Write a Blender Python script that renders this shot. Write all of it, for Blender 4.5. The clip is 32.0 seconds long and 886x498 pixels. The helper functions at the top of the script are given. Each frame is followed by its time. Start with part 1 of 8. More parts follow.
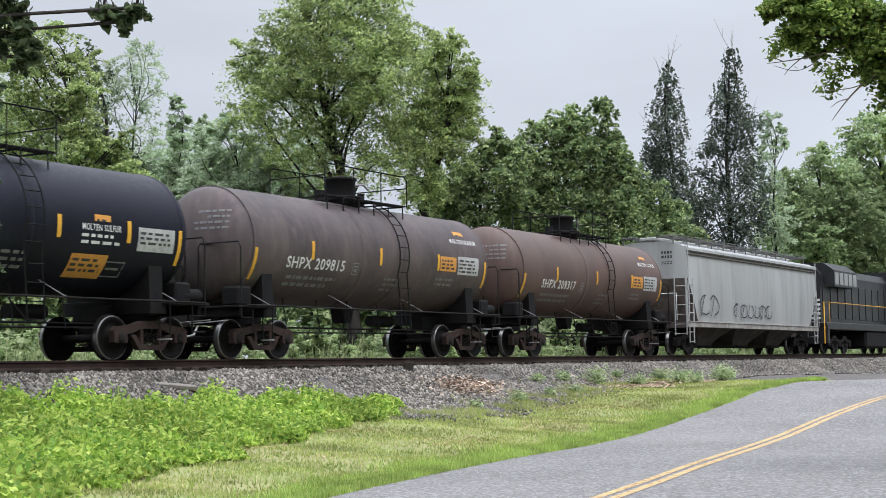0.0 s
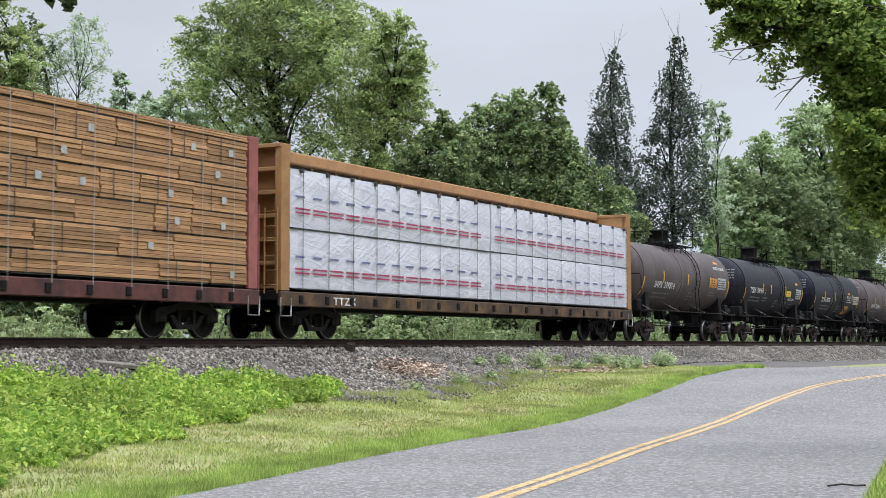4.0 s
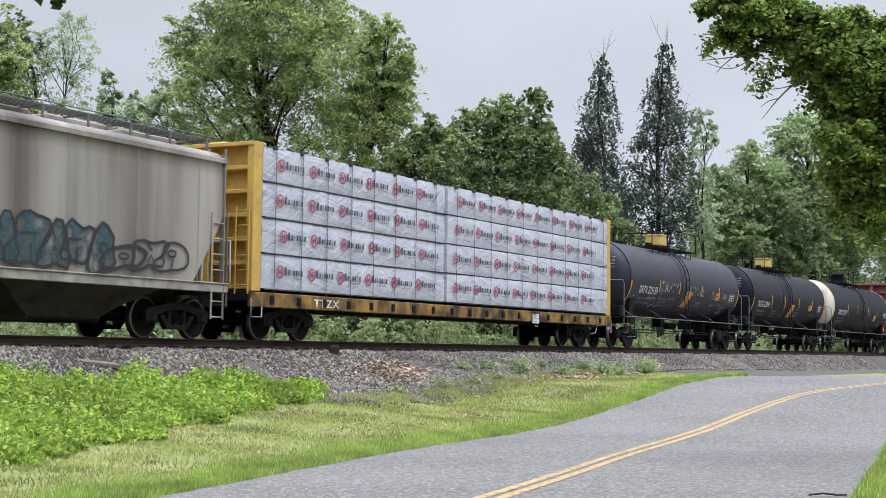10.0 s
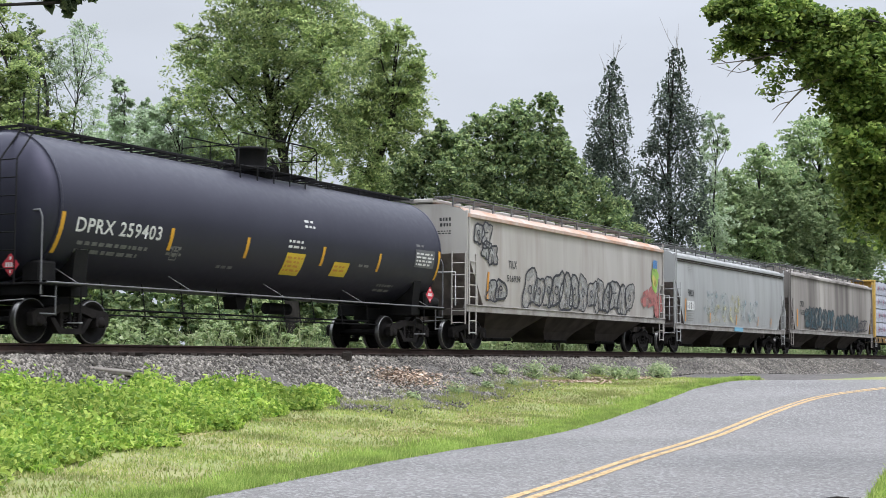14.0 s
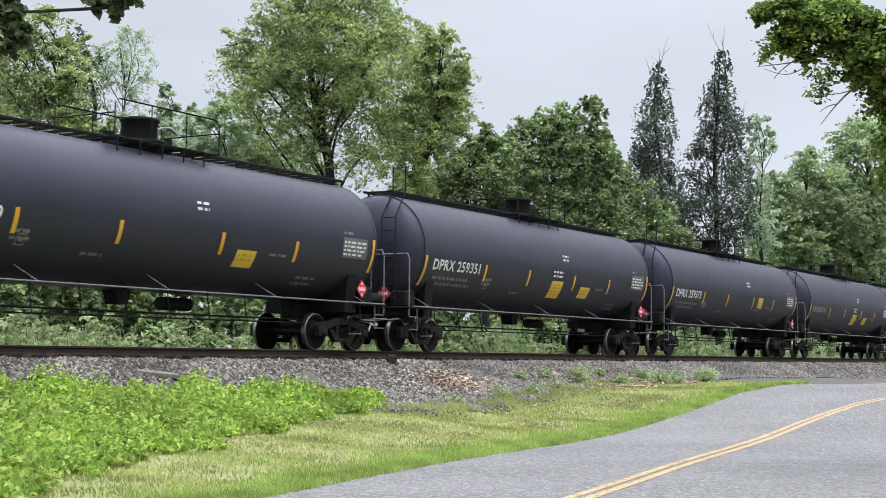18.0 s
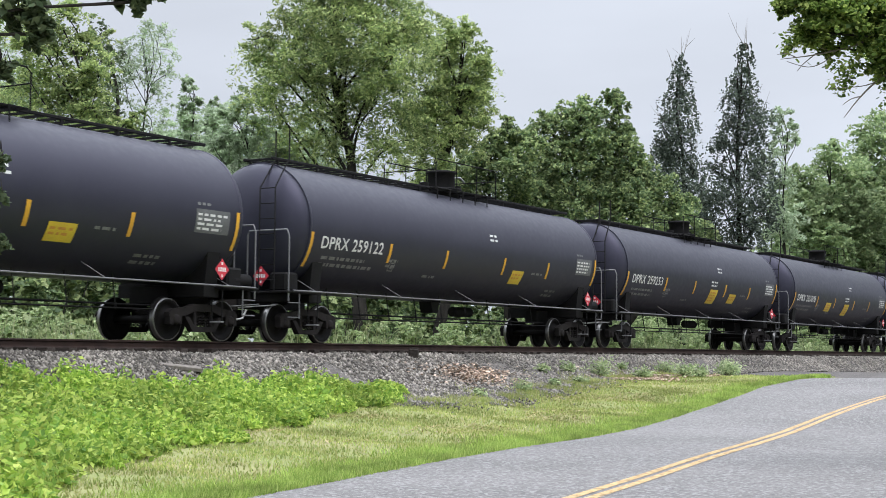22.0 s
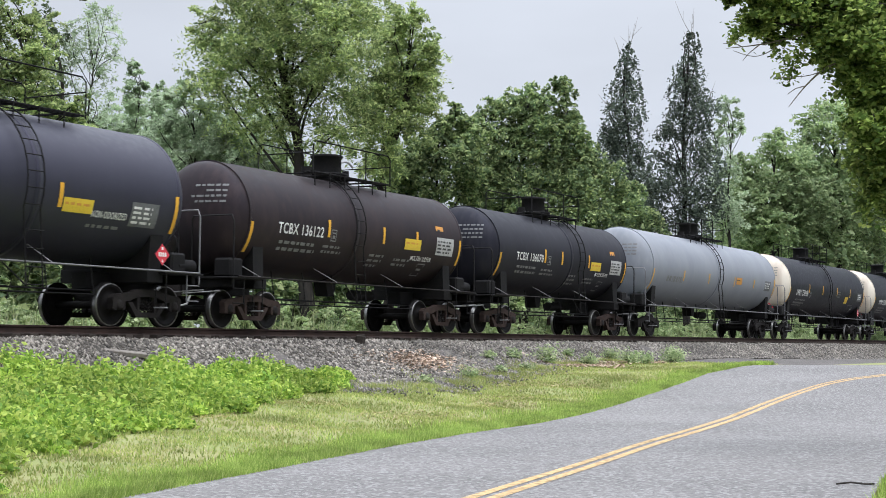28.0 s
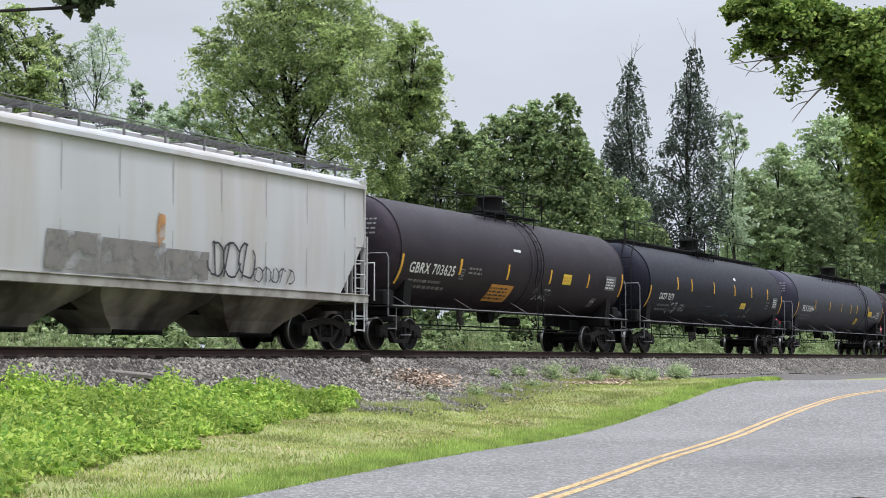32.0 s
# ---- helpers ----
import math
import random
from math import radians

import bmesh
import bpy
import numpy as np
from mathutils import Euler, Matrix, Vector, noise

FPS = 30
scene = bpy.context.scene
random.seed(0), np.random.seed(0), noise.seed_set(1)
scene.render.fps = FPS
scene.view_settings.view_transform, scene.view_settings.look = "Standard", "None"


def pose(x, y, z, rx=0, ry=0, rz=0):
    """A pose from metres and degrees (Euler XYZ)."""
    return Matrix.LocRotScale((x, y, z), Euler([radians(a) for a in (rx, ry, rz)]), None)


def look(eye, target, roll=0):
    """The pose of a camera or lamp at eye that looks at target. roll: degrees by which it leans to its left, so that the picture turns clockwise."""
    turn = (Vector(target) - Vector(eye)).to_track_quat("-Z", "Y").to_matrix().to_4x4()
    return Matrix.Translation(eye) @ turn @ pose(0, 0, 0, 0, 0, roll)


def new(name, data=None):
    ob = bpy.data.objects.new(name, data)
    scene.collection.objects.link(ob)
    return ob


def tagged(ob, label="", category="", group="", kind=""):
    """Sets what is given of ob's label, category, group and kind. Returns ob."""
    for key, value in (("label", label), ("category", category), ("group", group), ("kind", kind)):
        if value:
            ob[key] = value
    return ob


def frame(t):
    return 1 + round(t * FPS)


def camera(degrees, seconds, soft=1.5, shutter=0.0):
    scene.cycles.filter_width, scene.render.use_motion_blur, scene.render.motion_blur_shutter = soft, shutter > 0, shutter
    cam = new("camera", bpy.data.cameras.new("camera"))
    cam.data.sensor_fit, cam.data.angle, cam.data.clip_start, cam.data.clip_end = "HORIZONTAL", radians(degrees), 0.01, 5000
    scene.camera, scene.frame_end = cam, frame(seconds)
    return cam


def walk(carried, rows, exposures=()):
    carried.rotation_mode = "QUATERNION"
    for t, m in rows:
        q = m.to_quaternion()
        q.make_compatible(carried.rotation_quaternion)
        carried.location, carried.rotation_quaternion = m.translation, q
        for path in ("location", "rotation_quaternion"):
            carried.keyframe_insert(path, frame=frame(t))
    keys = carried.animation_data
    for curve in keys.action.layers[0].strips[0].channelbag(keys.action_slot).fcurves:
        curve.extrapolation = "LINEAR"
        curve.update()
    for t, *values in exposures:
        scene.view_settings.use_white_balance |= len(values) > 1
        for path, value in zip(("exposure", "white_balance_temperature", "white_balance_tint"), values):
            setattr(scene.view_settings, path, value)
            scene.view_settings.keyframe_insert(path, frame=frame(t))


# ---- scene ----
cam = camera(33.56, 32.0, soft=0.7, shutter=0.08)
EYE = (0.0, 0.0, 1.6)
# seconds, tilt, lean, heading in degrees; held by hand at one spot
TURNS = (
    (0, 94.478, 0.947, -59.031),
    (0.5, 93.988, 0.327, -59.412),
    (1, 93.674, 0.109, -60.098),
    (1.5, 93.583, 0.173, -60.670),
    (2, 93.642, 0.307, -61.001),
    (2.5, 93.722, 0.482, -61.152),
    (3, 93.754, 0.505, -61.216),
    (3.5, 93.760, 0.363, -61.247),
    (5.5, 93.929, -0.591, -61.539),
    (6, 94.013, -0.693, -61.646),
    (6.5, 94.076, -0.666, -61.754),
    (7, 94.070, -0.606, -61.859),
    (7.5, 94.027, -0.537, -61.867),
    (8, 93.979, -0.545, -61.797),
    (8.5, 93.952, -0.612, -61.680),
    (9, 93.944, -0.706, -61.664),
    (9.5, 93.945, -0.711, -61.762),
    (10, 93.932, -0.693, -61.905),
    (10.5, 93.930, -0.591, -61.973),
    (11, 93.996, -0.543, -61.910),
    (11.5, 94.119, -0.458, -61.739),
    (12, 94.250, -0.470, -61.571),
    (12.5, 94.321, -0.452, -61.482),
    (13, 94.314, -0.417, -61.461),
    (13.5, 94.228, -0.404, -61.472),
    (14, 94.145, -0.365, -61.428),
    (14.5, 94.042, -0.385, -61.291),
    (16.5, 93.946, -0.510, -60.558),
    (17, 94.055, -0.501, -60.358),
    (17.5, 94.169, -0.498, -60.061),
    (18, 94.266, -0.465, -59.683),
    (18.5, 94.327, -0.426, -59.365),
    (19, 94.374, -0.364, -59.189),
    (19.5, 94.395, -0.283, -59.151),
    (20, 94.373, -0.168, -59.123),
    (20.5, 94.312, -0.088, -58.977),
    (21, 94.214, -0.195, -58.818),
    (21.5, 94.101, -0.338, -58.734),
    (22, 94.008, -0.477, -58.830),
    (22.5, 93.979, -0.554, -59.094),
    (23, 93.987, -0.552, -59.409),
    (23.5, 93.980, -0.535, -59.640),
    (24, 93.948, -0.557, -59.790),
    (24.5, 93.871, -0.548, -59.935),
    (25, 93.799, -0.577, -60.071),
    (25.5, 93.743, -0.570, -60.192),
    (27.5, 93.559, -0.556, -60.694),
    (28, 93.501, -0.604, -60.901),
    (28.5, 93.498, -0.570, -61.129),
    (29, 93.605, -0.404, -61.277),
    (29.5, 93.827, -0.075, -61.307),
    (30, 94.122, 0.283, -61.155),
    (30.5, 94.371, 0.477, -60.896),
    (31, 94.475, 0.440, -60.665),
    (31.5, 94.394, 0.170, -60.603),
    (32, 94.210, -0.113, -60.692),
)
# the phone darkens its picture a little while pale wagons fill it
DRIFT = ((0, -0.03), (1.5, 0.0), (3, -0.1), (4, -0.06), (5.5, 0.0), (7.5, 0.0), (9, -0.08), (13, -0.07), (14, 0.0), (20, 0.06), (25, 0.03), (30, 0.03), (31, 0.0), (32, -0.05))
walk(cam, [(t, pose(*EYE, rx, ry, rz)) for t, rx, ry, rz in TURNS], [(t, stops, 6380, 12.5) for t, stops in DRIFT])

# ---- light: a bright overcast summer sky, brightest overhead ----
SUN_EL, SUN_ROT = radians(58), radians(200)
world = bpy.data.worlds.new("overcast")
scene.world = world
world.use_nodes = True
wn, wl = world.node_tree.nodes, world.node_tree.links
wn.clear()
w_out = wn.new("ShaderNodeOutputWorld")
w_bg = wn.new("ShaderNodeBackground")
w_sky = wn.new("ShaderNodeTexSky")
w_sky.sky_type, w_sky.sun_disc = "NISHITA", False
w_sky.sun_elevation, w_sky.sun_rotation = SUN_EL, SUN_ROT
w_sky.air_density, w_sky.dust_density = 1.0, 4.0
w_hsv = wn.new("ShaderNodeHueSaturation")
w_hsv.inputs["Saturation"].default_value = 0.12
w_hsv.inputs["Value"].default_value = 0.05
wl.new(w_sky.outputs[0], w_hsv.inputs["Color"])
w_geo = wn.new("ShaderNodeTexCoord")
w_sep = wn.new("ShaderNodeSeparateXYZ")
wl.new(w_geo.outputs["Generated"], w_sep.inputs[0])
w_ramp = wn.new("ShaderNodeValToRGB")
cr = w_ramp.color_ramp
cr.elements[0].position, cr.elements[0].color = 0.0, (0.715, 0.778, 0.862, 1)
cr.elements[1].position, cr.elements[1].color = 1.0, (3.85, 4.12, 4.45, 1)
e_mid = cr.elements.new(0.35)
e_mid.color = (0.90, 0.97, 1.065, 1)
wl.new(w_sep.outputs["Z"], w_ramp.inputs["Fac"])
w_noise = wn.new("ShaderNodeTexNoise")
w_noise.inputs["Scale"].default_value = 2.2
w_noise.inputs["Detail"].default_value = 5
w_map = wn.new("ShaderNodeMapping")
w_map.inputs["Scale"].default_value = (1, 1, 3.5)
wl.new(w_geo.outputs["Generated"], w_map.inputs["Vector"])
wl.new(w_map.outputs[0], w_noise.inputs["Vector"])
w_cl = wn.new("ShaderNodeMapRange")
w_cl.inputs["From Min"].default_value, w_cl.inputs["From Max"].default_value = 0.3, 0.7
w_cl.inputs["To Min"].default_value, w_cl.inputs["To Max"].default_value = 0.86, 1.06
wl.new(w_noise.outputs["Fac"], w_cl.inputs["Value"])
w_mul = wn.new("ShaderNodeVectorMath")
w_mul.operation = "SCALE"
wl.new(w_ramp.outputs["Color"], w_mul.inputs[0])
wl.new(w_cl.outputs[0], w_mul.inputs["Scale"])
w_mix = wn.new("ShaderNodeMix")
w_mix.data_type = "RGBA"
w_mix.inputs["Factor"].default_value = 0.85
wl.new(w_hsv.outputs[0], w_mix.inputs["A"])
wl.new(w_mul.outputs[0], w_mix.inputs["B"])
wl.new(w_mix.outputs["Result"], w_bg.inputs["Color"])
w_bg.inputs["Strength"].default_value = 1.0
wl.new(w_bg.outputs[0], w_out.inputs[0])

sun_data = bpy.data.lights.new("sun", "SUN")
sun_data.energy, sun_data.angle, sun_data.color = 1.5, radians(40), (1.0, 0.985, 0.985)
sun = new("sun", sun_data)
sun.matrix_world = look((0, 0, 60), (12, 32, 0))
scene.view_settings.exposure = 0.0

# ---- materials ----
def mat(name, c1, c2, scale=2.0, rough=0.7, metal=0.0, bump=0.0, bscale=40.0, c3=None, c3_amt=0.35,
        fine=25.0, stretch=(1, 1, 1), vary=0.0, spec=0.5, soft=0.5, tint=None):
    """Two tones in broad patches, a third in fine grain, and relief; vary: by object."""
    m = bpy.data.materials.new(name)
    m.use_nodes = True
    n, l = m.node_tree.nodes, m.node_tree.links
    b = n["Principled BSDF"]
    b.inputs["Roughness"].default_value, b.inputs["Metallic"].default_value = rough, metal
    b.inputs["Specular IOR Level"].default_value = spec
    if tint:
        b.inputs["Specular Tint"].default_value = (*tint, 1)
    tc = n.new("ShaderNodeTexCoord")
    mp = n.new("ShaderNodeMapping")
    mp.inputs["Scale"].default_value = stretch
    l.new(tc.outputs["Object"], mp.inputs["Vector"])
    t1 = n.new("ShaderNodeTexNoise")
    t1.inputs["Scale"].default_value, t1.inputs["Detail"].default_value = scale, 6
    l.new(mp.outputs[0], t1.inputs["Vector"])
    mr = n.new("ShaderNodeMapRange")
    mr.inputs["From Min"].default_value, mr.inputs["From Max"].default_value = 0.5 - soft * 0.45, 0.5 + soft * 0.45
    l.new(t1.outputs["Fac"], mr.inputs["Value"])
    x1 = n.new("ShaderNodeMix")
    x1.data_type = "RGBA"
    x1.inputs["A"].default_value, x1.inputs["B"].default_value = (*c1, 1), (*c2, 1)
    l.new(mr.outputs[0], x1.inputs["Factor"])
    col = x1.outputs["Result"]
    t2 = n.new("ShaderNodeTexNoise")
    t2.inputs["Scale"].default_value, t2.inputs["Detail"].default_value = fine, 4
    l.new(mp.outputs[0], t2.inputs["Vector"])
    if c3:
        r2 = n.new("ShaderNodeMapRange")
        r2.inputs["From Min"].default_value, r2.inputs["From Max"].default_value = 0.45, 0.75
        r2.inputs["To Max"].default_value = c3_amt
        l.new(t2.outputs["Fac"], r2.inputs["Value"])
        x2 = n.new("ShaderNodeMix")
        x2.data_type = "RGBA"
        l.new(col, x2.inputs["A"])
        x2.inputs["B"].default_value = (*c3, 1)
        l.new(r2.outputs[0], x2.inputs["Factor"])
        col = x2.outputs["Result"]
    if vary:
        oi = n.new("ShaderNodeObjectInfo")
        r3 = n.new("ShaderNodeMapRange")
        r3.inputs["To Min"].default_value, r3.inputs["To Max"].default_value = 1 - vary, 1 + vary
        l.new(oi.outputs["Random"], r3.inputs["Value"])
        h = n.new("ShaderNodeHueSaturation")
        l.new(r3.outputs[0], h.inputs["Value"])
        l.new(col, h.inputs["Color"])
        col = h.outputs[0]
    l.new(col, b.inputs["Base Color"])
    rr = n.new("ShaderNodeMapRange")
    rr.inputs["To Min"].default_value, rr.inputs["To Max"].default_value = max(0.05, rough - 0.12), min(1, rough + 0.12)
    l.new(t2.outputs["Fac"], rr.inputs["Value"])
    l.new(rr.outputs[0], b.inputs["Roughness"])
    if bump:
        t3 = n.new("ShaderNodeTexNoise")
        t3.inputs["Scale"].default_value, t3.inputs["Detail"].default_value = bscale, 4
        l.new(mp.outputs[0], t3.inputs["Vector"])
        bu = n.new("ShaderNodeBump")
        bu.inputs["Strength"].default_value, bu.inputs["Distance"].default_value = bump, 0.02
        l.new(t3.outputs["Fac"], bu.inputs["Height"])
        l.new(bu.outputs[0], b.inputs["Normal"])
    return m


def asphaltmat():
    """Old asphalt: pale stones in dark binder, broad worn and stained areas."""
    m = mat("worn_asphalt", (0.142, 0.135, 0.131), (0.22, 0.209, 0.203), 0.3, 0.9, bump=1.0, bscale=38, c3=(0.075, 0.071, 0.072), c3_amt=0.8, fine=20, soft=0.6)
    n, l = m.node_tree.nodes, m.node_tree.links
    b = n["Principled BSDF"]
    old = b.inputs["Base Color"].links[0].from_socket
    tc = n.new("ShaderNodeTexCoord")
    v = n.new("ShaderNodeTexVoronoi")
    v.inputs["Scale"].default_value = 26
    l.new(tc.outputs["Object"], v.inputs["Vector"])
    r = n.new("ShaderNodeMapRange")
    r.inputs["From Min"].default_value, r.inputs["From Max"].default_value = 0.62, 0.9
    r.inputs["To Max"].default_value = 0.55
    sp = n.new("ShaderNodeSeparateColor")
    l.new(v.outputs["Color"], sp.inputs[0])
    l.new(sp.outputs[0], r.inputs["Value"])
    x = n.new("ShaderNodeMix")
    x.data_type = "RGBA"
    l.new(old, x.inputs["A"])
    x.inputs["B"].default_value = (0.36, 0.355, 0.345, 1)
    l.new(r.outputs[0], x.inputs["Factor"])
    l.new(x.outputs["Result"], b.inputs["Base Color"])
    return m


def leafmat(name, c1, c2, c3, thin=0.3, patch=0.35):
    """Leaves: each its own tone, in broad light and dark sprays, a little light shining through."""
    c1, c2, c3 = ((r, g, b * 1.2) for r, g, b in (c1, c2, c3))
    m = bpy.data.materials.new(name)
    m.use_nodes = True
    n, l = m.node_tree.nodes, m.node_tree.links
    b = n["Principled BSDF"]
    b.inputs["Roughness"].default_value = 0.55
    b.inputs["Specular IOR Level"].default_value = 0.2
    g = n.new("ShaderNodeNewGeometry")
    rp = n.new("ShaderNodeValToRGB")
    e = rp.color_ramp.elements
    e[0].color, e[1].color = (*c1, 1), (*c3, 1)
    mid = e.new(0.55)
    mid.color = (*c2, 1)
    l.new(g.outputs["Random Per Island"], rp.inputs["Fac"])
    tc = n.new("ShaderNodeTexCoord")
    t = n.new("ShaderNodeTexNoise")
    t.inputs["Scale"].default_value, t.inputs["Detail"].default_value = patch, 3
    l.new(tc.outputs["Object"], t.inputs["Vector"])
    mr = n.new("ShaderNodeMapRange")
    mr.inputs["From Min"].default_value, mr.inputs["From Max"].default_value = 0.35, 0.65
    mr.inputs["To Min"].default_value, mr.inputs["To Max"].default_value = 0.72, 1.3
    l.new(t.outputs["Fac"], mr.inputs["Value"])
    h = n.new("ShaderNodeHueSaturation")
    l.new(rp.outputs["Color"], h.inputs["Color"])
    l.new(mr.outputs[0], h.inputs["Value"])
    l.new(h.outputs[0], b.inputs["Base Color"])
    tr = n.new("ShaderNodeBsdfTranslucent")
    l.new(h.outputs[0], tr.inputs["Color"])
    mx = n.new("ShaderNodeMixShader")
    mx.inputs[0].default_value = thin
    l.new(b.outputs[0], mx.inputs[1])
    l.new(tr.outputs[0], mx.inputs[2])
    l.new(mx.outputs[0], n["Material Output"].inputs[0])
    return m


def spraymat(name, colour, cover, size=3.5, least=0.1):
    """Thin, worn spray paint: the wagon's own paint shows through in spots."""
    m = mat(name, colour, tuple(c * 1.3 for c in colour), 3, 0.65)
    n, l = m.node_tree.nodes, m.node_tree.links
    tc = n.new("ShaderNodeTexCoord")
    t = n.new("ShaderNodeTexNoise")
    t.inputs["Scale"].default_value, t.inputs["Detail"].default_value = size, 5
    l.new(tc.outputs["Object"], t.inputs["Vector"])
    r = n.new("ShaderNodeMapRange")
    r.inputs["From Min"].default_value, r.inputs["From Max"].default_value = 0.9 - cover, 1.15 - cover
    r.inputs["To Min"].default_value = least
    l.new(t.outputs["Fac"], r.inputs["Value"])
    l.new(r.outputs[0], n["Principled BSDF"].inputs["Alpha"])
    return m


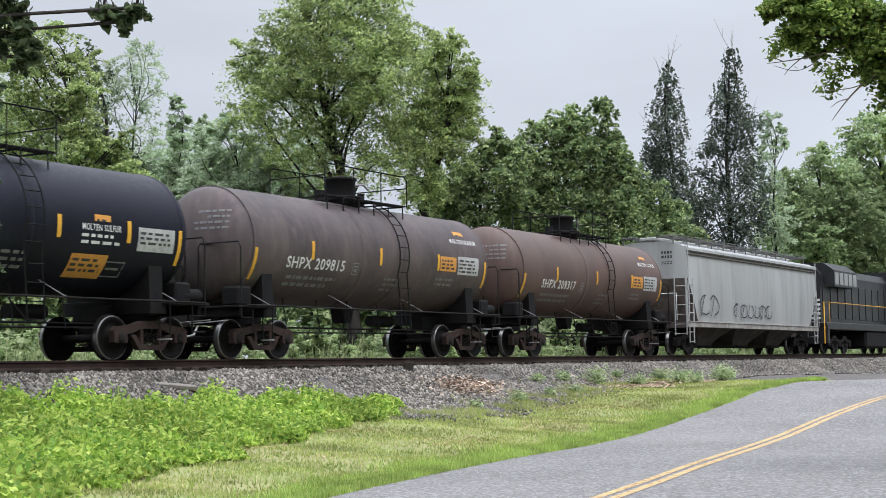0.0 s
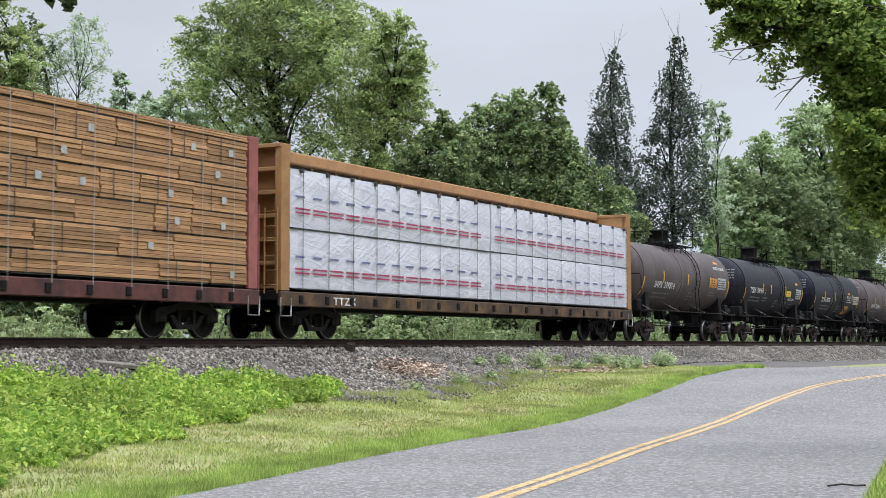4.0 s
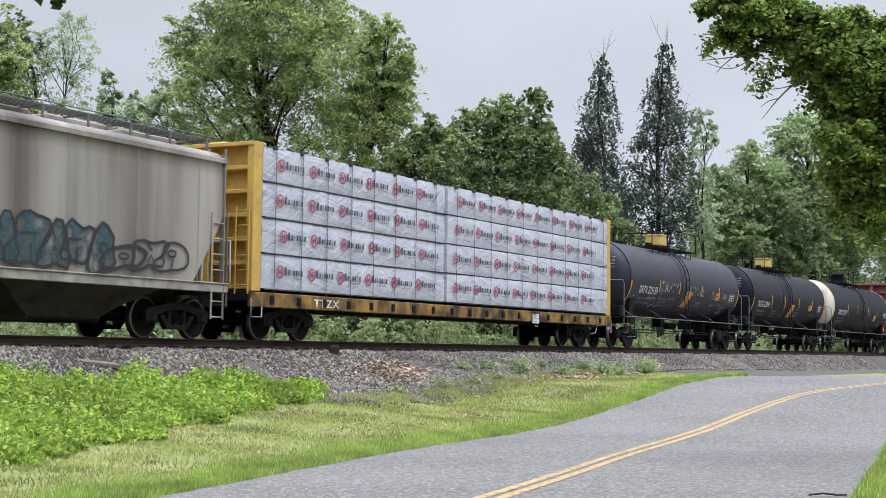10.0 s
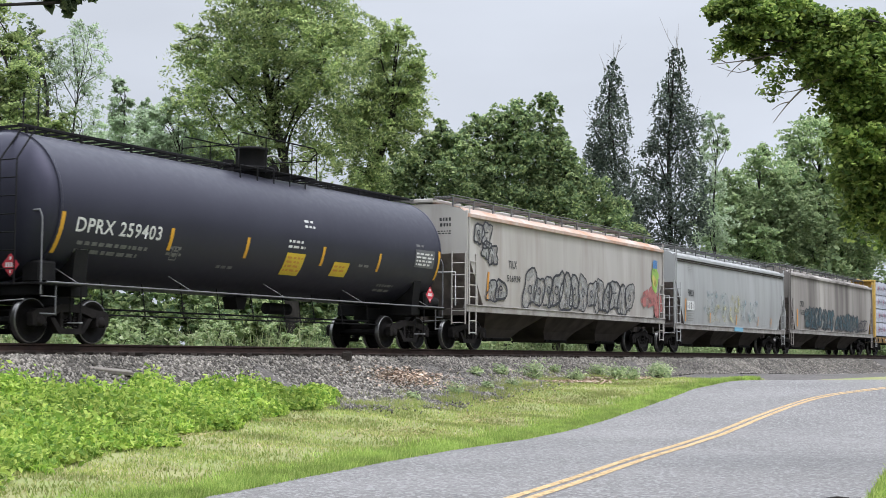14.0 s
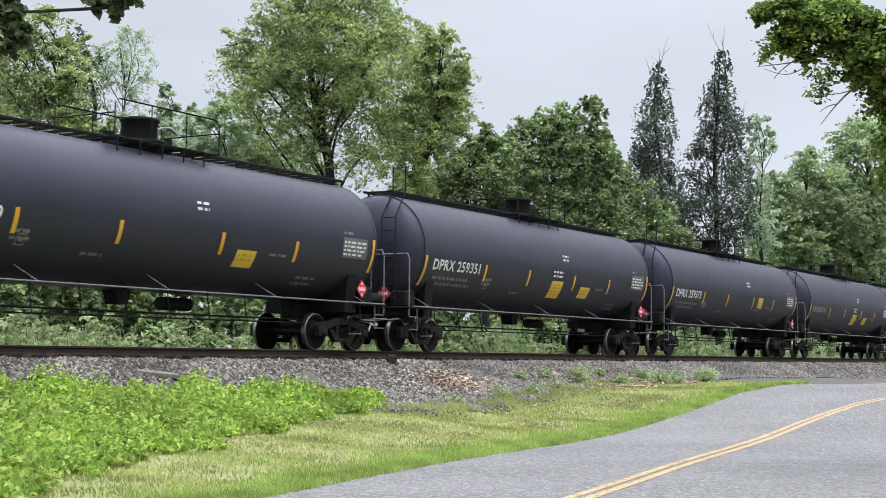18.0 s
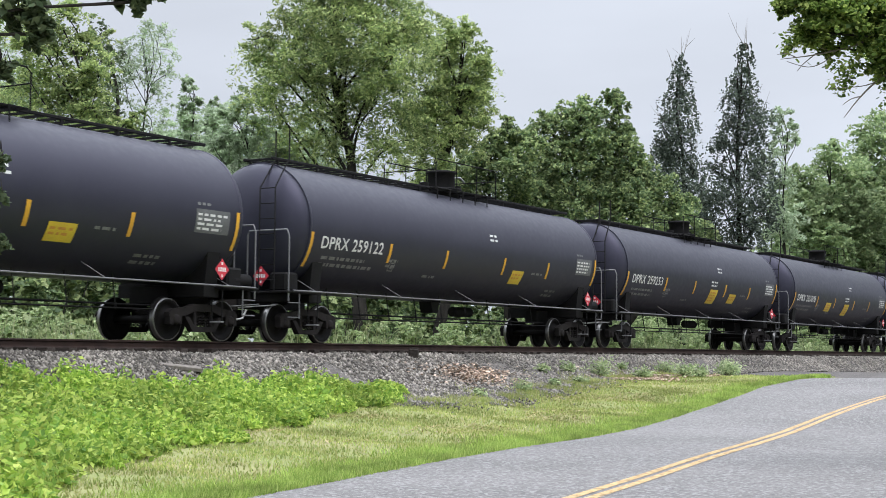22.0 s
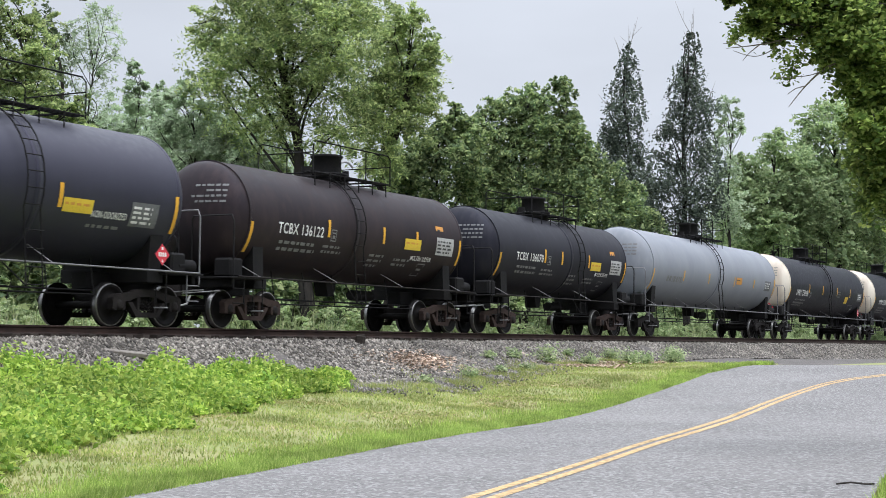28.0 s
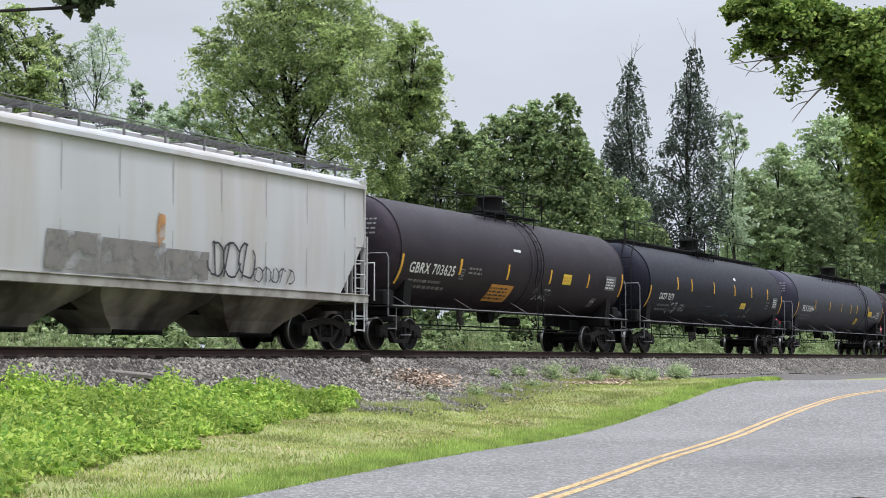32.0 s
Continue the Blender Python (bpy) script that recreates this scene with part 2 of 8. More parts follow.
M = dict(
    asphalt=asphaltmat(),
    yellow_line=spraymat("worn_road_paint", (0.45, 0.30, 0.135), 0.6, 16, 0.45),
    soil=mat("lawn_soil", (0.20, 0.25, 0.07), (0.29, 0.27, 0.12), 0.5, 0.95, bump=0.6, bscale=30, c3=(0.15, 0.115, 0.06), c3_amt=0.55, fine=3.0, soft=0.4),
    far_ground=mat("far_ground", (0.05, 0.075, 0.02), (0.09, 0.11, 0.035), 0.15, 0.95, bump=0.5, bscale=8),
    ballast=mat("ballast_bed", (0.085, 0.076, 0.07), (0.14, 0.126, 0.117), 0.8, 0.95, bump=0.9, bscale=25, c3=(0.045, 0.04, 0.037), c3_amt=0.8, fine=22),
    rail=mat("rusty_rail", (0.022, 0.015, 0.013), (0.045, 0.027, 0.021), 3, 0.85, bump=0.2, spec=0.2),
    rail_mid=mat("dull_grey_handrail", (0.10, 0.10, 0.105), (0.15, 0.15, 0.155), 5, 0.5),
    rail_top=mat("rail_head", (0.20, 0.19, 0.18), (0.30, 0.28, 0.27), 4, 0.35, 0.9),
    tie=mat("creosoted_tie", (0.03, 0.024, 0.02), (0.06, 0.05, 0.043), 3, 0.9, bump=0.4, vary=0.3, stretch=(6, 1, 6), spec=0.2),
    black=mat("black_tank_paint", (0.0064, 0.0065, 0.0108), (0.0112, 0.0113, 0.0172), 0.8, 0.46, c3=(0.024, 0.0235, 0.027), c3_amt=0.3, fine=7, bump=0.03, bscale=6, spec=0.2, tint=(0.72, 0.76, 1.0)),
    charcoal=mat("satin_charcoal_tank_paint", (0.0190, 0.0196, 0.0282), (0.0262, 0.0270, 0.0370), 0.7, 0.44, c3=(0.040, 0.039, 0.052), c3_amt=0.25, fine=6, bump=0.03, bscale=5, spec=0.42, tint=(0.78, 0.74, 1.0)),
    dusty=mat("dusty_black_tank_paint", (0.008, 0.008, 0.0115), (0.0165, 0.016, 0.0205), 0.9, 0.5, c3=(0.042, 0.039, 0.041), c3_amt=0.4, fine=5, stretch=(1, 1, 0.35), spec=0.22, tint=(0.72, 0.76, 1.0)),
    brown=mat("grimy_brown_tank_paint", (0.040, 0.033, 0.034), (0.098, 0.077, 0.073), 0.9, 0.55, c3=(0.165, 0.13, 0.118), c3_amt=0.45, fine=5, stretch=(1, 1, 0.35), spec=0.35, tint=(0.9, 0.83, 0.92)),
    rust_brown=mat("rust_brown_tank_paint", (0.055, 0.033, 0.028), (0.105, 0.062, 0.051), 0.9, 0.55, c3=(0.15, 0.097, 0.08), c3_amt=0.45, fine=5, stretch=(1, 1, 0.35)),
    greyblue=mat("faded_grey_tank_paint", (0.18, 0.195, 0.225), (0.24, 0.255, 0.285), 0.9, 0.5, c3=(0.32, 0.325, 0.34), c3_amt=0.3, fine=5, stretch=(1, 1, 0.4), spec=0.35),
    cream=mat("cream_head_paint", (0.70, 0.64, 0.54), (0.58, 0.50, 0.40), 1.4, 0.6, c3=(0.27, 0.17, 0.11), c3_amt=0.5, fine=2.4, stretch=(1, 1, 0.2)),
    under=mat("black_underframe", (0.0055, 0.0055, 0.0062), (0.011, 0.0105, 0.0108), 3, 0.7, bump=0.1, c3=(0.032, 0.027, 0.024), c3_amt=0.3, spec=0.15),
    truck=mat("grimy_cast_steel", (0.010, 0.009, 0.009), (0.022, 0.0185, 0.0175), 4, 0.8, bump=0.25, bscale=30, c3=(0.013, 0.012, 0.0115), fine=12, spec=0.15),
    truck_rust=mat("rusty_cast_steel", (0.026, 0.018, 0.0165), (0.05, 0.034, 0.029), 4, 0.85, bump=0.25, bscale=30, c3=(0.03, 0.023, 0.02), fine=12, spec=0.15),
    wheel=mat("wheel_steel", (0.0055, 0.005, 0.005), (0.011, 0.0095, 0.009), 6, 0.65, 0.0, c3=(0.007, 0.0065, 0.006), spec=0.12),
    tread=mat("bright_wheel_rim", (0.20, 0.195, 0.19), (0.28, 0.275, 0.27), 8, 0.35, 1.0),
    steel=mat("galvanised_steel", (0.30, 0.30, 0.30), (0.42, 0.42, 0.41), 5, 0.5, 0.4),
    stripe=mat("yellow_reflector", (0.72, 0.38, 0.02), (0.62, 0.32, 0.03), 3, 0.5, c3=(0.3, 0.18, 0.05), c3_amt=0.3),
    decal=mat("yellow_decal", (0.70, 0.50, 0.03), (0.62, 0.43, 0.04), 3, 0.5, c3=(0.3, 0.2, 0.03), c3_amt=0.3),
    orange=mat("orange_decal", (0.62, 0.28, 0.04), (0.55, 0.25, 0.05), 3, 0.6, c3=(0.25, 0.12, 0.03), c3_amt=0.4),
    letter=mat("white_stencil", (0.72, 0.72, 0.70), (0.55, 0.55, 0.53), 5, 0.6, c3=(0.25, 0.25, 0.25), c3_amt=0.3),
    letter_dim=mat("faded_white_stencil", (0.22, 0.22, 0.22), (0.14, 0.14, 0.14), 5, 0.6, c3=(0.05, 0.05, 0.05), c3_amt=0.5),
    letter_black=mat("black_stencil", (0.02, 0.02, 0.02), (0.04, 0.04, 0.04), 5, 0.6),
    placard=mat("placard_red", (0.60, 0.03, 0.05), (0.5, 0.03, 0.05), 5, 0.5),
    placard_w=mat("placard_white", (0.8, 0.75, 0.75), (0.75, 0.7, 0.7), 5, 0.5),
    railing=mat("grey_handrail_paint", (0.20, 0.20, 0.205), (0.28, 0.28, 0.285), 5, 0.5),
    valve=mat("cream_yellow_paint", (0.72, 0.52, 0.16), (0.62, 0.45, 0.15), 4, 0.55, c3=(0.4, 0.3, 0.15), c3_amt=0.3, fine=8),
    data_white=mat("soiled_white_data_panel", (0.46, 0.46, 0.45), (0.36, 0.36, 0.35), 4, 0.6, c3=(0.14, 0.14, 0.14), c3_amt=0.5, fine=14),
    greyplate=mat("grey_data_panel", (0.085, 0.087, 0.09), (0.14, 0.142, 0.145), 4, 0.6, c3=(0.04, 0.04, 0.045), c3_amt=0.4, fine=30),
)

# ---- mesh building ----
class Geo:
    """Collects faces; every face keeps a smooth flag."""

    def __init__(self):
        self.v, self.f, self.s = [], [], []

    def add(self, verts, faces, smooth=False):
        o = len(self.v)
        self.v += [tuple(p) for p in verts]
        self.f += [tuple(i + o for i in q) for q in faces]
        self.s += [smooth] * len(faces)
        return self

    def box(self, c, size, rot=None, bev=0.012):
        hx, hy, hz = size[0] / 2, size[1] / 2, size[2] / 2
        b = min(bev, hx * 0.45, hy * 0.45, hz * 0.45)
        vs, fs = [], []
        idx = {}
        for sx in (-1, 1):
            for sy in (-1, 1):
                for sz in (-1, 1):
                    for k, (a, d, e) in enumerate(((0, b, b), (b, 0, b), (b, b, 0))):
                        idx[sx, sy, sz, k] = len(vs)
                        vs.append((sx * (hx - a), sy * (hy - d), sz * (hz - e)))
        for k in range(3):
            for s in (-1, 1):
                q = []
                for u, w in ((-1, -1), (1, -1), (1, 1), (-1, 1)):
                    key = [u, w]
                    key.insert(k, s)
                    q.append(idx[(*key, k)])
                if (s > 0) == (k == 1):
                    q.reverse()
                fs.append(q)
        for k in range(3):
            i, j = (k + 1) % 3, (k + 2) % 3
            for si in (-1, 1):
                for sj in (-1, 1):
                    q = []
                    for sk, order in ((-1, (i, j)), (1, (j, i))):
                        for kk in order:
                            key = [0, 0, 0]
                            key[k], key[i], key[j] = sk, si, sj
                            q.append(idx[(*key, kk)])
                    if si * sj < 0:
                        q.reverse()
                    fs.append(q)
        for sx in (-1, 1):
            for sy in (-1, 1):
                for sz in (-1, 1):
                    q = [idx[sx, sy, sz, k] for k in range(3)]
                    if sx * sy * sz < 0:
                        q.reverse()
                    fs.append(q)
        m = (rot.to_3x3() if rot is not None else Matrix.Identity(3))
        c = Vector(c)
        return self.add([m @ Vector(p) + c for p in vs], fs)

    def tube(self, pts, r, n=8, r_end=None, caps=True, smooth=True):
        pts = [Vector(p) for p in pts]
        vs, fs = [], []
        for i, p in enumerate(pts):
            d = (pts[min(i + 1, len(pts) - 1)] - pts[max(i - 1, 0)]).normalized()
            a = d.orthogonal().normalized() if abs(d.z) > 0.9 else d.cross(Vector((0, 0, 1))).normalized()
            b = d.cross(a)
            k = i / max(1, len(pts) - 1)
            rr = r if r_end is None else r * (1 - k) + r_end * k
            for j in range(n):
                t = 2 * math.pi * j / n
                vs.append(p + rr * (math.cos(t) * a + math.sin(t) * b))
        for i in range(len(pts) - 1):
            for j in range(n):
                fs.append((i * n + j, i * n + (j + 1) % n, (i + 1) * n + (j + 1) % n, (i + 1) * n + j))
        self.add(vs, fs, smooth)
        if caps:
            self.add(vs[:n], [tuple(range(n))[::-1]])
            self.add(vs[-n:], [tuple(range(n))])
        return self

    def lathe(self, prof, axis_o, axis="x", n=32, smooth=True):
        """prof: (along, radius) pairs about an axis through axis_o."""
        o = Vector(axis_o)
        vs, fs = [], []
        for a, r in prof:
            for j in range(n):
                t = 2 * math.pi * j / n
                c, s = r * math.cos(t), r * math.sin(t)
                vs.append(o + Vector((a, c, s) if axis == "x" else ((s, a, c) if axis == "y" else (c, s, a))))
        for i in range(len(prof) - 1):
            for j in range(n):
                fs.append((i * n + j, i * n + (j + 1) % n, (i + 1) * n + (j + 1) % n, (i + 1) * n + j))
        return self.add(vs, fs, smooth)

    def prism(self, poly, y0, y1):
        """poly: (x, z) outline, extruded along y."""
        n = len(poly)
        vs = [(x, y0, z) for x, z in poly] + [(x, y1, z) for x, z in poly]
        fs = [tuple(range(n)), tuple(range(2 * n - 1, n - 1, -1))]
        fs += [(i, i + n, (i + 1) % n + n, (i + 1) % n) for i in range(n)]
        return self.add(vs, fs)

    def prism_x(self, poly, x0, x1):
        """poly: (y, z) outline, extruded along x."""
        n = len(poly)
        vs = [(x0, y, z) for y, z in poly] + [(x1, y, z) for y, z in poly]
        fs = [tuple(range(n))[::-1], tuple(range(n, 2 * n))]
        fs += [(i, (i + 1) % n, (i + 1) % n + n, i + n) for i in range(n)]
        return self.add(vs, fs)

    def mesh(self, name):
        me = bpy.data.meshes.new(name)
        me.from_pydata([tuple(p) for p in self.v], [], self.f)
        me.polygons.foreach_set("use_smooth", self.s)
        me.update()
        return me


def part(name, geo, material, parent=None, label=""):
    me = geo.mesh(name) if isinstance(geo, Geo) else geo
    if not me.materials:
        me.materials.append(material)
    ob = new(name, me)
    if parent is not None:
        ob.parent = parent
    return tagged(ob, label)


def raw_mesh(name, verts, quads, material, tri=False):
    """A big mesh straight from arrays."""
    me = bpy.data.meshes.new(name)
    k = 3 if tri else 4
    me.vertices.add(len(verts))
    me.vertices.foreach_set("co", np.asarray(verts, dtype=np.float32).ravel())
    me.loops.add(len(quads) * k)
    me.loops.foreach_set("vertex_index", np.asarray(quads, dtype=np.int32).ravel())
    me.polygons.add(len(quads))
    me.polygons.foreach_set("loop_start", np.arange(0, len(quads) * k, k, dtype=np.int32))
    me.update(calc_edges=True)
    me.materials.append(material)
    return me


def text_mesh(txt):
    cu = bpy.data.curves.new("stencil", "FONT")
    cu.body, cu.size, cu.resolution_u = txt, 1.0, 3
    cu.offset, cu.space_character = 0.016, 1.12
    ob = bpy.data.objects.new("stencil", cu)
    scene.collection.objects.link(ob)
    bpy.context.view_layer.update()
    me = bpy.data.meshes.new_from_object(ob.evaluated_get(bpy.context.evaluated_depsgraph_get()))
    bpy.data.objects.remove(ob)
    bpy.data.curves.remove(cu)
    return me


def smooth01(a, b, x):
    t = np.clip((np.asarray(x, dtype=float) - a) / (b - a), 0, 1)
    return t * t * (3 - 2 * t)

# ---- the ground ----
TRACK_Y, RAIL_Z = 22.04, 1.79
LEFT_X = (-60, 2, 12.5, 15.1, 17.7, 21.3, 25.7, 31.2, 36.4, 40.7, 43.1)
LEFT_Y = (-4, 8.0, 10.0, 10.5, 11.02, 11.62, 12.05, 12.95, 13.55, 13.95, 13.6)


def road_z(x):
    return np.interp(x, (25, 29, 31.5, 36.5, 40.8, 43.2, 48), (0, 0.03, 0.1, 0.37, 0.67, 0.88, 0.92))


def toe_z(x):
    return np.interp(x, (-50, 20, 26, 29, 32, 35, 39, 46, 58, 80, 120), (0.6, 0.6, 0.57, 0.45, 0.53, 0.7, 0.86, 0.88, 0.95, 0.7, 0.7))


def toe_y(x):
    return np.interp(x, (20, 27, 30, 35, 42, 60), (18.2, 17.6, 17.2, 17.9, 18.7, 18.9))


def ground_z(x, y):
    x, y = np.asarray(x, dtype=float), np.asarray(y, dtype=float)
    edge, top = np.interp(x, LEFT_X, LEFT_Y), toe_y(x)
    low = road_z(x)
    k = np.clip((y - edge) / (top - edge), 0, 1)
    z = low + (toe_z(x) - low) * (0.55 * k + 0.45 * k * k)
    z = z + (0.75 - z) * smooth01(26, 33, y)
    bumps = 0.025 * np.sin(x * 1.7 + y * 0.9) + 0.02 * np.sin(x * 0.6 - y * 2.1 + 1.3)
    z = z + bumps * smooth01(0.2, 1.5, y - edge)
    far = smooth01(150, 600, np.hypot(x, y))
    return z * (1 - far) + 0.4 * far


def steps(*spans):
    out = []
    for a, b, s in spans:
        out += list(np.arange(a, b, s))
    return np.array(out + [spans[-1][1]])


def sheet(name, xs, ys, height, material, label, kind="structure", category="ground"):
    gx, gy = np.meshgrid(xs, ys)
    v = np.stack([gx.ravel(), gy.ravel(), height(gx, gy).ravel()], 1)
    i = np.arange(len(xs) * (len(ys) - 1)).reshape(len(ys) - 1, len(xs))[:, :-1].ravel()
    q = np.stack([i, i + 1, i + 1 + len(xs), i + len(xs)], 1)
    me = raw_mesh(name, v, q, material)
    me.polygons.foreach_set("use_smooth", [True] * len(q))
    return tagged(new(name, me), label, category, kind=kind)


sheet("ground", steps((-3000, -400, 400), (-400, -20, 20), (-20, 4, 2), (4, 60, 0.4), (60, 140, 4), (140, 600, 40), (600, 3000, 400)),
      steps((-3000, -300, 300), (-300, -20, 20), (-20, 4, 2), (4, 20, 0.3), (20, 40, 2), (40, 300, 20), (300, 3000, 300)),
      lambda x, y: ground_z(x, y) - 0.02, M["soil"], "mown grassy ground with dry yellow patches")
# under the woods on both sides: dark undergrowth, shade painted into the colour
ground = bpy.data.objects["ground"].data
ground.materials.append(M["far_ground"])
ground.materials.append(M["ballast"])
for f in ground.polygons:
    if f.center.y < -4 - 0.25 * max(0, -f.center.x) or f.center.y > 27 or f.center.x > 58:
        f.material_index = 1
    if f.center.x > 46.5 and 12 < f.center.y < 27:
        f.material_index = 2

# ---- the road: climbs a little and bends off to one side ----
ROAD_L = ((-60, -4), (2, 8.0), (12.5, 10.0), (17.7, 11.02), (21.3, 11.62), (25.7, 12.05), (31.2, 12.95), (36.4, 13.55), (40.4, 13.95),
          (43.0, 13.5), (45.2, 11.6), (47.5, 9.0), (49.2, 5.0), (50.3, 0), (50.5, -12), (50, -40))
ROAD_C = ((-60, -7), (2, 4.85), (12.5, 6.7), (17.2, 7.49), (21.78, 8.31), (26.97, 9.1), (31.26, 9.7), (34.4, 9.93), (36.87, 10.02),
          (39.0, 9.87), (40.8, 9.3), (42.8, 7.9), (44.6, 5.0), (46.0, -0.5), (46.5, -12), (46.2, -40))
ROAD_R = ((-60, -11), (2, 0.95), (12.5, 2.95), (16.9, 3.78), (23.2, 4.8), (27.4, 5.5), (30.8, 5.95), (33.2, 6.1), (35.2, 5.95),
          (37.0, 5.4), (38.4, 4.4), (39.8, 2.8), (41.2, 0.4), (42.2, -3), (42.6, -12), (42.3, -40))


def spline(pts, n):
    """A smooth curve through pts."""
    out = []
    p = [Vector(q) for q in pts]
    for i in range(len(p) - 1):
        a, b, c, d = p[max(i - 1, 0)], p[i], p[i + 1], p[min(i + 2, len(p) - 1)]
        for k in range(n):
            t = k / n
            out.append(0.5 * (2 * b + (c - a) * t + (2 * a - 5 * b + 4 * c - d) * t * t + (3 * b - a - 3 * c + d) * t ** 3))
    return out + [p[-1]]


def ribbon(name, rails, lift, material, label, category):
    """A strip of ground between curves, a little proud of what is under it."""
    curves = [spline(r, 6) for r in rails]
    n, m = len(curves[0]), len(curves)
    v = [(q.x, q.y, float(road_z(q.x)) + lift) for c in curves for q in c]
    q = [(a * n + i, (a + 1) * n + i, (a + 1) * n + i + 1, a * n + i + 1) for a in range(m - 1) for i in range(n - 1)]
    me = raw_mesh(name, v, q, material)
    return tagged(new(name, me), label, category, kind="structure")


def between(a, b, k):
    return tuple((p[0] * (1 - k) + q[0] * k, p[1] * (1 - k) + q[1] * k) for p, q in zip(a, b))


def beside(a, b, off):
    """The curve a, moved off metres towards b."""
    return tuple(tuple(Vector(p) + (Vector(q) - Vector(p)).normalized() * off) for p, q in zip(a, b))


ribbon("road", (ROAD_L, between(ROAD_L, ROAD_C, 0.5), ROAD_C, between(ROAD_C, ROAD_R, 0.5), ROAD_R), 0.03,
       M["asphalt"], "worn light grey asphalt country road", "road")
for s in (-1, 1):
    side = ROAD_L if s < 0 else ROAD_R
    ribbon("road_line", (beside(ROAD_C, side, 0.045), beside(ROAD_C, side, 0.175)), 0.036, M["yellow_line"],
           "faded yellow painted centre line of the road", "road marking")

# ---- the ballast bed and the track ----
bx = steps((-700, -20, 40), (-20, 10, 5), (10, 60, 0.5), (60, 130, 2), (130, 900, 40))
prof = []
for x in bx:
    ty, tz = float(toe_y(x)), float(toe_z(x))
    prof.append([(ty - 0.7, tz - 0.2), (ty - 0.1, tz - 0.04), (ty + 0.35 * (20.04 - ty), tz + 0.33 * (1.47 - tz)),
                 (ty + 0.7 * (20.04 - ty), tz + 0.72 * (1.47 - tz)), (20.04, 1.47), (20.54, 1.53), (23.54, 1.53), (24.04, 1.47), (26.6, 0.6)])
np_prof = np.array(prof)
jit = np.random.RandomState(4).normal(0, 0.02, np_prof.shape)
jit[:, 4:8] *= 0.3
np_prof = np_prof + jit
bv = np.concatenate([np.repeat(bx, 9)[:, None], np_prof.reshape(-1, 2)], 1)
bq = [(i * 9 + j, (i + 1) * 9 + j, (i + 1) * 9 + j + 1, i * 9 + j + 1) for i in range(len(bx) - 1) for j in range(8)]
ballast_bed = tagged(new("ballast_bed", raw_mesh("ballast_bed", bv, bq, M["ballast"])), "sloping grey crushed stone railway ballast", "ballast", kind="structure")


def ballast_surface(x, y):
    """Height of the near ballast slope."""
    ty, tz = toe_y(x), toe_z(x)
    k = np.clip((y - ty) / (20.04 - ty), 0, 1)
    z = tz + (1.47 - tz) * np.interp(k, (0, 0.35, 0.7, 1), (0.02, 0.33, 0.72, 1.0))
    return np.where(y > 20.04, np.interp(y, (20.04, 20.54), (1.47, 1.53)), z)


def lie(x, y):
    """Height of what lies on the ballast or, past its foot, on the lawn."""
    return np.where(y > toe_y(x), ballast_surface(x, y), ground_z(x, y))


RAIL_PROFILE = ((-0.07, 0), (0.07, 0), (0.07, 0.012), (0.015, 0.03), (0.009, 0.045), (0.009, 0.12), (0.034, 0.135), (0.036, 0.165),
                (0.03, 0.172), (-0.03, 0.172), (-0.036, 0.165), (-0.034, 0.135), (-0.009, 0.12), (-0.009, 0.045), (-0.015, 0.03), (-0.07, 0.012))
for s in (-1, 1):
    g = Geo().prism_x([(TRACK_Y + s * 0.753 + y, RAIL_Z - 0.172 + z) for y, z in RAIL_PROFILE], -700, 900)
    r = tagged(part("rail", g, M["rail"]), "rust-brown steel rail with a worn bright head", "rail", "rails of the track", "structure")
    top = Geo().prism_x([(TRACK_Y + s * 0.753 + y, RAIL_Z + z) for y, z in ((-0.028, -0.002), (0.028, -0.002), (0.026, 0.001), (-0.026, 0.001))], -700, 900)
    part("rail_head", top, M["rail_top"], r, "bright worn running surface")

# ---- the train ----
SPEED = 16.594
TRAIN = []


def wheel_mesh():
    g = Geo()
    r = 0.457
    prof = [(-0.075, 0.09), (-0.075, 0.16), (-0.02, 0.20), (-0.015, 0.34), (-0.055, 0.37), (-0.06, r - 0.012), (-0.05, r), (0.045, r + 0.004), (0.052, r + 0.028),
            (0.07, r + 0.028), (0.08, r + 0.005), (0.08, 0.37), (0.03, 0.34), (0.03, 0.2), (0.07, 0.15), (0.07, 0.09)]
    g.lathe(prof, (0, 0, 0), "y", 28)
    return g.mesh("wheel")


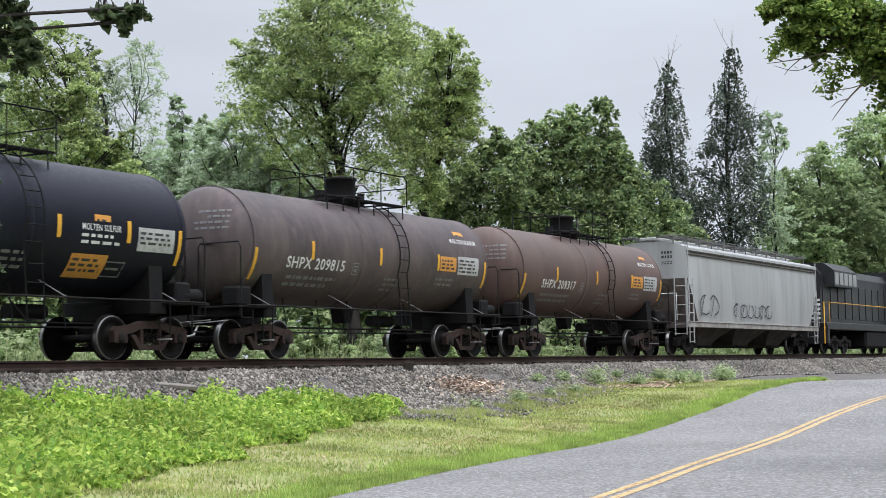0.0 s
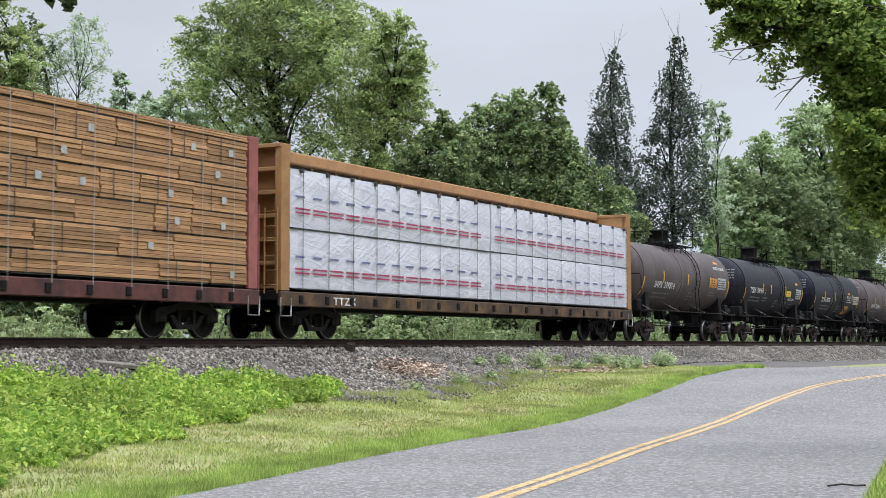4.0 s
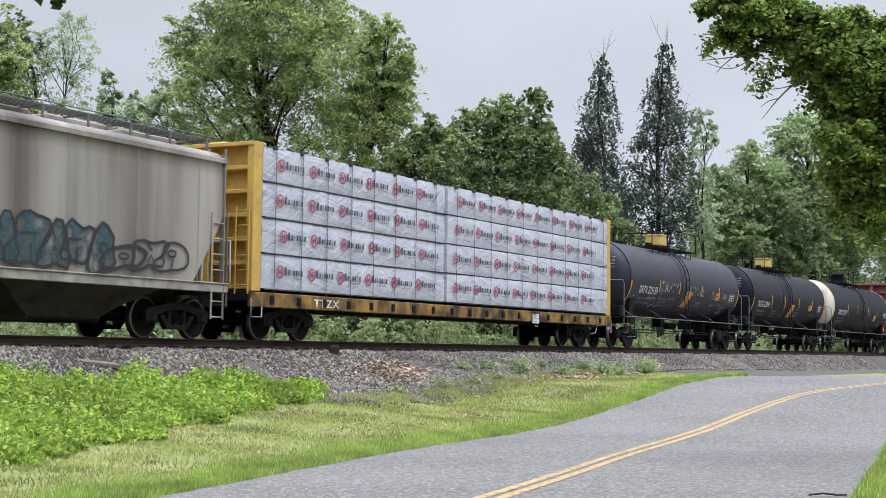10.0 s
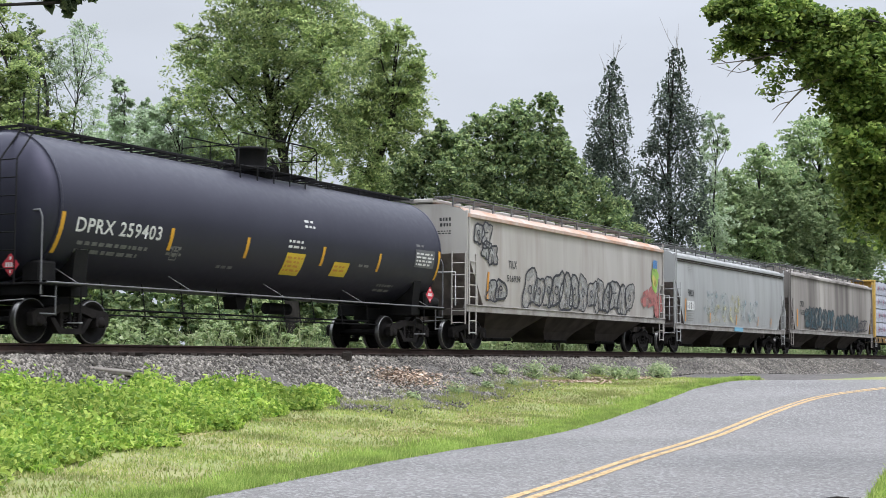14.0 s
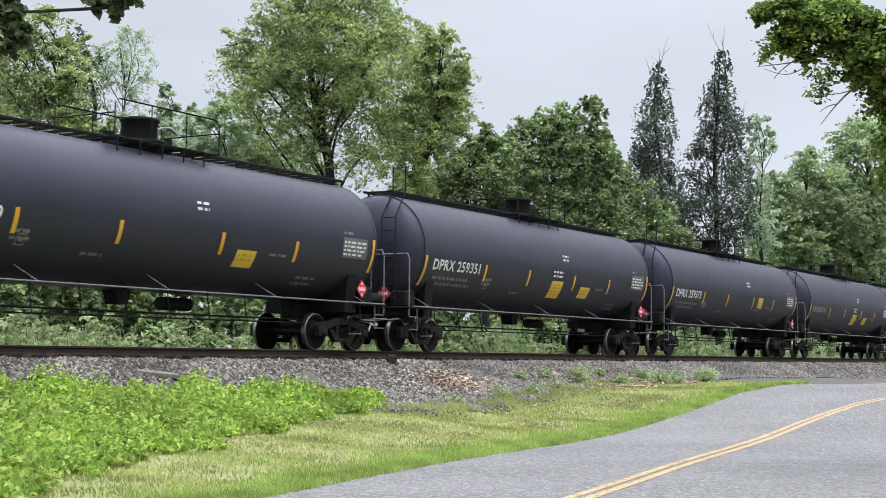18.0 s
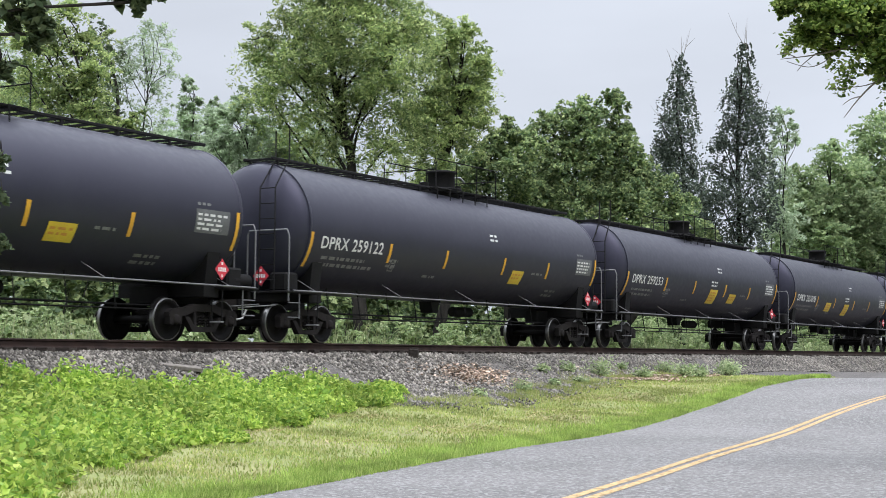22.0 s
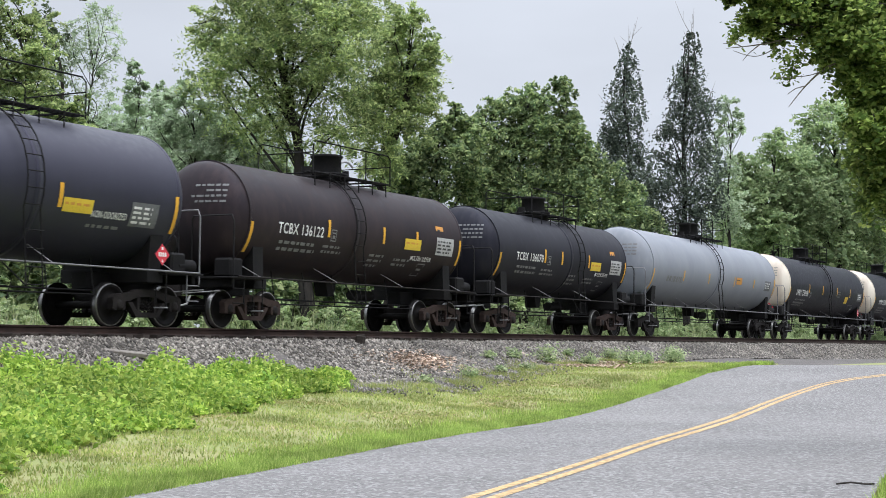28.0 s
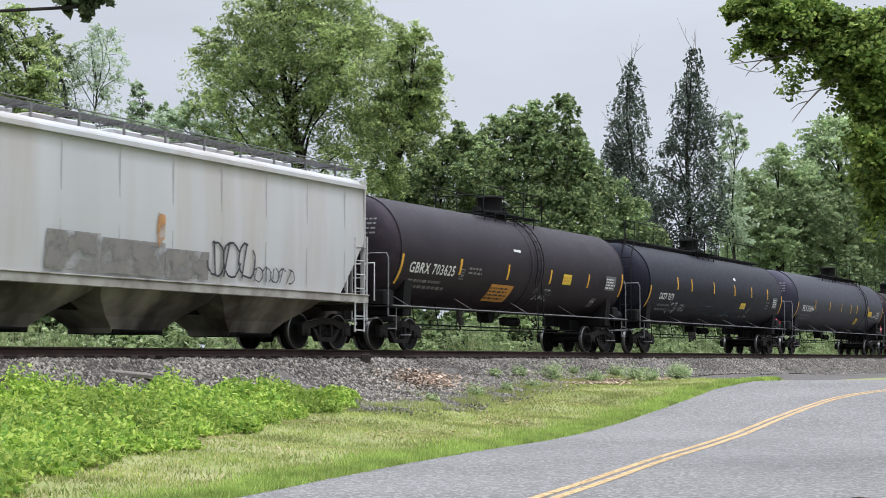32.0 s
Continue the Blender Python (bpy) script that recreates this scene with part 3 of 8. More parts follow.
def side_frame_mesh():
    """A cast truck side frame: arched top, sprung middle, journal boxes at both ends."""
    g = Geo()
    out = [(-1.12, 0.36), (-1.12, 0.60), (-1.02, 0.68), (-0.76, 0.70), (-0.55, 0.73), (-0.3, 0.80), (0.3, 0.80), (0.55, 0.73), (0.76, 0.70),
           (1.02, 0.68), (1.12, 0.60), (1.12, 0.36), (1.0, 0.36), (0.98, 0.52), (0.80, 0.52), (0.78, 0.42), (0.62, 0.42), (0.36, 0.20), (-0.36, 0.20), (-0.62, 0.42),
           (-0.78, 0.42), (-0.80, 0.52), (-0.98, 0.52), (-1.0, 0.36)]
    top = [(-1.12, 0.52), (-1.12, 0.60), (-1.02, 0.68), (-0.76, 0.70), (-0.55, 0.73), (-0.3, 0.80), (0.3, 0.80), (0.55, 0.73), (0.76, 0.70), (1.02, 0.68),
           (1.12, 0.60), (1.12, 0.52), (0.60, 0.54), (0.3, 0.64), (-0.3, 0.64), (-0.60, 0.54)]
    g.prism(top, -0.075, 0.075)
    g.prism([(-0.62, 0.52), (-0.36, 0.20), (0.36, 0.20), (0.62, 0.52), (0.48, 0.52), (0.30, 0.31), (-0.30, 0.31), (-0.48, 0.52)], -0.075, 0.075)
    for s in (-1, 1):
        g.box((s * 0.27, 0, 0.47), (0.09, 0.13, 0.36))
        g.prism([(s * 0.72, 0.60), (s * 0.72, 0.36), (s * 0.80, 0.34), (s * 0.80, 0.60)][::s], -0.08, 0.08)
        g.prism([(s * 0.98, 0.60), (s * 0.98, 0.34), (s * 1.10, 0.36), (s * 1.10, 0.60)][::s], -0.08, 0.08)
    return g.mesh("side_frame")


def bearing_mesh():
    g = Geo().lathe([(0.06, 0.0), (0.06, 0.10), (-0.07, 0.115), (-0.08, 0.105), (-0.11, 0.09), (-0.115, 0.04), (-0.115, 0.0)], (0, 0, 0), "y", 16)
    return g.mesh("bearing")


def spring_mesh():
    g = Geo()
    pts = [(0.042 * math.cos(a), 0.042 * math.sin(a), 0.25 * a / 25.2) for a in np.linspace(0, 25.2, 42)]
    return g.tube(pts, 0.011, 5).mesh("spring")


WHEEL, FRAME_SIDE, BEARING, SPRING = wheel_mesh(), side_frame_mesh(), bearing_mesh(), spring_mesh()
AXLE = Geo().tube([(0, -0.95, 0), (0, 0.95, 0)], 0.085, 12).mesh("axle")
RIM = Geo().lathe([(-0.0615, 0.43), (-0.0618, 0.448), (-0.056, 0.4545), (-0.05, 0.4585), (0.043, 0.462)], (0, 0, 0), "y", 28).mesh("wheel_rim")
BOLSTER = Geo().box((0, 0, 0.58), (0.36, 1.85, 0.26), bev=0.03).box((0, 0, 0.74), (0.5, 0.5, 0.12)).mesh("bolster")


def truck(car, x, rusty=False):
    t = new("truck")
    t.parent = car
    t.location = (x, 0, 0)
    for s in (-1, 1):
        f = part("side_frame", FRAME_SIDE if not rusty else FRAME_RUST, M["truck_rust" if rusty else "truck"], t)
        f.location = (0, s * 0.985, 0)
        for a in (-0.889, 0.889):
            w = part("wheel", WHEEL, M["wheel"], t)
            w.location = (a, s * 0.75, 0.457)
            if s > 0:
                w.rotation_euler = (0, 0, math.pi)
            w = part("wheel_rim", RIM, M["tread"], t)
            w.location = (a, s * 0.75, 0.457)
            if s > 0:
                w.rotation_euler = (0, 0, math.pi)
            b = part("bearing", BEARING, M["truck"], t)
            b.location = (a, s * 0.985, 0.457)
            if s > 0:
                b.rotation_euler = (0, 0, math.pi)
        for k in (-0.13, 0.0, 0.13):
            p = part("spring", SPRING, M["truck"], t)
            p.location = (k, s * 1.0, 0.30)
    for a in (-0.889, 0.889):
        part("axle", AXLE, M["wheel"], t).location = (a, 0, 0.457)
    part("bolster", BOLSTER, M["truck"], t)
    return t


FRAME_RUST = FRAME_SIDE.copy()
FRAME_RUST.materials.append(M["truck_rust"])
COUPLER = Geo().box((0, 0, 0.88), (1.3, 0.16, 0.2), bev=0.02).prism([(0.62, 0.74), (0.98, 0.74), (1.02, 0.84), (1.02, 0.96), (0.9, 1.03), (0.62, 1.03)], -0.17, 0.15).mesh("coupler")


def coupler(car, L, s):
    c = part("coupler", COUPLER, M["truck"], car)
    c.location = (s * (L / 2 - 0.98), 0, 0)
    if s < 0:
        c.rotation_euler = (0, 0, math.pi)


def on_tank(R, zc, x, z, off=0.006):
    """The place on the near flank of a tank at height z."""
    a = math.asin(max(-0.98, min(0.98, (z - zc) / R)))
    return (x, -(R + off) * math.cos(a), zc + (R + off) * math.sin(a))


def wrap(me, R, zc, x0, x1, z0, h, off=0.008):
    """Bend flat lettering on to a tank's flank; x0 to x1 is its width, z0 its foot."""
    co = np.empty(len(me.vertices) * 3)
    me.vertices.foreach_get("co", co)
    co = co.reshape(-1, 3)
    lo, hi = co.min(0), co.max(0)
    u = (co[:, 0] - lo[0]) / (hi[0] - lo[0]) * (x1 - x0) + x0
    z = (co[:, 1] - lo[1]) / (hi[1] - lo[1]) * h + z0
    if R:
        a = np.arcsin(np.clip((z - zc) / R, -0.98, 0.98))
        co = np.stack([u, -(R + off) * np.cos(a), zc + (R + off) * np.sin(a)], 1)
    else:
        co = np.stack([u, np.full(len(u), zc - off), z], 1)
    me.vertices.foreach_set("co", co.ravel())
    me.update()
    return me


def patch(g, R, zc, x0, x1, z0, z1, off=0.006, slant=0.0, n=5):
    """A painted or stuck-on patch that follows a tank's flank, or a flat side at y = zc when R is 0."""
    vs = []
    for k in range(n + 1):
        z = z0 + (z1 - z0) * k / n
        for x in (x0, x1):
            if R:
                vs.append(on_tank(R, zc, x + slant * k / n, z, off))
            else:
                vs.append((x + slant * k / n, zc - off, z))
    return g.add(vs, [(2 * k, 2 * k + 1, 2 * k + 3, 2 * k + 2) for k in range(n)])


def rail_pipe(pts, r=0.02):
    return Geo().tube(pts, r, 6)


def stuffed(ob):
    return tagged(ob, kind="stuff")


def bars(g, R, zc, x0, x1, z, h, gap, rows, rng, fill=0.85):
    """Rows of lettering too small to read."""
    for k in range(rows):
        x = x0
        end = x1 - rng.uniform(0, 0.25) * (x1 - x0)
        while x < end:
            w = min(rng.uniform(0.08, 0.3), end - x)
            patch(g, R, zc, x, x + w * fill, z - k * gap, z - k * gap + h, 0.007, n=1)
            x += w + 0.04
    return g


def tank_shell(xa, xb, R, zc, head=0.62, power=2.3):
    prof = []
    for k in range(11):
        u = k / 10
        u = 1 - (1 - u) ** 1.6
        prof.append((xa + head * u, max(0.001, R * (1 - (1 - u) ** power) ** (1 / power))))
    n = 12
    for k in range(1, n):
        prof.append((xa + head + (xb - xa - 2 * head) * k / n, R))
    prof += [(xa + xb - x, r) for x, r in prof[10::-1]]
    return prof


def tank_car(name, label, L, span, R, top, paint, mark="", mark_at=(), stripes=(), stripe_z=(2.6, 0.4), ladder=None, platform=None,
             walkway=False, white_head=False, decals=(), full_rail=False, guard="low", rusty=False, seed=0, grate=None, band=None, valve="black", placards=False):
    """One tank wagon. Places along it are counted from its middle, heights from the rail; span: from end reflector to end reflector."""
    rng = random.Random(seed)
    H = L / 2
    zc = top - R
    car = new(name)
    head = 0.55
    xa, xb = -(span / 2 + 0.08 + head), span / 2 + 0.08 + head
    prof = tank_shell(xa, xb, R, zc, head)
    # the barrel ends in a crisp rolled edge; each head is set a little inside it
    part("tank", Geo().lathe([p for p in prof if xa + head - 0.001 <= p[0] <= xb - head + 0.001], (0, 0, zc), "x", 64), M[paint], car)
    for s in (-1, 1):
        dish = [(s * (xb - head + 0.03 - head * 1.02 + head * 1.02 * (1 + math.sin(a))), max(0.001, R * 0.985 * math.cos(a) ** 0.9)) for a in np.linspace(0, math.pi / 2, 10)]
        dish = [(s * (xb - head - 0.02), R * 0.985)] + dish
        pale = white_head and s < 0
        part("tank_head", Geo().lathe(dish[::s], (0, 0, zc), "x", 64), M["cream" if pale else paint], car, "cream-painted domed tank head" if pale else "")
        part("rolled_edge", Geo().lathe([(s * (xb - head - 0.05), R), (s * (xb - head - 0.03), R + 0.012), (s * (xb - head + 0.025), R + 0.012), (s * (xb - head + 0.03), R * 0.98)][::s], (0, 0, zc), "x", 64, False),
             M["cream" if pale else paint], car)
    # lap bands of the jacket
    for bx_ in ([xb - head - 0.12] if white_head else []) + list(band or ()):
        w = 0.035 if bx_ == xb - head - 0.12 else 0.09
        ring = white_head and bx_ == xb - head - 0.12
        part("jacket_band", Geo().lathe([(bx_ - w, R), (bx_ - w, R + 0.007), (bx_ + w, R + 0.007), (bx_ + w, R)], (0, 0, zc), "x", 48), M["cream" if ring else paint], car)
    # small print on the rear head
    g = Geo()
    rear = [(-head * 1.02 * math.sin(a) - (xb - head + 0.03), R * 0.985 * math.cos(a) ** 0.9) for a in np.linspace(math.pi / 2, 0, 14)]
    for k in range(0 if walkway else 4):
        z = zc + R * 0.5 - k * 0.13
        u = -0.95
        while u < (-0.15 if k != 1 else -0.45):
            w = rng.uniform(0.06, 0.2)
            q = [(yy, zz) for yy, zz in ((u, z), (u + w, z), (u + w, z + 0.05), (u, z + 0.05))]
            g.add([(float(np.interp(math.hypot(yy, zz - zc), [p[1] for p in rear], [p[0] for p in rear])) - 0.01, yy, zz) for yy, zz in q], [(0, 1, 2, 3)])
            u += w + 0.04
    if not walkway:
        stuffed(part("small_stencil", g, M["panel_grey" if white_head else "letter_dim"], car))
    # underframe
    tc = H - 1.9
    for s in (-1, 1):
        part("stub_sill", Geo().box((s * (H - 1.6), 0, 0.98), (2.6, 0.42, 0.36)), M["under"], car)
        part("end_beam", Geo().box((s * (H - 0.72), 0, 1.06), (0.12, 2.7, 0.22)), M["under"], car)
        part("bolster_beam", Geo().box((s * tc, 0, 1.1), (0.5, 2.5, 0.3)), M["under"], car)
        g = Geo().prism_x([(-1.2, 1.0), (1.2, 1.0), (R * 0.85, zc - R * 0.45), (-R * 0.85, zc - R * 0.45)], s * tc - 0.2, s * tc + 0.2)
        part("saddle", g, M["under"], car)
        coupler(car, L, s)
        truck(car, s * tc, rusty)
        g = Geo().box((s * (H - 1.15), -1.2, 1.17), (1.3, 0.5, 0.05)).box((s * (H - 1.15), 1.2, 1.17), (1.3, 0.5, 0.05)).box((s * (H - 0.8), 0, 1.17), (0.4, 2.6, 0.05))
        part("end_platform", g, M["under"], car)
        hh = 2.62 if guard == "low" else 3.2
        e = s * (H - 0.62)
        g = rail_pipe([(e, -1.42, 0.95), (e, -1.42, hh - 0.15), (e, -1.36, hh), (e, -0.25, hh), (e, -0.2, hh - 0.1), (e, -0.2, 1.1)])
        g.tube([(e, 0.2, 1.1), (e, 0.2, hh - 0.1), (e, 0.25, hh), (e, 1.36, hh), (e, 1.42, hh - 0.15), (e, 1.42, 0.95)], 0.02, 6)
        for z in (0.58, 0.92):
            g.tube([(e, -1.42, z), (e - s * 0.42, -1.42, z)], 0.016, 5)
        g.tube([(e - s * 0.42, -1.42, 0.55), (e - s * 0.42, -1.42, 1.2)], 0.018, 5)
        part("end_handrail", g, M["under" if rusty else "rail_mid"], car)
        # brake wheel post, uncoupling lever, air hose
        g = Geo().tube([(s * (H - 0.3), -1.3, 0.85), (s * (H - 0.3), -0.2, 0.8)], 0.014, 5)
        g.tube([(s * (H - 0.35), -0.4, 0.75), (s * (H - 0.2), -0.42, 0.55), (s * (H - 0.02), -0.3, 0.5)], 0.025, 6)
        part("uncoupling_lever", g, M["steel"], car)
        part("valve_box", Geo().box((s * (H - 1.05), -0.95, 1.42), (0.5, 0.5, 0.45), bev=0.05), M["under"], car)
        g = Geo().tube([(s * (H - 1.3), -0.6, 1.25), (s * (H - 1.3), -0.6, 1.9), (s * (H - 0.95), -0.3, 2.0)], 0.03, 6)
        part("brake_pipe", g, M["under"], car)
        part("brake_post", Geo().tube([(s * (H - 0.66), 0.5, 1.2), (s * (H - 0.66), 0.5, 1.95)], 0.03, 6), M["under"], car)
        part("brake_wheel", Geo().lathe([(-0.02, 0.25), (0.02, 0.25), (0.02, 0.29), (-0.02, 0.29), (-0.02, 0.25)], (s * (H - 0.62), 0.5, 1.95), "x", 18), M["under"], car)
        for dy in (-1.43, -1.15):
            part("step_hanger", Geo().tube([(s * (H - 1.75), dy, 1.15), (s * (H - 1.75), dy, 0.42)], 0.016, 5), M["under"], car)
        part("step_tread", Geo().box((s * (H - 1.75), -1.29, 0.42), (0.1, 0.32, 0.03), bev=0.006), M["railing"], car)
    g = Geo().tube([(-H + 0.7, -1.5, 1.2), (H - 0.7, -1.5, 1.2)], 0.022, 6)
    n = max(4, int(L / 3.3))
    part("side_rail", g, M["rail_mid" if not rusty else "truck"], car, "long thin side handrail")
    for k in range(n):
        x = -H + 1.6 + (L - 3.2) * k / (n - 1)
        part("rail_bracket", Geo().tube([(x, -1.5, 1.2), (x - 0.1, -R * 0.6, zc - R * 0.8)], 0.009, 5), M["railing"], car)
    # brake rigging and bottom outlet
    g = Geo().tube([(-tc + 1, -0.5, 0.75), (tc - 1, -0.5, 0.75)], 0.025, 6).tube([(-tc + 1.2, -0.75, 0.62), (tc - 1.2, -0.75, 0.66)], 0.018, 5)
    for k in range(int(L / 1.5)):
        x = -tc + 1.3 + k * 1.35
        if x < tc - 1.3:
            g.tube([(x, -0.75, 0.62), (x, -0.6, zc - R * 0.8)], 0.016, 5)
    part("brake_rigging", g, M["under"], car)
    part("air_reservoir", Geo().tube([(1.6, 0.2, 1.0), (2.6, 0.2, 1.0)], 0.15, 14), M["under"], car)
    part("bottom_outlet", Geo().prism([(-0.28, zc - R + 0.1), (-0.14, 0.92), (0.14, 0.92), (0.28, zc - R + 0.1)], -0.2, 0.2), M["under"], car)
    g = Geo().tube([(H - 1.05, -1.05, 1.36), (H - 0.45, -1.05, 1.36)], 0.16, 14)
    part("brake_cylinder", g, M["under"], car)
    # top fittings
    px0, px1 = platform if platform else (-1.3, 1.3)
    mid = (px0 + px1) / 2
    g = Geo()
    for y in (-1, 1):
        for q in (0.56, 0.68, 0.80):
            g.box((mid, y * q, top + 0.06), (px1 - px0, 0.07, 0.035), bev=0.006)
    for x in np.arange(px0 + 0.1, px1, 0.7):
        g.box((x, 0, top + 0.03), (0.05, 1.68, 0.04), bev=0.006)
        for y in (-0.84, 0.84):
            g.tube([(x, y, top + 0.08), (x, y * 1.02, top - 0.42)], 0.018, 5)
    part("top_platform", g, M["under"], car)
    hz = top + 0.85
    for y in (-0.86, 0.86):
        g = rail_pipe([(px0, y, top), (px0, y, hz - 0.1), (px0 + 0.12, y, hz), (px1 - 0.12, y, hz), (px1, y, hz - 0.1), (px1, y, top)], 0.018)
        part("platform_railing", g, M["under"], car)
        for x in np.linspace(px0, px1, 4)[1:3]:
            part("railing_post", rail_pipe([(x, y, top - 0.05), (x, y, hz)], 0.016), M["under"], car)
    for x in (px0, px1):
        part("platform_railing", rail_pipe([(x, -0.86, hz - 0.3), (x, 0.86, hz - 0.3)], 0.016), M["under"], car)
    part("nozzle", Geo().lathe([(top - 0.15, 0.52), (top + 0.12, 0.52), (top + 0.14, 0.6), (top + 0.2, 0.6), (top + 0.21, 0.0)], (mid, 0, 0), "z", 20), M["under"], car)
    if valve == "yellow":
        g = Geo().box((mid, 0, top + 0.44), (0.74, 0.74, 0.46), bev=0.05).box((mid, 0, top + 0.68), (0.8, 0.8, 0.05), bev=0.015)
        part("valve_housing", g, M["valve"], car, "pale yellow boxed valve housing")
    else:
        g = Geo().lathe([(top + 0.2, 0.4), (top + 0.62, 0.4), (top + 0.64, 0.44), (top + 0.7, 0.44), (top + 0.73, 0.3), (top + 0.74, 0.0)], (mid, 0, 0), "z", 20)
        part("valve_housing", g, M["under"], car)
        part("vent_pipe", Geo().tube(spline([(mid + 0.45, 0, top + 0.1), (mid + 0.5, -0.05, top + 0.5), (mid + 0.85, -0.1, top + 0.62), (mid + 1.15, -0.1, top + 0.5)], 4), 0.03, 6), M["railing"], car, "grey bent vent pipe")
    part("safety_valve", Geo().tube([(mid - 0.95, 0, top - 0.1), (mid - 0.95, 0, top + 0.3)], 0.14, 12), M["under"], car)
    part("vacuum_valve", Geo().tube([(mid + 0.95, 0, top - 0.1), (mid + 0.95, 0, top + 0.38)], 0.1, 12), M["under"], car)
    if walkway:
        g = Geo()
        for y in (-0.42, 0.42):
            g.box((0, y, top + 0.09), (xb - xa - 0.9, 0.06, 0.07))
        for x in np.arange(xa + 0.6, xb - 0.5, 0.42):
            g.box((x, 0, top + 0.09), (0.05, 0.84, 0.05), bev=0.004)
        for x in np.arange(xa + 0.7, xb - 0.5, 1.6):
            g.box((x, -0.42, top), (0.06, 0.05, 0.16), bev=0.004).box((x, 0.42, top), (0.06, 0.05, 0.16), bev=0.004)
        part("top_walkway", g, M["under"], car, "black grated walkway along the top")
        e = xa + 0.42
        g = Geo()
        for y in (-1.0, -0.55):
            g.tube([(e - 0.55, y, 1.15), (e - 0.55, y, zc + R * 0.55), (e + 0.1, y * 0.9, top + 0.05), (e + 0.1, y * 0.9, top + 0.75)], 0.02, 6)
        for z in np.arange(1.45, zc + R * 0.6, 0.36):
            g.tube([(e - 0.55, -1.0, z), (e - 0.55, -0.55, z)], 0.014, 5)
        part("end_ladder", g, M["under"], car)
    if full_rail:
        g = Geo().tube([(xa + 0.6, -0.5, top + 0.1), (xa + 0.6, -0.5, top + 0.85), (xb - 0.6, -0.5, top + 0.85), (xb - 0.6, -0.5, top + 0.1)], 0.018, 6)
        for x in np.arange(xa + 2, xb - 1, 1.55):
            g.tube([(x, -0.5, top + 0.1), (x, -0.5, top + 0.85)], 0.016, 5)
        part("walkway_railing", g, M["under"], car)
    if ladder is not None:
        x = ladder
        g = Geo()
        for dx in (-0.22, 0.22):
            pts = [(x + dx, -R - 0.14, 0.72)] + [(x + dx, *[(-(R + 0.12) * math.cos(a)), zc + (R + 0.12) * math.sin(a)]) for a in np.linspace(-0.35, 1.15, 9)]
            g.tube(pts, 0.018, 6)
        for a in np.arange(-0.3, 1.15, 0.3 / R):
            g.tube([(x - 0.22, -(R + 0.12) * math.cos(a), zc + (R + 0.12) * math.sin(a)), (x + 0.22, -(R + 0.12) * math.cos(a), zc + (R + 0.12) * math.sin(a))], 0.013, 5)
        for z in (0.76, 1.1, 1.45, 1.8):
            g.tube([(x - 0.22, -R - 0.13, z), (x + 0.22, -R - 0.13, z)], 0.013, 5)
        g.tube([(x - 0.22, -R - 0.13, 0.74), (x - 0.6, -1.35, 1.2)], 0.016, 5)
        part("side_ladder", g, M["under"], car)
    if grate:
        part("ladder_pad", patch(Geo(), R, zc, grate - 0.35, grate + 0.35, zc - R * 0.65, zc - R * 0.2, 0.012, 0.25), M["orange"], car, "orange-yellow stuck-on panel")
    # reflectors, lettering, decals
    for x in stripes:
        z1, h = stripe_z
        part("reflector", patch(Geo(), R, zc, x - 0.055, x + 0.055, z1 - h, z1, 0.01), M["stripe"], car)
    for x, s in ((xa + head + 0.08, -1), (xb - head - 0.08, 1)):
        part("reflector", patch(Geo(), R, zc, x - 0.055, x + 0.055, zc - R * 0.62 if s < 0 else zc - R * 0.5, zc - 0.1 * R if s < 0 else zc + 0.05, 0.012), M["stripe"], car)
    if mark_at and not mark:
        x0, x1, z, h = mark_at
        stuffed(part("small_stencil", bars(Geo(), R, zc, x0, x1, z, h * 0.8, 1, 1, rng), M["letter_dim"], car))
    if mark:
        x0, x1, z, h = mark_at
        part("reporting_mark", wrap(text_mesh(mark), R, zc, x0, x1, z, h), M["letter"], car, "white stencilled lettering")
        bx0, bz0 = (x1 + 0.5, z - 0.38) if walkway else (x1 + 0.36, z - 0.06)
        g = Geo()
        for a0, a1, c0, c1 in ((0, 0.24, 0, 0.025), (0, 0.24, 0.275, 0.3), (0, 0.022, 0.025, 0.275), (0.218, 0.24, 0.025, 0.275), (0.07, 0.17, 0.07, 0.15), (0.05, 0.19, 0.19, 0.225)):
            patch(g, R, zc, bx0 + a0, bx0 + a1, bz0 + c0, bz0 + c1, 0.008, n=1)
        part("stencil_box", g, M["letter_dim"], car, "small white stencilled box")
        stuffed(part("small_stencil", bars(Geo(), R, zc, x0 + 0.15, x1 - 0.1, z - 0.24, 0.075, 0.16, 2, rng), M["letter_dim"], car))
    for kind, x, z, w, h in decals:
        key = dict(y="decal", o="orange", g="greyplate", w="letter", d="letter_dim", b="letter", p="data_white", box="letter_dim")[kind]
        if kind == "box":
            g = Geo()
            for a0, a1, c0, c1 in ((0, w, 0, 0.025), (0, w, h - 0.025, h), (0, 0.025, 0.025, h - 0.025), (w - 0.025, w, 0.025, h - 0.025), (w * 0.2, w * 0.8, h * 0.45, h * 0.6)):
                patch(g, R, zc, x + a0, x + a1, z + c0, z + c1, 0.008, n=1)
            part("stencil_box", g, M[key], car, "small white stencilled box")
            continue
        if kind in "db":
            stuffed(part("small_stencil", bars(Geo(), R, zc, x, x + w, z, 0.06, 0.13, max(1, int(h / 0.13)), rng), M[key], car))
            continue
        part("decal", patch(Geo(), R, zc, x, x + w, z, z + h, 0.01), M[key], car)
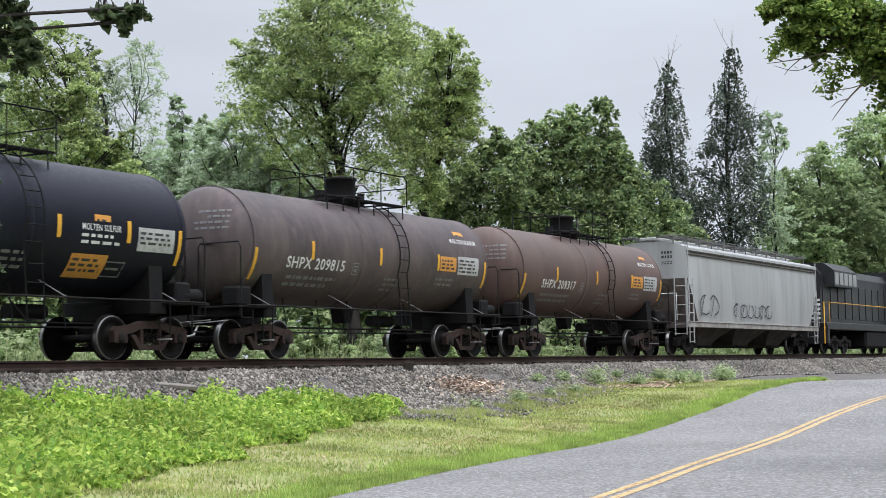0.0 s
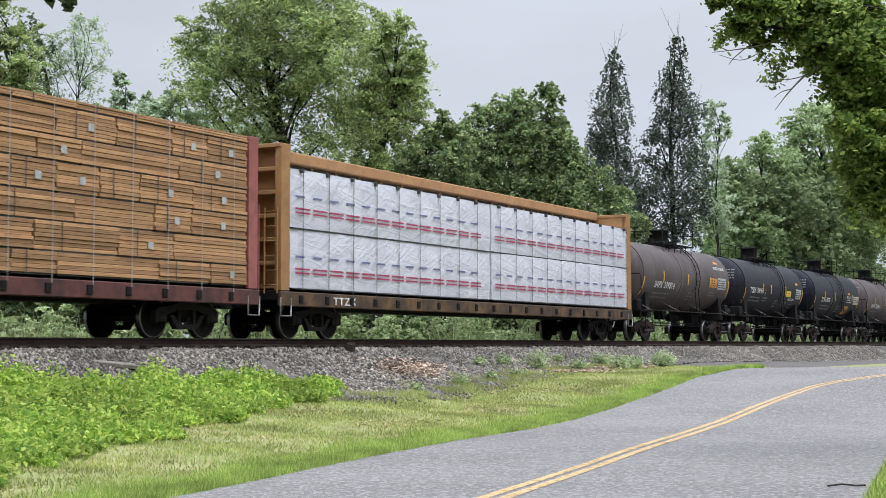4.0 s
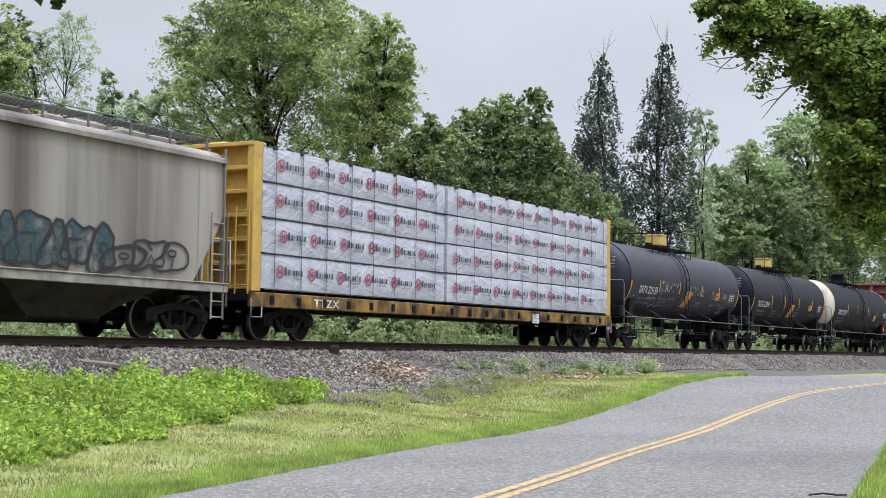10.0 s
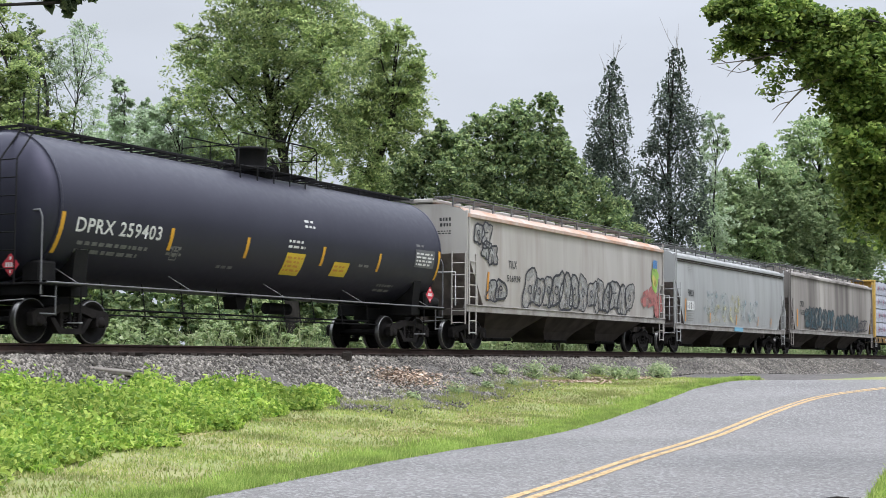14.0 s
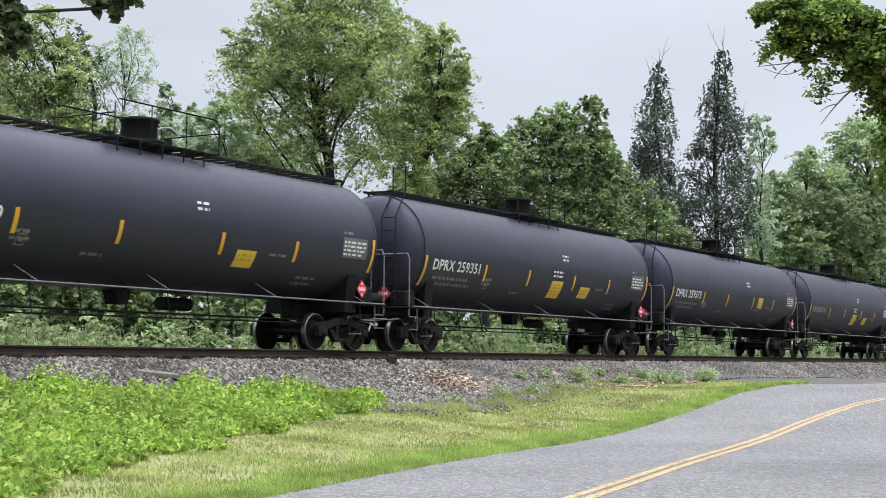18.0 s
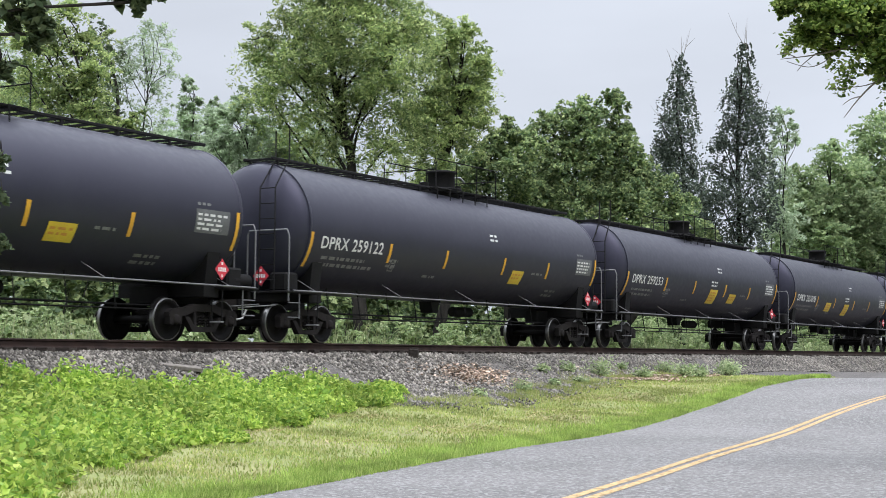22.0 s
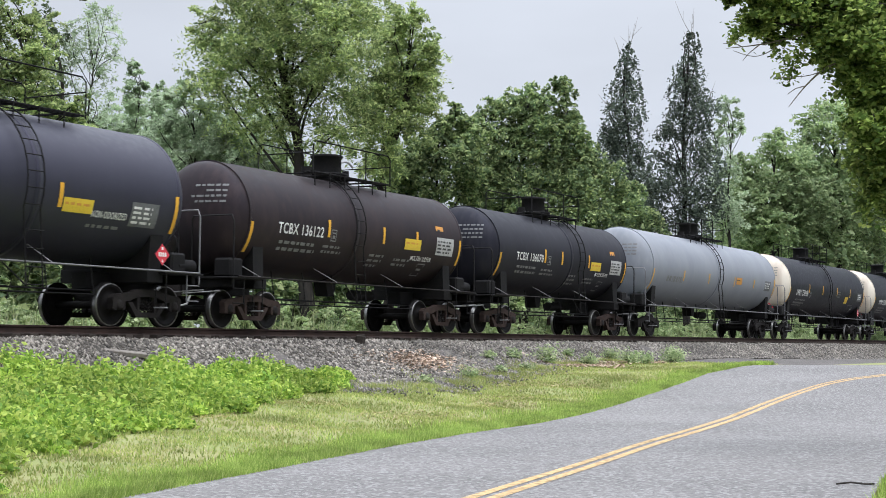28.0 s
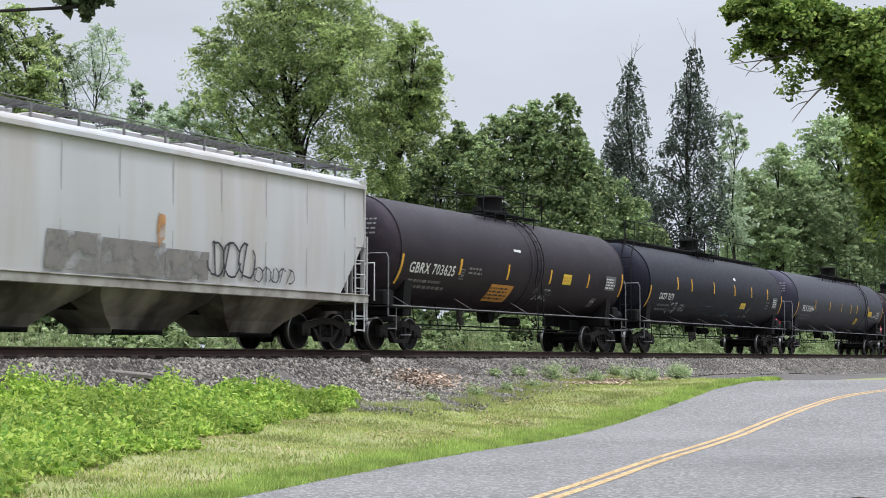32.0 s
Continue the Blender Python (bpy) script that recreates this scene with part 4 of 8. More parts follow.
        if kind in "yogp":
            stuffed(part("small_print", bars(Geo(), R + 0.006, zc, x + 0.06, x + w - 0.03, z + h - 0.14, 0.05, 0.1, max(1, int(h / 0.1) - 1), rng), M[dict(g="letter", y="orange").get(kind, "letter_black")], car))
    q, pz = 0.235, 1.55
    for end in (True, False) if placards else ():
        def put(a, z, d):
            """A place on the placard: across it, height, and how far it stands off."""
            return (-(H - 0.6) - d, -0.62 - a, z) if end else (span / 2 - (1.5 if white_head else 0.45) + a, -1.5 - d, z)
        p = part("placard", Geo().add([put(0, pz - q, 0), put(q, pz, 0), put(0, pz + q, 0), put(-q, pz, 0)], [(0, 1, 2, 3)]), M["placard"], car, "red diamond hazard placard")
        front = Geo()
        for a0, a1, z0, z1 in [(-0.13 + 0.068 * k, -0.08 + 0.068 * k, -0.045, 0.045) for k in range(4)] + [(-0.03, 0.03, 0.1, 0.16), (-0.02, 0.02, -0.17, -0.11)]:
            front.add([put(a0, pz + z0, 0.004), put(a1, pz + z0, 0.004), put(a1, pz + z1, 0.004), put(a0, pz + z1, 0.004)], [(0, 1, 2, 3)])
        part("placard_print", front, M["placard_w"], p, "white printed figures")
        c = [put(0, pz - 0.25, -0.03), put(0, pz + 0.2, -0.03)]
        part("placard_holder", Geo().tube(c, 0.025, 6), M["under"], car)
    return tagged(car, label, "tank car", "cars of the train")


def graffiti(g, y, x0, x1, z0, z1, n, rng, width=0.06):
    """Loose painted strokes and loops, no letters."""
    for k in range(n):
        cx = x0 + (x1 - x0) * (k + 0.5) / n
        w, h = (x1 - x0) / n * 0.55, (z1 - z0) / 2
        a0, sweep = rng.uniform(0, 6), rng.uniform(2.5, 6.0) * rng.choice((-1, 1))
        pts = []
        for j in range(13):
            a = a0 + sweep * j / 12
            pts.append((cx + w * math.cos(a) * rng.uniform(0.85, 1.1), (z0 + z1) / 2 + h * math.sin(a) * rng.uniform(0.85, 1.1)))
        stroke(g, y, pts, width)
        stroke(g, y, [(cx - w * rng.uniform(0, 1), z0), (cx + w * rng.uniform(-0.4, 0.4), z1)], width)
    return g


def stroke(g, y, pts, width):
    vs, fs = [], []
    for i, p in enumerate(pts):
        a, b = Vector(pts[max(0, i - 1)]), Vector(pts[min(len(pts) - 1, i + 1)])
        d = (b - a).normalized() if (b - a).length > 1e-6 else Vector((1, 0))
        nx, nz = -d.y * width / 2, d.x * width / 2
        yy = y(p[1]) if callable(y) else y
        vs += [(p[0] + nx, yy, p[1] + nz), (p[0] - nx, yy, p[1] - nz)]
    g.add(vs, [(2 * i, 2 * i + 1, 2 * i + 3, 2 * i + 2) for i in range(len(pts) - 1)])


def wrapmat(lo=(0.44, 0.45, 0.535), hi=(0.56, 0.57, 0.65), pull=0.2):
    """Silvery white plastic sheet pulled into taut creases."""
    m = mat("white_plastic_wrap", lo, hi, 1.2, 0.3)
    n, l = m.node_tree.nodes, m.node_tree.links
    b = n["Principled BSDF"]
    tc = n.new("ShaderNodeTexCoord")
    hs = []
    for turn, sc in ((0.55, 0.75), (-0.12, 0.55), (0.95, 0.45)):
        ro = n.new("ShaderNodeMapping")
        ro.inputs["Rotation"].default_value = (0, turn, 0)
        l.new(tc.outputs["Object"], ro.inputs["Vector"])
        mp = n.new("ShaderNodeMapping")
        mp.inputs["Scale"].default_value = (0.6, 1, 4.5)
        l.new(ro.outputs[0], mp.inputs["Vector"])
        t = n.new("ShaderNodeTexNoise")
        t.inputs["Scale"].default_value, t.inputs["Detail"].default_value, t.inputs["Distortion"].default_value = sc, 3, 1.8
        l.new(mp.outputs[0], t.inputs["Vector"])
        ri = n.new("ShaderNodeMapRange")
        ri.interpolation_type = "SMOOTHSTEP"
        ri.inputs["From Min"].default_value, ri.inputs["From Max"].default_value = 0.46, 0.6
        l.new(t.outputs["Fac"], ri.inputs["Value"])
        hs.append(ri.outputs[0])
    a = n.new("ShaderNodeMath")
    l.new(hs[0], a.inputs[0])
    l.new(hs[1], a.inputs[1])
    b2 = n.new("ShaderNodeMath")
    l.new(a.outputs[0], b2.inputs[0])
    l.new(hs[2], b2.inputs[1])
    a = b2
    bu = n.new("ShaderNodeBump")
    bu.inputs["Strength"].default_value, bu.inputs["Distance"].default_value = pull, 0.09
    l.new(a.outputs[0], bu.inputs["Height"])
    l.new(bu.outputs[0], b.inputs["Normal"])
    return m


M.update(
    walk_steel=mat("dull_walkway_steel", (0.10, 0.10, 0.10), (0.17, 0.17, 0.165), 5, 0.6, 0.2),
    hopper_grey=mat("pale_grey_hopper_paint", (0.30, 0.305, 0.30), (0.39, 0.395, 0.39), 0.6, 0.55, c3=(0.18, 0.172, 0.16), c3_amt=0.6, fine=1.4, stretch=(1, 1, 0.16)),
    hopper_tan=mat("weathered_tan_hopper_paint", (0.46, 0.425, 0.385), (0.155, 0.132, 0.118), 0.42, 0.65, c3=(0.04, 0.033, 0.03), c3_amt=0.9, fine=0.9, stretch=(1, 1, 0.06), soft=0.45),
    hopper_cool=mat("chalky_white_hopper_paint", (0.40, 0.402, 0.405), (0.49, 0.497, 0.508), 0.5, 0.6, c3=(0.30, 0.215, 0.15), c3_amt=0.5, fine=0.9, stretch=(1, 1, 0.1), soft=0.6),
    hopper_white=mat("dirty_white_hopper_paint", (0.345, 0.322, 0.292), (0.44, 0.418, 0.388), 0.6, 0.6, c3=(0.20, 0.155, 0.125), c3_amt=0.6, fine=1.3, stretch=(1, 1, 0.14)),
    sill_dirt=mat("dirty_hopper_sill", (0.40, 0.385, 0.36), (0.24, 0.215, 0.195), 1.2, 0.7, c3=(0.07, 0.055, 0.045), c3_amt=0.6, fine=3),
    roof_rust=mat("rust_stained_roof", (0.50, 0.46, 0.42), (0.42, 0.20, 0.10), 1.2, 0.7, c3=(0.30, 0.15, 0.09), fine=4),
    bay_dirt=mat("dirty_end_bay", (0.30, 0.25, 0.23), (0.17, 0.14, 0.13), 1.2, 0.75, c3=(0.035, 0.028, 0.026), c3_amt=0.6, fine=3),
    hopper_dark=mat("grimy_hopper_steel", (0.05, 0.042, 0.037), (0.085, 0.071, 0.063), 1.0, 0.8, c3=(0.018, 0.015, 0.014), c3_amt=0.7, fine=1.5, spec=0.2),
    cb_tan=mat("mustard_brown_paint", (0.36, 0.19, 0.07), (0.28, 0.14, 0.055), 1.4, 0.7, c3=(0.16, 0.08, 0.04), c3_amt=0.4, fine=5),
    cb_yellow=mat("yellow_freight_paint", (0.62, 0.40, 0.08), (0.52, 0.33, 0.09), 1.4, 0.65, c3=(0.25, 0.15, 0.06), c3_amt=0.35, fine=5),
    cb_red=mat("faded_red_freight_paint", (0.24, 0.07, 0.06), (0.32, 0.11, 0.095), 1.2, 0.7, c3=(0.10, 0.035, 0.03), c3_amt=0.6, fine=3),
    sill_red=mat("grimy_red_sill_paint", (0.13, 0.038, 0.032), (0.05, 0.02, 0.018), 1.4, 0.75, c3=(0.02, 0.012, 0.011), c3_amt=0.7, fine=4),
    deck=mat("grimy_side_sill", (0.02, 0.014, 0.012), (0.34, 0.19, 0.04), 1.9, 0.75, c3=(0.02, 0.011, 0.009), c3_amt=1.0, fine=2.2, soft=0.28, stretch=(1, 1, 0.8)),
    wrap=wrapmat(),
    wrap_white=wrapmat((0.53, 0.535, 0.60), (0.63, 0.635, 0.69), 0.17),
    print_blue=mat("faded_blue_print", (0.10, 0.12, 0.25), (0.16, 0.18, 0.30), 4, 0.5),
    wrap_line=mat("red_printed_stripe", (0.38, 0.035, 0.085), (0.32, 0.04, 0.09), 4, 0.5),
    wrap_ink=mat("dark_grey_ink", (0.05, 0.052, 0.065), (0.09, 0.092, 0.11), 4, 0.5),
    strap=mat("black_strapping", (0.02, 0.02, 0.02), (0.04, 0.04, 0.04), 4, 0.5),
    lumber=mat("sawn_lumber", (0.34, 0.18, 0.085), (0.45, 0.26, 0.125), 2.2, 0.8, c3=(0.17, 0.085, 0.04), c3_amt=0.75, fine=6, stretch=(0.3, 1, 9), vary=0.32),
    loco=mat("black_locomotive_paint", (0.012, 0.012, 0.014), (0.022, 0.022, 0.024), 1.2, 0.4, c3=(0.04, 0.038, 0.036), c3_amt=0.3, fine=5, spec=0.35),
    glass=mat("dark_cab_glass", (0.03, 0.035, 0.04), (0.04, 0.045, 0.05), 2, 0.08),
    paint_teal=spraymat("worn_teal_spray", (0.03, 0.07, 0.085), 0.55),
    paint_black=spraymat("black_spray_paint", (0.02, 0.02, 0.025), 0.85),
    paint_white=mat("white_spray_paint", (0.6, 0.6, 0.6), (0.5, 0.5, 0.5), 4, 0.6),
    paint_lime=spraymat("worn_lime_spray", (0.22, 0.36, 0.07), 0.72),
    paint_pink=spraymat("worn_red_spray", (0.3, 0.11, 0.1), 0.60),
    paint_blue=spraymat("worn_blue_spray", (0.06, 0.17, 0.36), 0.72),
    pale_blue=spraymat("washed_blue_spray", (0.22, 0.30, 0.31), 0.38),
    pale_yellow=spraymat("washed_yellow_spray", (0.42, 0.40, 0.22), 0.40),
    paint_yellow=spraymat("worn_yellow_spray", (0.42, 0.36, 0.1), 0.72),
    paint_sky=mat("sky_blue_paint", (0.14, 0.36, 0.50), (0.18, 0.40, 0.52), 4, 0.6),
    spray_grey=spraymat("pale_grey_spray", (0.25, 0.25, 0.24), 0.5),
    panel_grey=mat("painted_out_grey", (0.27, 0.27, 0.25), (0.22, 0.22, 0.205), 2, 0.65),
    rust_black=mat("rust_dusted_black_paint", (0.011, 0.009, 0.0105), (0.026, 0.019, 0.0195), 0.9, 0.52, c3=(0.06, 0.042, 0.039), c3_amt=0.4, fine=5, stretch=(1, 1, 0.35), spec=0.2, tint=(0.85, 0.78, 0.95)),
    plum_black=mat("plum_black_tank_paint", (0.0145, 0.0115, 0.0145), (0.026, 0.020, 0.024), 0.9, 0.52, c3=(0.052, 0.040, 0.042), c3_amt=0.3, fine=5, spec=0.22, tint=(0.85, 0.78, 0.95)),
    paint_orange=spraymat("rust_streak", (0.34, 0.17, 0.06), 0.5),
)


def hopper(label, L, span, paint, roof=None, eave=4.2, top=4.55, sill=1.25, curved=0.06, lines=(), mark=None, ribs=0, seed=0, chute="hopper_dark"):
    """A covered hopper wagon: sloped ends, ladders, roof walk, chutes below."""
    H = L / 2
    car = new("covered_hopper")
    W = 1.56
    xb = span / 2
    slope = 1.15
    # flank outline along the wagon, inset under the end slopes
    n = 9
    ring = []
    for k in range(n):
        z = sill + (eave - sill) * k / (n - 1)
        bow = curved * math.sin(math.pi * k / (n - 1))
        ring.append((-(W - 0.06 + bow), z))
    roofc = [(-W + 0.02, eave + 0.02), (-W * 0.82, eave + (top - eave) * 0.55), (-W * 0.45, top - 0.03), (0, top)]
    left = ring + roofc[:-1]
    outline = left + [(0, top)] + [(-y, z) for y, z in reversed(left)]
    g = Geo()
    vs = []
    for x_, s in ((-1, -1), (1, 1)):
        for y, z in outline:
            k = max(0.0, min(1.0, (2.9 - z) / (2.9 - sill)))
            vs.append((x_ * (xb - slope * k), y, z))
    m = len(outline)
    fs = [(i, (i + 1) % m, (i + 1) % m + m, i + m) for i in range(m - 1)]
    g.add(vs, fs, True)
    part("body", g, M[paint], car)
    cutz = 2.9
    for a, s in ((0, -1), (m, 1)):
        pts = vs[a:a + m]
        up = [q for q in pts if q[2] > cutz]
        k = [i for i, q in enumerate(pts[:m // 2]) if q[2] <= cutz][-1]
        seam = [(s * xb, y_, cutz) for y_ in (pts[k][1], -pts[k][1])]
        g = Geo().add([seam[0]] + up + [seam[1]], [tuple(range(len(up) + 2))[::-s]])
        part("end_sheet", g, M[paint], car)
        low = [pts[0], seam[0], seam[1], pts[m - 1]]
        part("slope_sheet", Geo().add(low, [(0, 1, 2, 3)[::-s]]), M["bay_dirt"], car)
    g = Geo()
    rng = random.Random(seed + 300)
    for k in range(4):
        u = -0.95
        while u < -0.55:
            w = rng.uniform(0.05, 0.1)
            h = 0.1 if k < 2 else 0.035
            z = eave - 0.15 - (k * 0.17 if k < 2 else 0.26 + 0.07 * (k - 1))
            g.add([(-xb - 0.006, u + w, z), (-xb - 0.006, u, z), (-xb - 0.006, u, z + h), (-xb - 0.006, u + w, z + h)], [(0, 1, 2, 3)])
            u += w + 0.04
    stuffed(part("end_stencil", g, M["letter_black"], car, "black stencilled marks on the end"))
    # eave chord and side sill
    for y in (-1, 1):
        part("eave_chord", Geo().box((0, y * (W - 0.02), eave), (2 * xb, 0.09, 0.12)), M[roof or paint], car)
        part("side_sill", Geo().box((0, y * (W - 0.05), sill - 0.05), (2 * (xb + 0.12), 0.13, 0.2)).box((0, y * (W + 0.0), sill + 0.055), (2 * (xb + 0.12), 0.1, 0.03), bev=0.008), M["sill_dirt"], car)
    for z in lines:
        part("side_ridge", Geo().box((0, -(W - 0.02), z), (2 * xb - 0.1, 0.05, 0.035)), M["hopper_dark"], car)
    for k in range(ribs):
        x = -xb + 1.0 + (2 * xb - 2.0) * k / max(1, ribs - 1)
        part("weld_seam", patch(Geo(), 0, -(W - 0.055 + curved * 0.6), x, x + 0.02, sill + 0.12, eave - 0.1, 0.012), M["panel_grey"], car)
    if roof:
        g = Geo()
        pts = [(-W + 0.0, eave + 0.04)] + [(y, z + 0.012) for y, z in roofc]
        v2 = [(x, y, z) for x in (-xb + 0.02, xb - 0.02) for y, z in pts]
        g.add(v2, [(i, i + 1, i + 1 + len(pts), i + len(pts)) for i in range(len(pts) - 1)], True)
        part("roof_sheet", g, M[roof], car)
    # roof walk with hatches
    g = Geo()
    for y in (-0.75, 0.75):
        for q in np.linspace(-0.22, 0.22, 5):
            g.box((0, y + q, top + 0.17), (2 * xb + 0.5, 0.05, 0.04), bev=0.006)
    for x in np.arange(-xb, xb + 0.1, 1.35):
        g.box((x, 0, top + 0.14), (0.05, 2.0, 0.04), bev=0.006)
        g.box((x, -1.02, top + 0.03), (0.05, 0.05, 0.3), bev=0.008).box((x, 1.02, top + 0.03), (0.05, 0.05, 0.3), bev=0.008)
    g.tube([(-xb - 0.2, -1.02, top + 0.24), (xb + 0.2, -1.02, top + 0.24)], 0.014, 6)
    part("roof_walk", g, M["walk_steel"], car, "dull grated steel roof walk")
    for x in np.arange(-xb + 0.9, xb - 0.5, 2.4):
        part("roof_hatch", Geo().box((x, 0, top + 0.09), (1.9, 0.7, 0.14), bev=0.04), M[paint], car)
    # ends
    for s in (-1, 1):
        e = s * (H - 0.3)
        g = Geo().box((s * (H - 1.3), 0, 0.98), (2.0, 0.45, 0.34)).box((s * (xb + 0.05), 0, 1.13), (0.16, 3.0, 0.22))
        g.box((s * (xb - 0.45), 0, 1.2), (1.1, 2.9, 0.05))
        part("end_sill", g, M["hopper_dark"], car)
        for y in (-1, 1):
            g = Geo()
            g.box((s * (xb - 0.03), y * (W - 0.08), (top + sill) / 2 - 0.15), (0.09, 0.09, eave - sill + 0.2))
            g.box((s * (xb - 0.75), y * (W - 0.1), 1.75), (0.06, 0.06, 1.1))
            part("corner_post", g, M[paint], car)
        g = Geo()
        for dx in (0.06, 0.5):
            g.tube([(s * (xb - dx), -W + 0.0, 0.45), (s * (xb - dx), -W + 0.0, 2.9 if dx > 0.1 else top - 0.1)], 0.024, 6)
        for z in np.arange(0.5, 2.95, 0.36):
            g.tube([(s * (xb - 0.06), -W, z), (s * (xb - 0.5), -W, z)], 0.018, 5)
        for y_ in (-W + 0.04, -W + 0.5):
            g.tube([(s * (xb + 0.12), y_, 0.75), (s * (xb + 0.12), y_, 2.95)], 0.024, 6)
        for z in np.arange(0.8, 2.95, 0.36):
            g.tube([(s * (xb + 0.12), -W + 0.04, z), (s * (xb + 0.12), -W + 0.5, z)], 0.018, 5)
        part("ladder", g, M[paint], car, "pale grab-iron ladder at the corner")
        g = Geo().tube([(e, -1.4, 1.3), (e, -1.4, 2.3), (e, 1.4, 2.3), (e, 1.4, 1.3)], 0.022, 6)
        part("end_handrail", g, M["steel"], car)
        part("brake_step", Geo().box((s * (xb + 0.1), 0.2, 1.9), (0.4, 0.9, 0.04)), M["under"], car)
        coupler(car, L, s)
        truck(car, s * (xb - 1.05), False)
    # steep hopper bays between the trucks, small gaps between their feet
    k = 3
    room = 2 * xb - 3.3
    for i in range(k):
        cx = (i - (k - 1) / 2) * room / k
        w = room / k / 2
        g = Geo()
        vs = []
        for z, hx, hy in ((sill + 0.05, w + (0.0 if 0 < i < k - 1 else 0.25), W - 0.12), (1.02, w * 0.86, W - 0.42), (0.66, w * 0.58, 0.76), (0.42, w * 0.42, 0.62), (0.3, w * 0.4, 0.6)):
            vs += [(cx - hx, -hy, z), (cx + hx, -hy, z), (cx + hx, hy, z), (cx - hx, hy, z)]
        fs = [(a + b, a + (b + 1) % 4, a + 4 + (b + 1) % 4, a + 4 + b) for a in (0, 4, 8, 12) for b in range(4)] + [(16, 17, 18, 19)]
        g.add(vs, [f[::-1] for f in fs])
        part("outlet_chute", g, M[chute], car)
        part("outlet_gate", Geo().box((cx, 0, 0.34), (w * 0.8, 1.3, 0.1), bev=0.02).tube([(cx - w * 0.3, -0.72, 0.36), (cx + w * 0.3, -0.72, 0.36)], 0.03, 6), M["under"], car)
    part("centre_sill", Geo().box((0, 0, 0.95), (L - 3.0, 0.4, 0.32)), M["under"], car)
    y = -(W - 0.055 + curved)
    for txt, x0, x1, z, h in mark or ():
        part("reporting_mark", wrap(text_mesh(txt), 0, y, x0, x1, z, h, 0.014), M["letter_black"], car, "black stencilled lettering")
    return tagged(car, label, "hopper car", "cars of the train"), -(W - 0.055 + curved) - 0.012


def centerbeam(label, L, span, paint, load, sill_paint="deck", tiers=4, seed=0):
    """A bulkhead flat wagon with a middle beam, stacked on both sides with bundles."""
    rng = random.Random(seed)
    H = L / 2
    car = new("centerbeam_flatcar")
    W, deck, top = 1.42, 1.17, 4.72
    xi = span / 2
    part("deck", Geo().box((0, 0, deck - 0.08), (2 * (xi + 0.4), 2.7, 0.14)), M["hopper_dark"], car)
    for y in (-1, 1):
        part("side_sill", Geo().box((0, y * 1.4, deck - 0.2), (2 * (xi + 0.45), 0.12, 0.36), bev=0.02), M[sill_paint], car)
    g = Geo()
    for x in np.arange(-xi + 0.4, xi, 1.18):
        g.box((x, -1.47, deck - 0.2), (0.16, 0.05, 0.2))
    stuffed(part("strap_winch", g, M["under"], car))
    part("centre_sill", Geo().prism([(-xi, 1.0), (xi, 1.0), (xi - 2.5, 0.75), (-xi + 2.5, 0.75)][::-1], -0.35, 0.35), M["under"], car)
    for s in (-1, 1):
        b = new("bulkhead")
        b.parent = car
        for y in (-1.33, 0, 1.33):
            part("post", Geo().box((s * (xi + 0.22), y, (deck + top) / 2), (0.36, 0.2, top - deck)), M[paint], b)
        part("sheet", Geo().box((s * (xi + 0.07), 0, (deck + top) / 2), (0.06, 2.7, top - deck)), M[paint], b)
        for z in np.arange(deck + 0.1, top + 0.05, 0.58):
            part("rib", Geo().box((s * (xi + 0.22), 0, z), (0.3, 2.6, 0.1)), M[paint], b)
        part("cap", Geo().box((s * (xi + 0.22), 0, top + 0.02), (0.44, 2.86, 0.1)), M[paint], b)
        g = Geo().box((s * (H - 1.4), 0, 0.95), (2.2, 0.45, 0.34)).box((s * (xi + 0.42), 0, 1.06), (0.14, 2.8, 0.24))
        part("end_sill", g, M["under"], car)
        g = Geo()
        for dy in (-1.38, -1.0):
            g.tube([(s * (xi + 0.5), dy, 1.1), (s * (xi + 0.5), dy, 3.2)], 0.02, 6)
        for z in np.arange(1.3, 3.2, 0.36):
            g.tube([(s * (xi + 0.5), -1.38, z), (s * (xi + 0.5), -1.0, z)], 0.014, 5)
        part("ladder", g, M[paint], car)
        g = Geo().tube([(s * (xi + 0.45), -1.45, 1.0), (s * (xi + 0.45), -1.45, 0.55), (s * xi, -1.45, 0.55), (s * xi, -1.45, 1.0)], 0.02, 6)
        part("step", g, M["steel"], car)
        coupler(car, L, s)
        truck(car, s * (xi - 1.75))
    # middle beam
    part("top_chord", Geo().box((0, 0, top + 0.02), (2 * xi, 0.5, 0.3), bev=0.03), M[paint], car)
    for x in np.arange(-xi + 0.6, xi, 1.2):
        part("beam_post", Geo().box((x, 0, (deck + top) / 2), (0.12, 0.1, top - deck - 0.2)), M[paint], car)
    part("beam_web", Geo().box((0, 0, (deck + top) / 2), (2 * xi, 0.03, top - deck - 0.3)), M["hopper_dark"], car)
    return tagged(car, label, "flatcar", "cars of the train"), W, deck, top, xi


